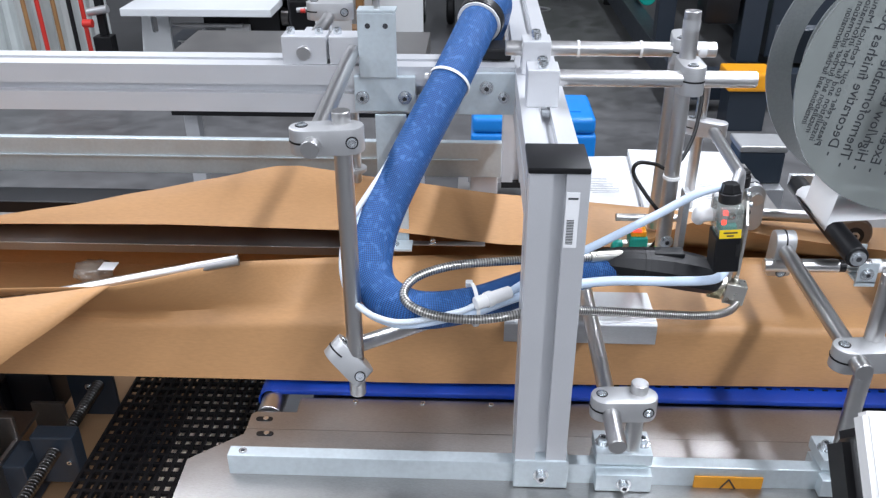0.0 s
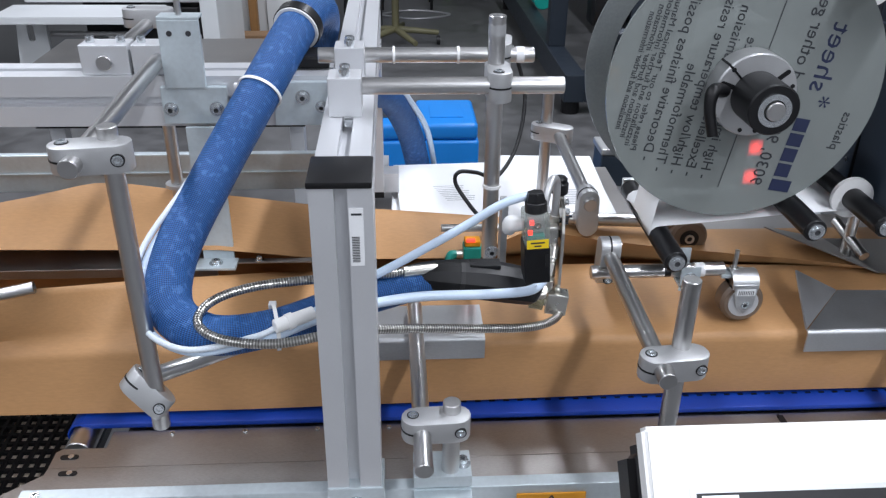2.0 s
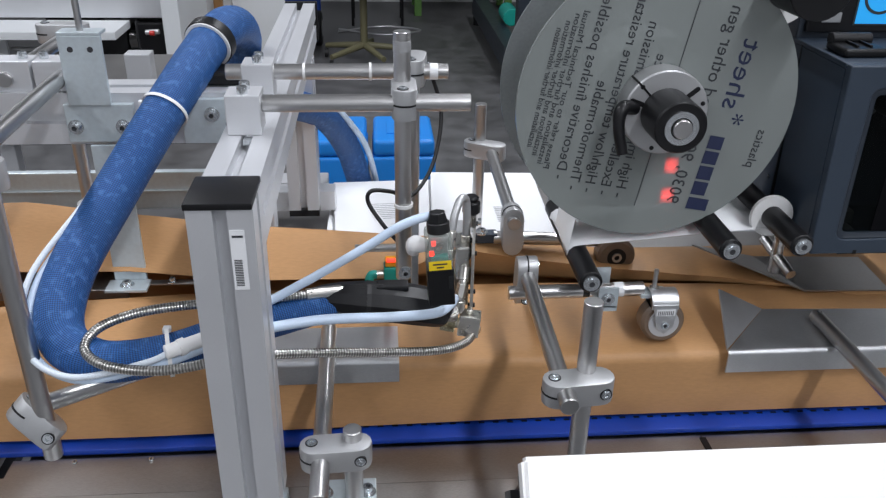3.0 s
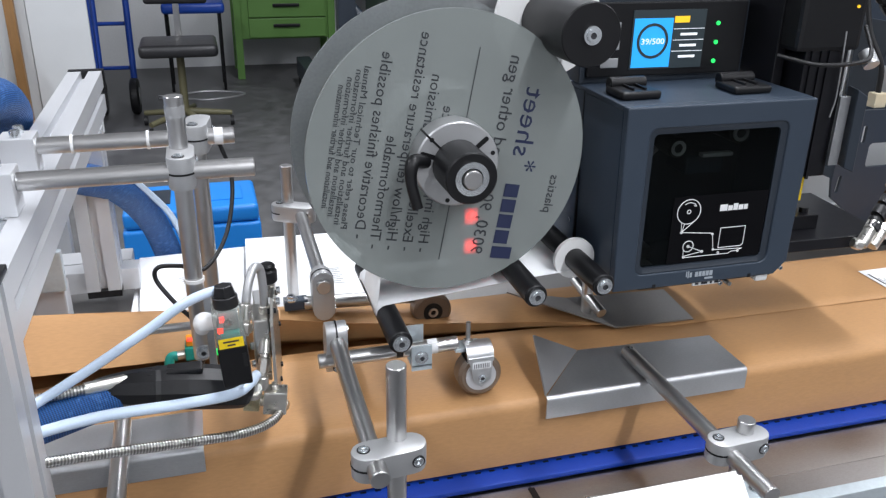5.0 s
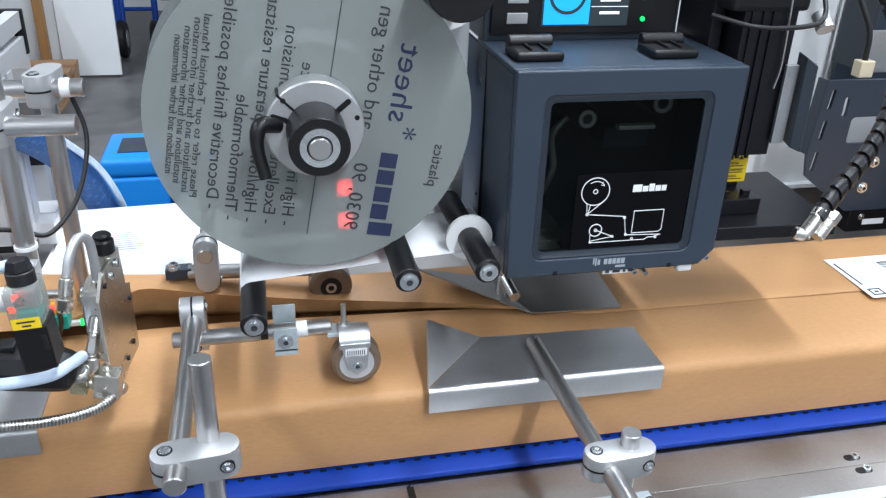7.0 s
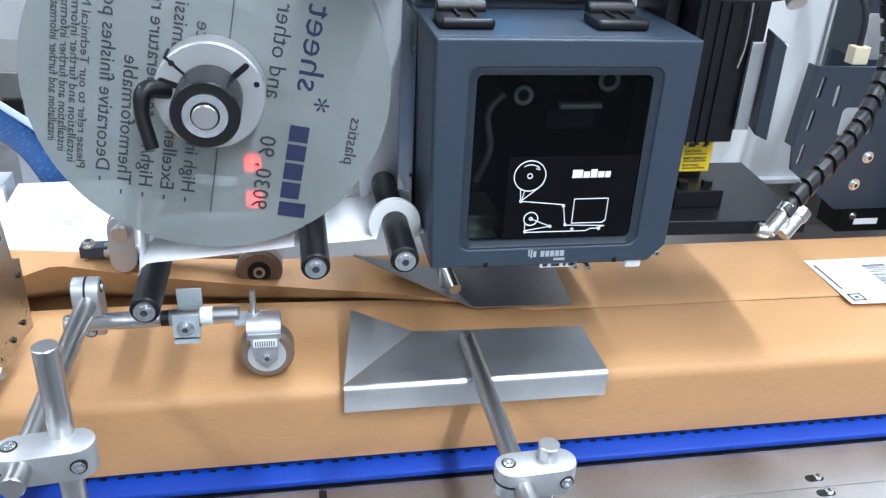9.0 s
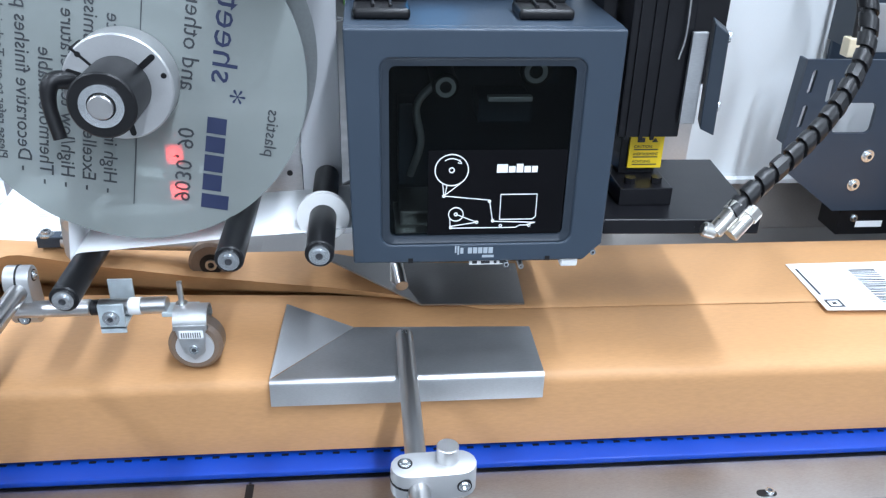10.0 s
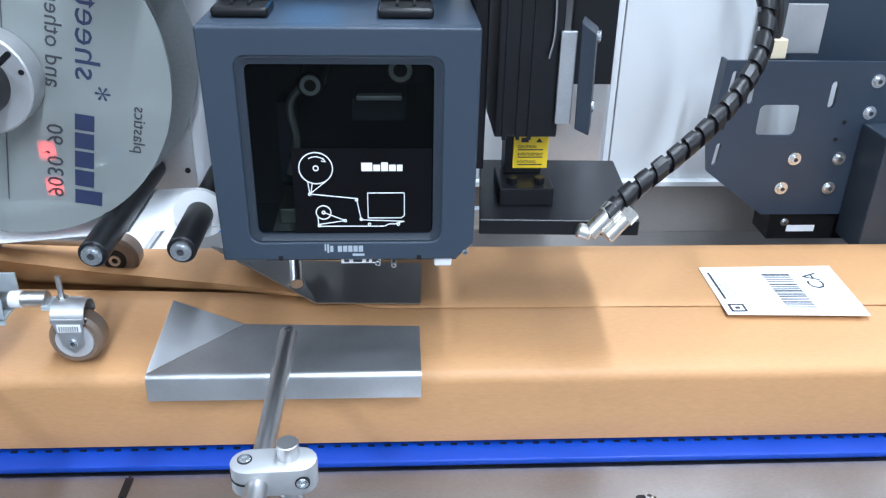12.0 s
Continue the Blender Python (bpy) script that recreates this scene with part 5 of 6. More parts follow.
part("roller_arm", box(0.470, 0.62, 1.128, 1.136, 0.975, 0.992, 0.001), STEEL_SHOE, frame_l)
# white label web
web = [(0.486, 1.150), (0.4648, 0.990), (0.4638, 0.981), (0.4665, 0.9735), (0.4725, 0.968), (0.480, 0.9668), (0.500, 0.972), (0.56, 0.992), (0.60, 1.003), (0.637, 1.0096), (0.68, 1.012), (0.721, 1.0146), (0.76, 1.02)]
web = web[:3] + [(0.4655, 0.989), (0.4715, 0.994), (0.478, 0.9953), (0.52, 0.9985), (0.58, 1.004)] + web[9:]
bm = bmesh.new()
pr = None
for k, (x, z) in enumerate(web):
    row = [bm.verts.new((x, y, z)) for y in (0.972, 1.05 if k < 2 else 1.084)]
    if pr:
        bm.faces.new((pr[0], row[0], row[1], pr[1]))
    pr = row
wb = part("label_web", bm, PAPER_WHITE, smooth=True)
sol = wb.modifiers.new("thickness", "SOLIDIFY")
sol.thickness = 0.0004
tagged(wb, "white label backing web running under the reel to the printer", "label web")

# ---- folding plate under the printer ----
fp = thing("closing_plate", "stainless plate closing the paper seam", "plate", (0.86, 1.08, 0.88))
part("blade", plate([(0.827, 1.038, 0.8835), (0.951, 1.036, 0.8825), (0.955, 1.13, 0.8860), (0.79, 1.135, 0.8885)], 0.002), STEEL_PLATE, fp)
part("ramp", plate([(0.827, 1.038, 0.8837), (0.79, 1.135, 0.8887), (0.690, 1.125, 0.915)], 0.002), STEEL_PLATE, fp)
rod(fp, (0.800, 1.085, 0.886), (0.800, 1.085, 1.0), 0.008)
part("pin", cyl((0.805, 1.045, 0.905), (0.795, 1.12, 0.925), 0.0075, 16), STEEL, fp, smooth=True)

# ---- print engine ----
pr = thing("print_engine", "dark slate label print engine with tinted window door", "printer", (0.875, 1.05, 1.0))
PX0, PX1, PY, PZ0, PZ1 = 0.748, 1.002, 0.926, 1.000, 1.2315
outer = [(PX0, PZ1), (PX0 + 0.004, PZ0), (PX1 - 0.018, PZ0), (PX1 - 0.001, PZ0 + 0.018), (PX1, PZ1)]
WX0, WX1, WZ0, WZ1 = 0.7800, 0.9680, 1.0195, 1.2055


def rrect(x0, x1, z0, z1, r, n=5):
    out = []
    for cx, cz, s in ((x1 - r, z1 - r, 0), (x0 + r, z1 - r, 90), (x0 + r, z0 + r, 180), (x1 - r, z0 + r, 270)):
        out += [(cx + r * math.cos(radians(s + 90 * k / n)), cz + r * math.sin(radians(s + 90 * k / n))) for k in range(n + 1)]
    return out


def framed(outline, hole, y0, y1):
    """A thick panel with an opening through it."""
    t = bmesh.new()
    for y in (y0, y1):
        O = [t.verts.new((x, y, z)) for x, z in outline]
        H = [t.verts.new((x, y, z)) for x, z in hole]
        es = [t.edges.new((L[i], L[(i + 1) % len(L)])) for L in (O, H) for i in range(len(L))]
        bmesh.ops.triangle_fill(t, edges=es, use_beauty=True)
    t.verts.ensure_lookup_table()
    n, h = len(outline), len(hole)
    for base, cnt in ((0, n), (n, h)):
        for i in range(cnt):
            a, b = base + i, base + (i + 1) % cnt
            t.faces.new((t.verts[a], t.verts[b], t.verts[b + n + h], t.verts[a + n + h]))
    return t


def slot_loop(x, z, length, width, lean=0.0, n=5):
    """Outline of a round-ended slot, leaning from the upright."""
    out = []
    for s0, sg in ((0, 1), (180, -1)):
        for k in range(n + 1):
            a = radians(s0 + 180 * k / n)
            px, pz = width / 2 * math.cos(a), sg * (length - width) / 2 + width / 2 * math.sin(a)
            out.append((x + px + lean * pz, z + pz))
    return out


def pierced(outline, holes, y0, y1):
    """A thick panel with several openings through it."""
    t = bmesh.new()
    loops = [outline] + holes
    rims = []
    for y in (y0, y1):
        L = [[t.verts.new((x, y, z)) for x, z in lp] for lp in loops]
        es = [t.edges.new((q[i], q[(i + 1) % len(q)])) for q in L for i in range(len(q))]
        bmesh.ops.triangle_fill(t, edges=es, use_beauty=True)
        rims.append(L)
    for A, B in zip(*rims):
        for i in range(len(A)):
            k = (i + 1) % len(A)
            t.faces.new((A[i], A[k], B[k], B[i]))
    return t


door = part("door", framed(outer, rrect(WX0, WX1, WZ0, WZ1, 0.011), PY, PY + 0.012), SLATE, pr, "slate grey front door")
bev = door.modifiers.new("soft_edge", "BEVEL")
bev.width, bev.segments, bev.limit_method, bev.angle_limit = 0.0022, 3, "ANGLE", radians(50)
bm = bmesh.new()
loops = [[bm.verts.new((x, y, z)) for x, z in rrect(WX0 + d, WX1 - d, WZ0 + d, WZ1 - d, 0.011 - d * 0.6)] for d, y in ((-0.0005, PY + 0.0022), (0.0015, PY + 0.0018), (0.0065, PY + 0.0046), (0.0080, PY + 0.0046), (0.0080, PY + 0.011))]
for A, B in zip(loops, loops[1:]):
    for i in range(len(A)):
        k = (i + 1) % len(A)
        bm.faces.new((A[i], A[k], B[k], B[i]))
part("window_frame", bm, SLATE_DARK, door, "sunken dark window surround", smooth=True)
part("window", box(WX0 + 0.0078, WX1 - 0.0078, PY + 0.0060, PY + 0.0080, WZ0 + 0.0078, WZ1 - 0.0078), TINTED, door, "dark tinted window")
part("top_cover", box(PX0, PX1, PY + 0.012, 1.085, PZ1 - 0.006, PZ1, 0.0015), SLATE, pr)
bm = plate([(PX0, PY + 0.012, PZ1 - 0.006), (PX0 + 0.004, PY + 0.012, PZ0), (PX0 + 0.004, 1.33, PZ0), (PX0, 1.33, PZ1 - 0.006)], -0.004)
part("side_panel", bm, SLATE, pr)
part("side_panel", box(PX1 - 0.004, PX1, PY + 0.012, 1.33, PZ0 + 0.018, PZ1 - 0.006), SLATE, pr)
part("inner_floor", box(PX0 + 0.006, PX1 - 0.02, PY + 0.012, 1.33, PZ0 + 0.0005, PZ0 + 0.004), SLATE_DARK, pr)
part("inner_back", box(PX0 + 0.006, PX1 - 0.005, 1.055, 1.062, PZ0 + 0.005, PZ1 - 0.007), SLATE_DARK, pr)
for wx, wz, r in ((0.843, 1.168, 0.013), (0.929, 1.183, 0.015)):
    part("ribbon_hub", cyl((wx, 0.965, wz), (wx, 1.055, wz), r, 28, bev=0.002), BLACK, pr, smooth=True)
    part("hub_face", ring((wx, 0.9635, wz), (wx, 0.965, wz), r * 0.75, r * 0.45, 28), CAST, pr, smooth=True)
part("print_head", box(0.88, 0.935, 1.0, 1.05, 1.12, 1.145, 0.003), SLATE, pr)
part("inner_chrome", box(0.800, 0.835, 0.985, 1.05, 1.012, 1.03, 0.003), STEEL, pr)
# threading diagram card on the window
card = part("diagram_card", box(0.825, 0.9585, PY + 0.0048, PY + 0.0058, 1.0285, 1.117), MATT_BLACK, door, "black threading diagram with white line drawing")
YD = PY + 0.0046


def line(pts, r=0.0005):
    bm = bmesh.new()
    for a, b in zip(pts, pts[1:]):
        cyl((a[0], YD, a[1]), (b[0], YD, b[1]), r, 6, bm=bm)
    return part("diagram_line", bm, WHITE_INK, card)


def circle(x, z, r, w=0.0005):
    return part("diagram_circle", ring((x, YD - 0.0004, z), (x, YD + 0.0004, z), r + w, r - w, 32), WHITE_INK, card)


circle(0.8475, 1.0970, 0.0160)
circle(0.8475, 1.0970, 0.0024)
circle(0.8528, 1.0505, 0.0072)
circle(0.8528, 1.0505, 0.0015)
line([(0.8475 + 0.0118 * math.cos(radians(a)), 1.0970 + 0.0118 * math.sin(radians(a))) for a in (125, 105, 85, 65, 45)])
line([(0.8545, 1.1075), (0.8570, 1.1035), (0.8530, 1.1045)])
line([(0.8390, 1.0840), (0.8405, 1.0702), (0.8570, 1.0838)])
line([(0.8435, 1.0820), (0.8415, 1.0710)])
line([(0.8405, 1.0702), (0.8854, 1.0652), (0.8895, 1.0423), (0.9320, 1.0405), (0.9240, 1.0385)])
line([(0.8963, 1.0443), (0.8963, 1.0711), (0.9320, 1.0711), (0.9320, 1.0470), (0.9290, 1.0443), (0.8963, 1.0443)])
line([(0.8528, 1.0505), (0.8737, 1.0416), (0.8480, 1.0375)])
line([(0.8470, 1.0455), (0.8475, 1.0355), (0.9124, 1.0353), (0.9167, 1.0377), (0.9260, 1.0377)])
for k, (x, z) in enumerate(((0.8405, 1.0702), (0.8854, 1.0640), (0.8895, 1.0430), (0.8480, 1.0363), (0.8737, 1.0416), (0.8975, 1.0375), (0.9260, 1.0375))):
    part("diagram_dot", ring((x, YD - 0.0006, z), (x, YD + 0.0004, z), 0.0017, 0.0009, 12), WHITE_INK, card)
for k, (x, w, h) in enumerate(((0.891, 0.0105, 0.0085), (0.9025, 0.0065, 0.0065), (0.910, 0.0065, 0.0088), (0.9175, 0.0065, 0.0065), (0.925, 0.0055, 0.0065))):
    bar((x, YD + 0.0002, 1.0940), (1, 0, 0), (0, 0, 1), w, h, WHITE_INK, card, "mark_bar")
for x, z, w, h in ((0.8525, 1.0105, 0.0015, 0.0075), (0.8550, 1.0085, 0.0018, 0.0095), (0.8580, 1.0095, 0.0030, 0.0065), (0.8655, 1.0095, 0.0042, 0.0066), (0.8708, 1.0095, 0.0040, 0.0066), (0.8758, 1.0095, 0.0042, 0.0066), (0.8810, 1.0095, 0.0042, 0.0066), (0.8862, 1.0095, 0.0044, 0.0066), (0.8800, 1.0048, 0.0118, 0.0026)):
    bar((x, PY - 0.0002, z), (1, 0, 0), (0, 0, 1), w, h, GREY_INK, door, "mark_bar")
for bx in (0.783, 0.9345):
    hb = part("hinge", box(bx - 0.026, bx + 0.026, 0.960, 1.006, PZ1 + 0.0002, PZ1 + 0.010, 0.004, seg=3), BLACK, pr, smooth=True)
    part("hinge_barrel", cyl((bx - 0.024, 1.002, PZ1 + 0.012), (bx + 0.024, 1.002, PZ1 + 0.012), 0.008, 20, bev=0.001), BLACK, hb, smooth=True)
    for k in (-0.008, 0.008):
        part("hinge_rib", box(bx + k - 0.0015, bx + k + 0.0015, 0.968, 0.994, PZ1 + 0.0095, PZ1 + 0.013, 0.0008), BLACK, hb)
part("underside_strip", box(0.792, 0.985, 0.934, 0.944, PZ0 - 0.0045, PZ0, 0.0008), BLACK, pr)
part("underside_label", box(0.868, 0.908, 0.931, 0.9335, PZ0 - 0.0065, PZ0 - 0.0005, 0.0005), WHITE, pr)
for k, w in ((0.871, 0.005), (0.880, 0.009), (0.893, 0.003), (0.899, 0.006)):
    part("print_bar", box(k, k + w, 0.9306, 0.931, PZ0 - 0.005, PZ0 - 0.002), INK_AND_RECESS, pr)
part("underside_clip", box(0.962, 0.980, 0.931, 0.944, PZ0 - 0.011, PZ0 - 0.001, 0.003, seg=3), WHITE, pr, smooth=True)
part("underside_pin", ring((0.921, 0.928, PZ0 - 0.008), (0.921, 0.94, PZ0 - 0.008), 0.0028, 0.0012, 16), STEEL, pr, smooth=True)
for x in (0.806, 0.944):
    part("notch", box(x, x + 0.005, PY - 0.0004, PY + 0.004, PZ0 - 0.0002, PZ0 + 0.005, 0.0004), BLACK, pr)
part("side_seam", box(PX0 - 0.0004, PX0 + 0.004, 1.040, 1.0425, PZ0, PZ1 - 0.004), BLACK, pr)
for z in (1.19, 1.05):
    bolt(pr, (PX0 + 0.0005, 1.055, z), (-1, 0, 0), 0.003, 0.002, False, "screw")
# mechanism behind the window
part("ribbon_plate", box(0.800, 0.818, 1.02, 1.055, 1.045, 1.135, 0.002), SLATE, pr)
part("ribbon_bar", box(0.886, 0.930, 0.975, 0.985, 1.150, 1.155, 0.001), CAST, pr)
part("media_arm", sweep([(0.812, 1.01, 1.06), (0.822, 1.0, 1.10), (0.818, 1.0, 1.14), (0.843, 1.0, 1.168)], 0.004, 10), CAST, pr, smooth=True)
part("latch", box(0.935, 0.958, 0.985, 1.05, 1.165, 1.195, 0.003), SLATE, pr)
part("lower_bracket", box(0.795, 0.83, 0.96, 1.05, 1.006, 1.012, 0.001), CAST, pr)
for x, z in ((0.993, 1.008), (0.905, 0.996)):
    bolt(pr, (x, PY + 0.002, z), (0, -1, 0), 0.003, 0.003, False, "screw")
# upper housing with the display
part("upper_housing", box(0.748, 0.982, 1.060, 1.33, PZ1 - 0.0005, 1.345, 0.003), SLATE_DARK, pr)
ds = part("display_panel", box(0.755, 0.976, 1.054, 1.060, 1.240, 1.332, 0.002), BLACK, pr, "touch display with blue job counter")
part("screen", box(0.812, 0.915, 1.0525, 1.054, 1.249, 1.322), SCREEN_DARK, ds)
part("screen_tile", box(0.814, 0.868, 1.0518, 1.0525, 1.251, 1.312), SCREEN_BLUE, ds)
part("screen_tile", box(0.870, 0.891, 1.0518, 1.0525, 1.306, 1.314), SCREEN_YELLOW, ds)
part("counter_ring", ring((0.841, 1.0512, 1.284), (0.841, 1.0518, 1.284), 0.022, 0.0185, 40), SCREEN_DARK, ds)
lettering("39/500", 0.0105, (0.8245, 1.0514, 1.280), (1, 0, 0), (0, 0, 1), SCREEN_WHITE, ds, "lettering", 0.033)
for k in range(3):
    bar((0.880, 1.0518, 1.262 + k * 0.014), (1, 0, 0), (0, 0, 1), 0.024, 0.003, SCREEN_WHITE, ds, "screen_bar")
    part("screen_rule", box(0.870, 0.914, 1.0519, 1.0525, 1.270 + k * 0.014, 1.2706 + k * 0.014), SCREEN_WHITE, ds)
for k in range(3):
    part("status_led", cyl((0.934, 1.0525, 1.256 + k * 0.024), (0.934, 1.054, 1.256 + k * 0.024), 0.0028, 12), LED_GREEN, ds)
    part("key", box(0.772, 0.796, 1.0525, 1.054, 1.252 + k * 0.022, 1.264 + k * 0.022, 0.001), CAST, ds)

# ---- label applicator ----
ap = thing("label_applicator", "black pneumatic label applicator with flat pad", "applicator", (1.09, 1.05, 1.03))
part("pad", plate([(1.009, 0.952, 1.032), (1.174, 0.946, 1.032), (1.186, 1.118, 1.032), (1.024, 1.122, 1.032)], 0.017, 0.001), BLACK_ALU, ap)
for x in (1.108, 1.118):
    part("pad_pin", cyl((x, 0.9485, 1.0235), (x, 0.951, 1.0235), 0.003, 12), BRIGHT, ap)
part("pad_block", box(1.033, 1.090, 0.985, 1.05, 1.0322, 1.052, 0.001), BLACK_ALU, ap)
for x in (1.047, 1.076):
    part("nut", cyl((x, 1.000, 1.052), (x, 1.000, 1.059), 0.006, 6), BLACK_ALU, ap)
part("rod_end", box(1.042, 1.082, 1.028, 1.06, 1.052, 1.10, 0.001), BLACK_ALU, ap)
part("cylinder_body", box(1.0245, 1.0885, 0.990, 1.10, 1.107, 1.50, 0.002), BLACK_ALU, ap)
for x in (1.032, 1.046, 1.058):
    part("body_rib", box(x, x + 0.004, 0.9875, 0.990, 1.105, 1.45), BLACK_ALU, ap)
part("rib_body", box(1.003, 1.018, 1.02, 1.10, 1.06, 1.50, 0.002), BLACK_ALU, ap)
part("cable_wire", sweep([(1.075, 0.985, 1.30), (1.078, 0.984, 1.22), (1.074, 0.984, 1.19)], 0.0012, 8), STEEL, ap)
part("guide_plate", box(1.0840, 1.0998, 0.981, 0.986, 1.124, 1.217, 0.001), STEEL_SHOE, ap)
part("guide_bar", plate([(1.1005, 0.972, 1.228), (1.1145, 0.968, 1.218), (1.1165, 0.968, 1.116), (1.1025, 0.972, 1.122)], -0.03, 0.001), SLATE_DARK, ap)
for z in (1.13, 1.20):
    bolt(ap, (1.117, 0.985, z + 0.012), (1, -0.3, 0), 0.006, 0.006, False)
part("back_plate", box(1.118, 1.168, 1.10, 1.108, 1.131, 1.50, 0.001), BLACK_ALU, ap)
part("hose_wire", sweep([(0.99, 1.0, 1.27), (1.03, 0.972, 1.262), (1.09, 0.972, 1.262), (1.12, 0.985, 1.27), (1.135, 1.02, 1.30)], 0.0028, 10), RUBBER, ap, smooth=True)
part("gland", cyl((1.125, 0.985, 1.255), (1.125, 1.0, 1.27), 0.010, 16), CAST, ap, smooth=True)
sk = part("caution_sticker", box(1.050, 1.0875, 1.0235, 1.0272, 1.060, 1.096), YELLOW, ap, "yellow caution sticker")
for words, z in (("CAUTION", 1.083), ("AVERTISSEMENT", 1.0745), ("ACHTUNG", 1.066)):
    lettering(words, 0.0045, (1.0545, 1.0232, z), (1, 0, 0), (0, 0, 1), INK_AND_RECESS, sk, "lettering", 0.028 if len(words) > 8 else 0.02)
for z in (1.0805, 1.072, 1.0635):
    bar((1.055, 1.0234, z), (1, 0, 0), (0, 0, 1), 0.027, 0.0012, INK_GREY, sk, "print_bar")
part("sticker_mark", box(1.058, 1.066, 1.0231, 1.0235, 1.0895, 1.0945), INK_AND_RECESS, sk)
part("sticker_mark", plate([(1.074, 1.0233, 1.0895), (1.081, 1.0233, 1.0895), (1.0775, 1.0233, 1.0945)], 0.0003), INK_AND_RECESS, sk)
part("motor", box(1.006, 1.100, 0.985, 1.12, 1.275, 1.48, 0.006), BLACK, ap)
part("status_light", cyl((1.085, 0.983, 1.33), (1.085, 0.985, 1.33), 0.002, 8), SCREEN_YELLOW, ap)
# pneumatic hose with spiral wrap
ah = thing("wrapped_hose", "black spiral wrapped air hose with nickel elbows", "hose", (1.13, 0.94, 1.04))
AK = [(1.140, 0.938, 1.045), (1.165, 0.955, 1.062), (1.215, 0.985, 1.088), (1.262, 1.02, 1.112), (1.305, 1.06, 1.142), (1.337, 1.10, 1.180), (1.340, 1.13, 1.230), (1.318, 1.16, 1.285), (1.28, 1.18, 1.34), (1.24, 1.18, 1.40)]
part("air_hose", sweep(AK, 0.0068, 14), RUBBER, ah, smooth=True)
sp = spline(AK, 26)
prof, bm = None, bmesh.new()
up = Vector((0.13, 0.21, 0.97))
ang = 0.0
for i in range(len(sp) - 1):
    d = (sp[i + 1] - sp[i]).normalized()
    side = d.cross(up).normalized()
    up = side.cross(d).normalized()
    ang += (sp[i + 1] - sp[i]).length / 0.024 * 2 * math.pi
    o = math.cos(ang) * side + math.sin(ang) * up
    row = [bm.verts.new(sp[i] + o * r + d * h) for r, h in ((0.0080, -0.0085), (0.0108, -0.0082), (0.0112, 0), (0.0108, 0.0082), (0.0080, 0.0085))]
    if prof:
        for a in range(4):
            bm.faces.new((prof[a], row[a], row[a + 1], prof[a + 1]))
    prof = row
part("spiral_wrap", bm, BLACK, ah, smooth=True)
for dx, dz in ((0, 0), (0.018, -0.004)):
    part("elbow", cyl((1.118 + dx, 0.930, 1.026 + dz), (1.142 + dx, 0.940, 1.048 + dz), 0.0085, 20, bev=0.001), NICKEL, ah, smooth=True)
    part("elbow_nut", cyl((1.136 + dx, 0.937, 1.043 + dz), (1.144 + dx, 0.941, 1.050 + dz), 0.0102, 8), NICKEL, ah, smooth=True)
part("elbow_plug", cyl((1.106, 0.932, 1.030), (1.120, 0.930, 1.026), 0.0078, 20, bev=0.002), NICKEL, ah, smooth=True)

# ---- slate bracket panel and white cabinet behind ----
bp = thing("mount_panel", "dark slate bracket panel with slots and bolts", "bracket", (1.55, 1.27, 0.9))
outl = [(1.366, 1.116), (1.358, 0.992), (1.364, 0.957), (1.456, 0.889), (1.72, 0.889), (1.72, 1.114)]
slots = [slot_loop(1.379, 1.085, 0.034, 0.007, 0.1), slot_loop(1.376, 1.035, 0.034, 0.007, 0.1), slot_loop(1.374, 0.982, 0.034, 0.007, 0.1), slot_loop(1.408, 1.072, 0.034, 0.009), slot_loop(1.523, 1.069, 0.038, 0.010)]
part("panel", pierced(outl, [rrect(1.424, 1.482, 1.010, 1.055, 0.008)] + slots, 1.268, 1.274), SLATE_PANEL, bp)
# these two holes are black discs, their shade painted, not pierced
for sx, sz in ((1.548, 1.030), (1.541, 1.005)):
    part("hole", cyl((sx, 1.2674, sz), (sx, 1.269, sz), 0.003, 12), BLACK, bp)
part("panel_return", plate([(1.369, 1.274, 1.114), (1.361, 1.274, 0.992), (1.361, 1.298, 0.992), (1.369, 1.298, 1.114)], -0.004), SLATE, bp)
for sx, sz in ((1.488, 0.976), (1.553, 0.976), (1.478, 0.931), (1.548, 0.931), (1.581, 1.089), (1.580, 1.044)):
    bolt(bp, (sx, 1.268, sz), (0, -1, 0), 0.0062, 0.006)
part("upright", box(1.574, 1.80, 1.200, 1.2675, 0.86, 1.03, 0.003), SLATE_DARK, bp)
part("upper_plate", box(1.462, 1.80, 1.383, 1.392, 1.075, 1.6, 0.002), SLATE_PANEL, bp)
part("upper_bracket", box(1.452, 1.505, 1.300, 1.306, 1.118, 1.185, 0.001), STEEL_SHOE, bp, "bare steel bracket")
part("upper_strut", box(1.452, 1.458, 1.306, 1.383, 1.118, 1.26, 0.001), SLATE_DARK, bp)
part("connector", box(1.425, 1.450, 1.278, 1.298, 1.116, 1.142, 0.002), CREAM, bp, "cream plug connector")
part("connector_cable", sweep([(1.437, 1.288, 1.142), (1.432, 1.29, 1.19), (1.41, 1.31, 1.25), (1.40, 1.33, 1.34)], 0.005, 12), RUBBER, bp, smooth=True)
for ux, uz in ((1.49, 1.20), (1.52, 1.24)):
    bolt(bp, (ux, 1.383, uz), (0, -1, 0), 0.0062, 0.006)
part("lower_block", box(1.475, 1.61, 1.275, 1.33, 0.845, 0.887, 0.002), BLACK, bp)
part("lower_label", box(1.503, 1.545, 1.2741, 1.2748, 0.858, 0.868), PAPER_WHITE, bp)
bolt(bp, (1.498, 1.275, 0.873), (0, -1, 0), 0.004, 0.004)
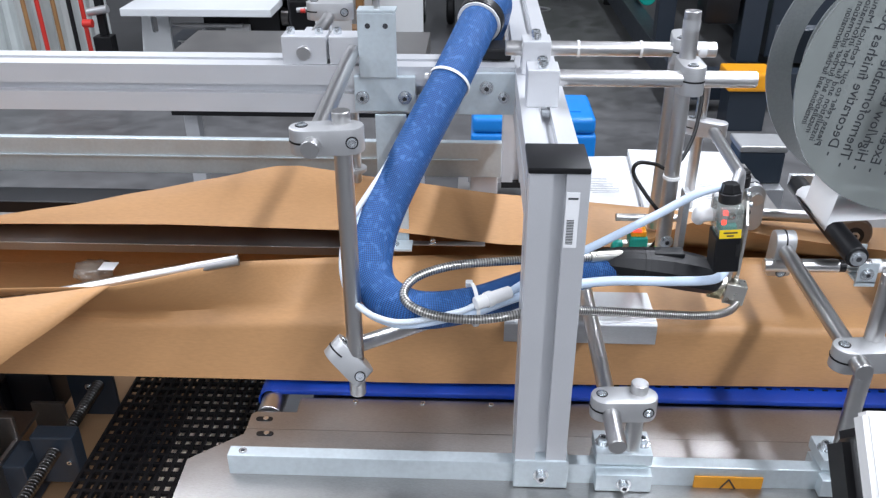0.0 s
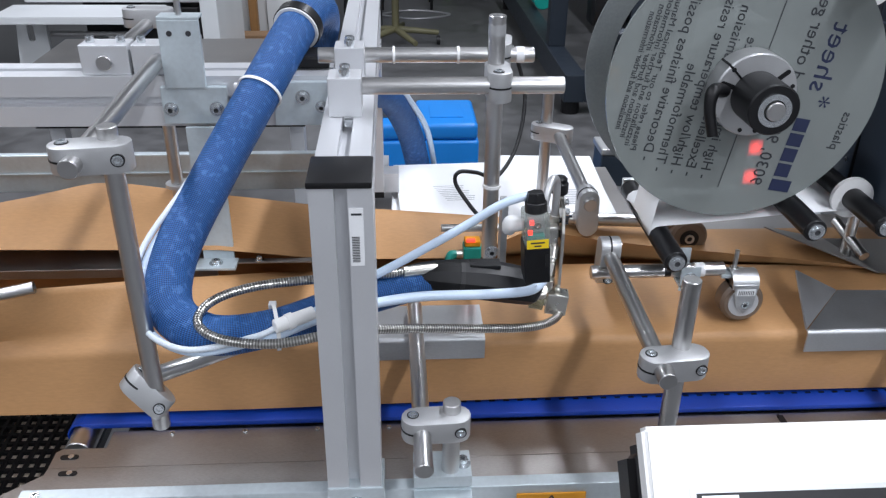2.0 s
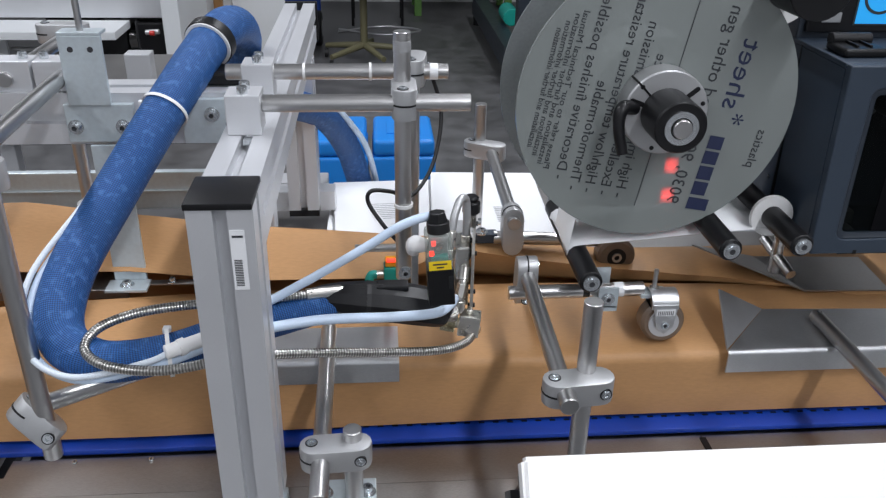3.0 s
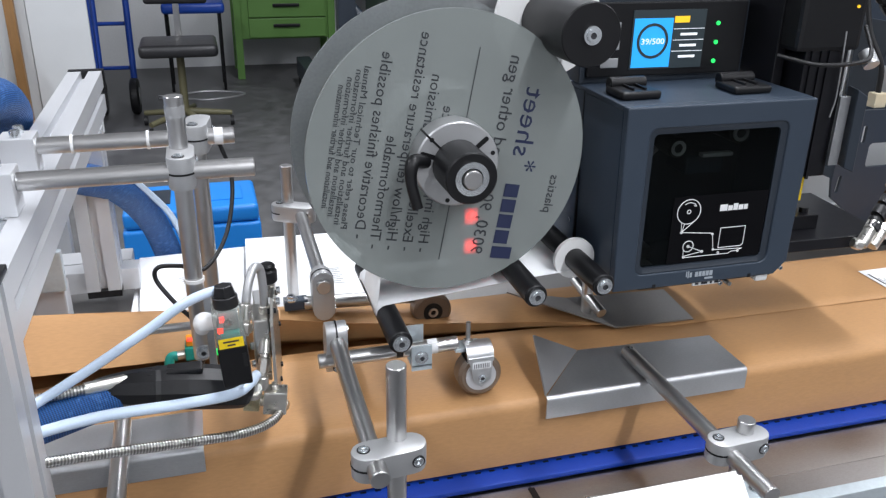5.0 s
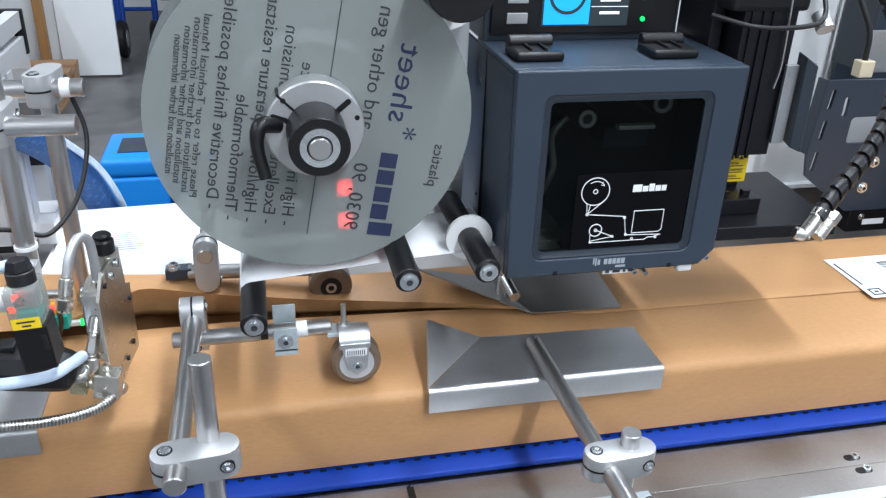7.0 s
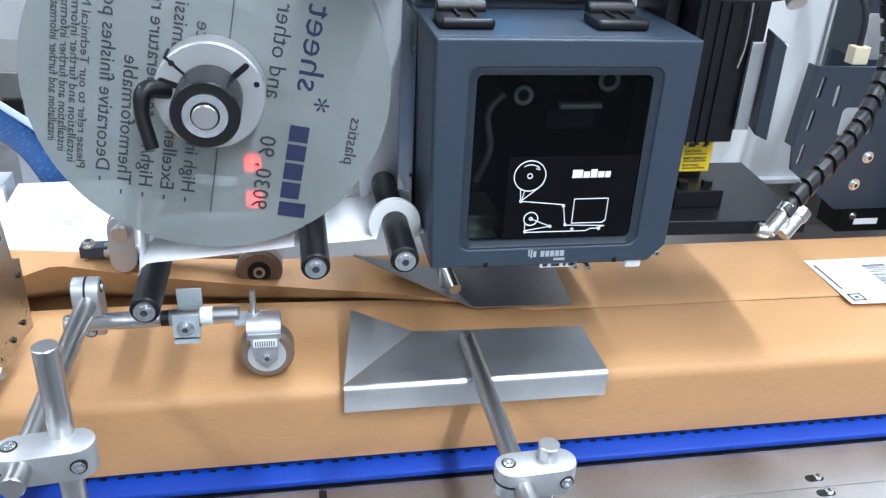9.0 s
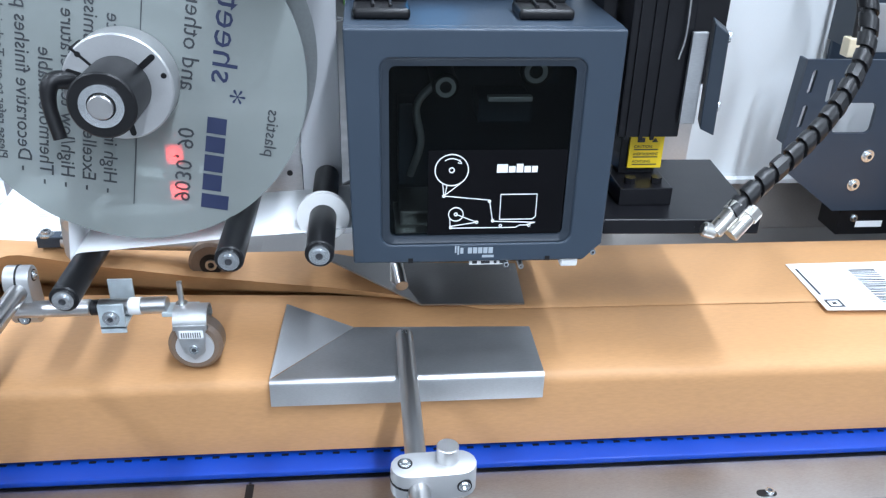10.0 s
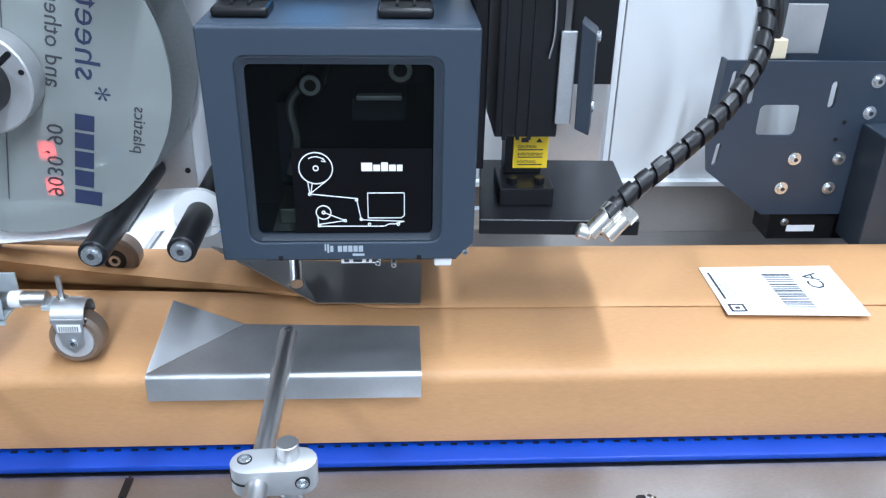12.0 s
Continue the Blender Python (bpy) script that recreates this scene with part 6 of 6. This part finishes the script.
wc = thing("white_cabinet", "white painted sheet steel cabinet behind the labeller", "cabinet", (1.4, 1.6, 0.0))
part("body", box(0.955, 1.255, 1.44, 2.0, 0.55, 2.0, 0.002), WHITE_PAINT, wc)
part("body", box(1.258, 1.85, 1.40, 2.0, 0.55, 2.0, 0.002), WHITE_PAINT, wc)
part("edge_fold", box(1.247, 1.256, 1.40, 1.44, 0.55, 2.0, 0.001), WHITE_PAINT, wc)
part("sill", box(1.0, 1.75, 1.385, 1.40, 0.884, 0.892, 0.001), WHITE_PAINT, wc)
part("kick_plate", box(1.0, 1.85, 1.393, 1.3985, 0.80, 0.8835, 0.001), STEEL_PLATE, wc)
part("base", box(0.96, 1.85, 1.42, 2.0, 0.0, 0.549), SLATE_DARK, wc)
part("deck", box(0.60, 2.4, 1.225, 1.40, 0.795, 0.80, 0.001), STEEL_PLATE, wc)
part("guide_strip", box(1.0, 1.17, 1.21, 1.222, 0.895, 0.925, 0.001), ZINC, wc)
part("perforated_plate", box(1.095, 1.19, 1.20, 1.206, 0.99, 1.5, 0.001), STEEL_SHOE, wc)
bolt(wc, (1.16, 1.20, 1.065), (0, -1, 0), 0.004, 0.003, False)

# ---- operator panel ----
hmi = thing("operator_panel", "white operator panel with dark touch screen", "control panel", (0.5, 0.45, 0.95))
HT, HB = Vector((0, 0.553, 1.028)), Vector((0, 0.40, 0.880))
vd = (HT - HB).normalized()
nd = Vector((1, 0, 0)).cross(vd)


def on_face(x, s, n=0.0):
    """A place on the sloping face, s metres below its top edge."""
    return Vector((x, 0, 0)) + HT - vd * s + nd * n


b = bmesh.new()
bmesh.ops.create_cube(b, size=1)
for v in b.verts:
    p = on_face(0.506 + v.co.x * 0.342, 0.106 - v.co.y * 0.213, -0.012 + v.co.z * 0.024)
    v.co = p
bmesh.ops.bevel(b, geom=b.edges[:], offset=0.004, segments=3, affect="EDGES")
part("front_shell", b, WHITE, hmi, smooth=True)
b = bmesh.new()
bmesh.ops.create_cube(b, size=1)
for v in b.verts:
    v.co = on_face(0.506 + v.co.x * 0.352, 0.110 - v.co.y * 0.20, -0.052 + v.co.z * 0.055)
bmesh.ops.bevel(b, geom=b.edges[:], offset=0.012, segments=3, affect="EDGES")
part("rear_shell", b, BLACK, hmi, smooth=True)
for nm, x0, x1, s0, s1, n, m in (("bezel", 0.367, 0.645, 0.048, 0.20, 0.0006, CAST), ("glass", 0.372, 0.64, 0.052, 0.197, 0.0012, BLACK)):
    part(nm, plate([on_face(x0, s1, n), on_face(x1, s1, n), on_face(x1, s0, n), on_face(x0, s0, n)], 0.0005), m, hmi)
part("screen", plate([on_face(0.376, 0.19, 0.0016), on_face(0.405, 0.19, 0.0016), on_face(0.405, 0.054, 0.0016), on_face(0.376, 0.054, 0.0016)], 0.0003), SCREEN_WHITE, hmi)
part("badge", plate([on_face(0.428, 0.074, 0.0018), on_face(0.474, 0.074, 0.0018), on_face(0.474, 0.062, 0.0018), on_face(0.428, 0.062, 0.0018)], 0.0003), TEAL, hmi)
part("badge_bar", plate([on_face(0.432, 0.0705, 0.0021), on_face(0.470, 0.0705, 0.0021), on_face(0.470, 0.0655, 0.0021), on_face(0.432, 0.0655, 0.0021)], 0.0002), WHITE_INK, hmi)
part("support_arm", box(0.46, 0.52, 0.36, 0.42, 0.0, 0.90, 0.004), ALU, hmi)

# ---- rear deck, beams, paper table ----
rt = thing("rear_beam_frame", "zinc and aluminium rear machine frame", "machine frame", (-0.5, 1.4, 0.0))
part("zinc_beam", box(-3.2, 0.06, 1.35, 1.364, 0.885, 0.950, 0.002), ZINC, rt)
part("zinc_lip", box(-3.2, 0.02, 1.346, 1.3495, 0.917, 0.919), ZINC, rt)
part("inner_beam", box(-3.2, 0.0, 1.25, 1.31, 0.80, 0.872, 0.002), BLACK_ALU, rt)
part("tray", box(-3.2, 0.0, 1.225, 1.345, 0.782, 0.79, 0.001), STEEL_PLATE, rt)
part("cross_rail", box(0.0, 0.15, 1.52, 1.56, 0.80, 0.84, 0.002), ALU, rt)
part("lower_rail", box(-0.02, 0.13, 1.625, 1.68, 0.775, 0.815, 0.002), ALU, rt)
part("deck", box(-0.02, 0.599, 1.225, 1.70, 0.770, 0.775, 0.001), STEEL_PLATE, rt)
for lx in (-2.4, 0.005):
    part("leg", box(lx, lx + 0.05, 1.3645, 1.405, 0.0, 0.885, 0.003), ALU, rt)
part("leg", box(0.52, 0.57, 1.62, 1.67, 0.0, 0.77, 0.003), ALU, rt)
pt = thing("paper_stack", "stack of white printed sheets on the rear deck", "paper", (0.36, 1.45, 0.80))
for k, (x0, x1, y0, y1, rz) in enumerate(((0.135, 0.56, 1.24, 1.69, -1), (0.15, 0.37, 1.28, 1.67, 3), (0.33, 0.545, 1.26, 1.68, -3))):
    cx, cy = (x0 + x1) / 2, (y0 + y1) / 2
    part("sheet", box(x0 - cx, x1 - cx, y0 - cy, y1 - cy, 0.7752 + k * 0.012, 0.7865 + k * 0.012, 0.0, m=pose(cx, cy, 0, 0, 0, rz)), PAPER_WHITE, pt)
for k in range(9):
    bar((0.215 + 0.003 * k, 1.52 - 0.008 * k, 0.8115), (1, 0.07, 0), (-0.07, 1, 0), 0.06 - 0.004 * (k % 3), 0.0014, PALE_INK, pt, "print_bar")
    bar((0.45, 1.50 - 0.008 * k, 0.8115), (1, -0.05, 0), (0.05, 1, 0), 0.05 - 0.005 * (k % 2), 0.0014, PALE_INK, pt, "print_bar")

# ---- hall furniture behind ----
for bx0, bx1, by in ((0.0, 0.20, 2.70), (0.215, 0.43, 2.70)):
    bb = thing("blue_box", "bright blue plastic machine housing on the floor", "box", ((bx0 + bx1) / 2, by, 0.0), "blue housings")
    part("body", box(bx0, bx1, by, by + 0.28, 0.0, 0.46, 0.012, seg=3), BLUE_BOX, bb, smooth=True)
    part("lid", box(bx0 + 0.004, bx1 - 0.004, by + 0.004, by + 0.276, 0.461, 0.52, 0.018, seg=3), BLUE_BOX, bb, smooth=True)
    part("panel", box(bx0 + 0.05, bx1 - 0.05, by + 0.07, by + 0.21, 0.520, 0.523, 0.001), SLATE_DARK if bx0 < 0.1 else BLUE_BOX, bb)

gcab = thing("drawer_cabinet", "green steel workbench with drawer fronts", "workbench", (0.95, 7.5, 0.0))
part("carcass", box(0.62, 1.36, 7.36, 7.9, 0.33, 1.0, 0.004), GREEN, gcab)
for k in range(4):
    d = part("drawer", box(0.70, 1.34, 7.335, 7.359, 0.345 + k * 0.165, 0.500 + k * 0.165, 0.005), GREEN, gcab)
    part("handle", box(0.90, 1.12, 7.315, 7.335, 0.43 + k * 0.165, 0.455 + k * 0.165, 0.006), BLACK, d)
for lx in (0.58, 1.36):
    part("leg", box(lx, lx + 0.06, 7.34, 7.40, 0.0, 1.0, 0.004), GREEN, gcab)
    part("leg", box(lx, lx + 0.06, 7.84, 7.90, 0.0, 1.0, 0.004), GREEN, gcab)
part("benchtop", box(0.5, 2.2, 7.28, 7.95, 1.0, 1.05, 0.004), WOOD, gcab)


def office_chair(x, y, blue=False):
    ch = thing("work_chair", "black leatherette swivel work chair on olive base", "chair", (x, y, 0.0))
    part("seat", box(x - 0.24, x + 0.24, y - 0.22, y + 0.22, 0.50, 0.58, 0.035, seg=3), LEATHER, ch, smooth=True)
    part("backrest", box(x - 0.20, x + 0.20, y + 0.20, y + 0.26, 0.78, 1.08, 0.025, seg=3), LEATHER, ch, smooth=True)
    part("back_bar", box(x - 0.02, x + 0.02, y + 0.21, y + 0.235, 0.52, 0.90, 0.004), STEEL, ch)
    part("column", cyl((x, y, 0.10), (x, y, 0.50), 0.025, 16), OLIVE, ch, smooth=True)
    for k in range(5):
        a = radians(72 * k + 8)
        ex, ey = x + 0.30 * math.cos(a), y + 0.30 * math.sin(a)
        lg = part("base_leg", cyl((x, y, 0.12), (ex, ey, 0.085), 0.024, 10, r2=0.018), OLIVE, ch, smooth=True)
        part("caster", cyl((ex - 0.012, ey, 0.032), (ex + 0.012, ey, 0.032), 0.032, 16), RUBBER, lg, smooth=True)
    return ch


office_chair(0.16, 5.78)
bs = thing("blue_chair", "chair with a blue seat by the wall", "chair", (0.25, 7.1, 0.0))
part("seat", box(0.03, 0.50, 6.9, 7.3, 0.60, 0.68, 0.03, seg=3), TROLLEY, bs, smooth=True)
for lx in (0.06, 0.46):
    for ly in (6.95, 7.26):
        part("leg", cyl((lx, ly, 0), (lx, ly, 0.62), 0.012, 10), BLACK, bs)
tr = thing("sack_truck", "blue steel sack truck with black tyres", "trolley", (-0.3, 6.3, 0.0))
for tx in (-0.40, -0.18):
    part("upright", cyl((tx, 6.35, 0.12), (tx, 6.55, 1.4), 0.022, 12), TROLLEY, tr, smooth=True)
    w = part("wheel", cyl((tx - 0.03, 6.28, 0.125), (tx + 0.03, 6.28, 0.125), 0.125, 28, bev=0.012), RUBBER, tr, smooth=True)
    part("rim", cyl((tx - 0.033, 6.28, 0.125), (tx + 0.033, 6.28, 0.125), 0.06, 20), CAST, w, smooth=True)
for tz in (0.3, 0.6, 0.9):
    part("rung", cyl((-0.40, 6.38 + tz * 0.15, tz), (-0.18, 6.38 + tz * 0.15, tz), 0.014, 10), TROLLEY, tr)
part("side_panel", box(-0.46, -0.40, 6.3, 6.42, 0.2, 1.3, 0.01), TROLLEY, tr)
part("red_crate", box(-0.43, -0.15, 6.6, 6.8, 0.95, 1.3, 0.01), RED, tr)
wp = thing("white_screen", "white sheet partition panels standing on the floor", "partition", (-0.95, 6.0, 0.0))
for k in range(3):
    part("panel", box(-1.38 + k * 0.345, -1.04 + k * 0.345, 5.7 + 0.02 * (k % 2), 5.73 + 0.02 * (k % 2), 0.02, 2.0, 0.004), WHITE_PAINT, wp)
part("wood_edge", box(-0.80, -0.745, 5.64, 5.69, 0.0, 2.0, 0.003), WOOD, wp)

dm = thing("dark_machine", "dark slate machine on a low base frame", "machine", (2.0, 5.6, 0.0))
part("base_bar", box(1.05, 1.16, 4.3, 7.1, 0.07, 0.22, 0.006), SLATE_DARK, dm)
part("base_bar", box(1.16, 2.9, 4.3, 4.41, 0.07, 0.22, 0.006), SLATE_DARK, dm)
part("upright", box(1.06, 1.16, 4.9, 5.0, 0.22, 1.5, 0.006), SLATE_DARK, dm)
part("upright", box(1.42, 1.54, 4.5, 4.62, 0.22, 1.5, 0.006), SLATE_DARK, dm)
part("body", box(1.6, 3.4, 4.6, 6.9, 0.22, 1.7, 0.01), SLATE_DARK, dm)
part("brace", cyl((1.12, 5.0, 0.9), (1.5, 4.55, 0.45), 0.03, 12), SLATE_DARK, dm, smooth=True)
part("teal_motor", cyl((1.19, 5.9, 0.28), (1.19, 6.15, 0.28), 0.06, 18, bev=0.006), TEAL, dm, smooth=True)
part("shaft", cyl((1.25, 4.6, 0.55), (1.62, 4.75, 0.60), 0.025, 14), STEEL, dm, smooth=True)
part("gear_housing", box(1.22, 1.40, 4.5, 4.7, 0.42, 0.62, 0.02), BLACK, dm, smooth=True)
for fx, fy in ((1.10, 4.36), (1.10, 7.0), (2.8, 4.36)):
    part("foot", cyl((fx, fy, 0.0), (fx, fy, 0.07), 0.05, 16), BLACK, dm)
ab = thing("amber_crate", "amber plastic crate on a dark stand", "crate", (1.36, 4.2, 0.0))
part("tub", box(1.25, 1.48, 4.0, 4.2, 0.21, 0.30, 0.012), AMBER, ab)
part("stand", box(1.27, 1.46, 4.02, 4.18, 0.0, 0.21, 0.006), SLATE_DARK, ab)
gb2 = thing("grey_box", "grey junction box on the rear deck", "box", (0.65, 1.78, 0.6))
part("case", box(0.60, 0.70, 1.74, 1.82, 0.71, 0.785, 0.006), SLATE, gb2)
part("lid", box(0.597, 0.703, 1.737, 1.823, 0.7855, 0.80, 0.004), CAST, gb2)
part("bracket", box(0.60, 0.70, 1.71, 1.83, 0.0, 0.7095, 0.002), ALU, gb2)
# machines beyond the cross beam
gm = thing("grey_machine", "pale grey machine with a wide tray and open bay", "machine", (-1.4, 4.7, 0.0))
part("side_cheek", framed([(-1.90, 0.0), (-1.70, 0.0), (-1.70, 0.50), (-1.84, 0.50)], rrect(-1.80, -1.765, 0.33, 0.42, 0.015), 4.60, 4.62), WHITE_PAINT, gm)
part("tray", box(-1.86, -1.06, 4.35, 4.64, 0.475, 0.515, 0.004), WHITE_PAINT, gm)
part("hood", box(-1.80, -0.88, 4.64, 5.3, 0.525, 0.80, 0.01), ALU, gm)
part("shelf", box(-1.70, -0.87, 4.60, 5.2, 0.19, 0.215, 0.004), WHITE_PAINT, gm)
part("dark_bay", box(-1.70, -0.87, 5.2, 5.23, 0.215, 0.48), BLACK, gm)
part("dark_unit", box(-1.28, -1.10, 4.70, 4.95, 0.22, 0.46, 0.008), BLACK, gm)
part("white_cylinder", cyl((-1.40, 4.68, 0.33), (-1.27, 4.68, 0.33), 0.03, 16), WHITE, gm, smooth=True)
part("side_cheek", box(-0.87, -0.78, 4.55, 5.3, 0.146, 0.80, 0.006), WHITE_PAINT, gm)
part("motor", box(-1.04, -0.90, 4.66, 4.92, 0.22, 0.50, 0.012), BLACK, gm)
part("motor_flange", cyl((-1.04, 4.70, 0.40), (-1.08, 4.70, 0.40), 0.05, 18), DARK_STEEL, gm, smooth=True)
part("fitting", cyl((-0.98, 4.62, 0.455), (-0.91, 4.62, 0.46), 0.014, 14), CAST, gm, smooth=True)
part("red_fitting", cyl((-0.955, 4.60, 0.456), (-0.930, 4.60, 0.456), 0.013, 14), RED, gm, smooth=True)
part("wire", sweep([(-1.02, 4.6, 0.52), (-1.01, 4.58, 0.38), (-0.98, 4.57, 0.27), (-0.97, 4.57, 0.21)], 0.006, 8), RUBBER, gm)
for k in range(7):
    part("wire", cyl((-1.64 + k * 0.06, 4.59, 0.225), (-1.64 + k * 0.06, 4.59, 0.285), 0.004, 6), STEEL, gm)
for z in (0.23, 0.285):
    part("wire", cyl((-1.66, 4.59, z), (-1.26, 4.59, z), 0.004, 6), STEEL, gm)
part("cross_tube", cyl((-1.70, 4.65, 0.36), (-1.30, 4.65, 0.36), 0.012, 10), STEEL, gm)
part("base", box(-1.88, -1.16, 4.7, 5.3, 0.0, 0.18, 0.006), SLATE_DARK, gm)
# wooden pallet under the machine's end
pal = thing("pallet", "worn wooden pallet lying on the concrete floor", "pallet", (-0.86, 5.15, 0.0))
for k in range(6):
    y0 = 4.54 + k * 0.19
    part("deck_board", box(-1.14, -0.585, y0, y0 + 0.12 + 0.015 * (k % 2), 0.122, 0.1445, 0.003), PALLET_WOOD, pal)
for x0 in (-1.14, -0.91, -0.685):
    part("stringer_board", box(x0, x0 + 0.10, 4.54, 5.62, 0.099, 0.1215, 0.002), PALLET_WOOD, pal)
    part("skid", box(x0, x0 + 0.10, 4.54, 5.62, 0.0, 0.021, 0.002), PALLET_WOOD, pal)
    for y0 in (4.54, 5.01, 5.48):
        part("block", box(x0 + 0.002, x0 + 0.098, y0 + 0.002, y0 + 0.138, 0.0215, 0.0985, 0.003), PALLET_WOOD, pal)
rm = thing("rear_conveyor", "pale steel conveyor unit with rails behind the gantry", "conveyor", (-0.62, 3.0, 0.0))
part("bed", box(-1.05, -0.16, 2.75, 3.15, 0.62, 0.70, 0.004), STEEL_PLATE, rm)
part("dark_panel", box(-1.05, -0.16, 2.745, 2.75, 0.50, 0.615), BLACK, rm)
part("bracket", box(-0.56, -0.48, 2.74, 2.80, 0.70, 0.80, 0.004), ALU, rm)
for lx in (-1.03, -0.22):
    part("leg", box(lx, lx + 0.05, 2.8, 2.85, 0.0, 0.62, 0.003), ALU, rm)
pc = thing("strip_curtain", "milky plastic sheet curtain with coloured straps", "curtain", (-2.6, 4.7, 0.0))
bm = bmesh.new()
pv = None
for i in range(70):
    x = -4.2 + i * 0.031
    y = 4.7 + 0.03 * math.sin(i * 0.7) + 0.02 * math.sin(i * 1.9)
    row = [bm.verts.new((x, y, 0.0)), bm.verts.new((x, y + 0.02, 2.0))]
    if pv:
        bm.faces.new((pv[0], row[0], row[1], pv[1]))
    pv = row
part("sheet", bm, CURTAIN, pc, smooth=True)
for x, m in ((-2.53, WOOD), (-2.45, RED), (-2.36, WOOD), (-2.27, BLACK), (-2.20, RED)):
    part("strap", cyl((x + 0.02, 4.62, 0.0), (x, 4.62, 1.6), 0.013, 8), m, pc)
gd = thing("pneumatic_arm", "small black pneumatic arm with regulator", "arm", (-2.04, 4.5, 0.0))
part("stem", box(-2.05, -2.01, 4.48, 4.52, 0.0, 0.9, 0.004), BLACK, gd)
part("block", box(-2.08, -1.98, 4.45, 4.53, 0.22, 0.34, 0.008), BLACK, gd)
part("regulator", cyl((-2.08, 4.46, 0.47), (-1.97, 4.46, 0.49), 0.022, 16), CAST, gd, smooth=True)
part("red_cap", cyl((-2.10, 4.42, 0.42), (-2.05, 4.42, 0.42), 0.022, 14), RED, gd, smooth=True)
# cables on the floor
for k, keys in enumerate(([(-1.5, 2.2, 0.006), (-1.2, 2.1, 0.006), (-0.9, 2.25, 0.006), (-0.6, 2.3, 0.006)], [(-0.05, 6.7, 0.006), (0.3, 6.9, 0.006), (0.6, 6.75, 0.006), (0.3, 6.6, 0.006), (-0.05, 6.8, 0.006)], [(0.45, 3.2, 0.006), (0.8, 3.6, 0.006), (1.1, 3.4, 0.006), (1.3, 3.5, 0.006)])):
    tagged(part("floor_cable", sweep(keys, 0.008, 8), RUBBER if k != 1 else CAST, smooth=True), "loose cable lying on the concrete floor", "cable")
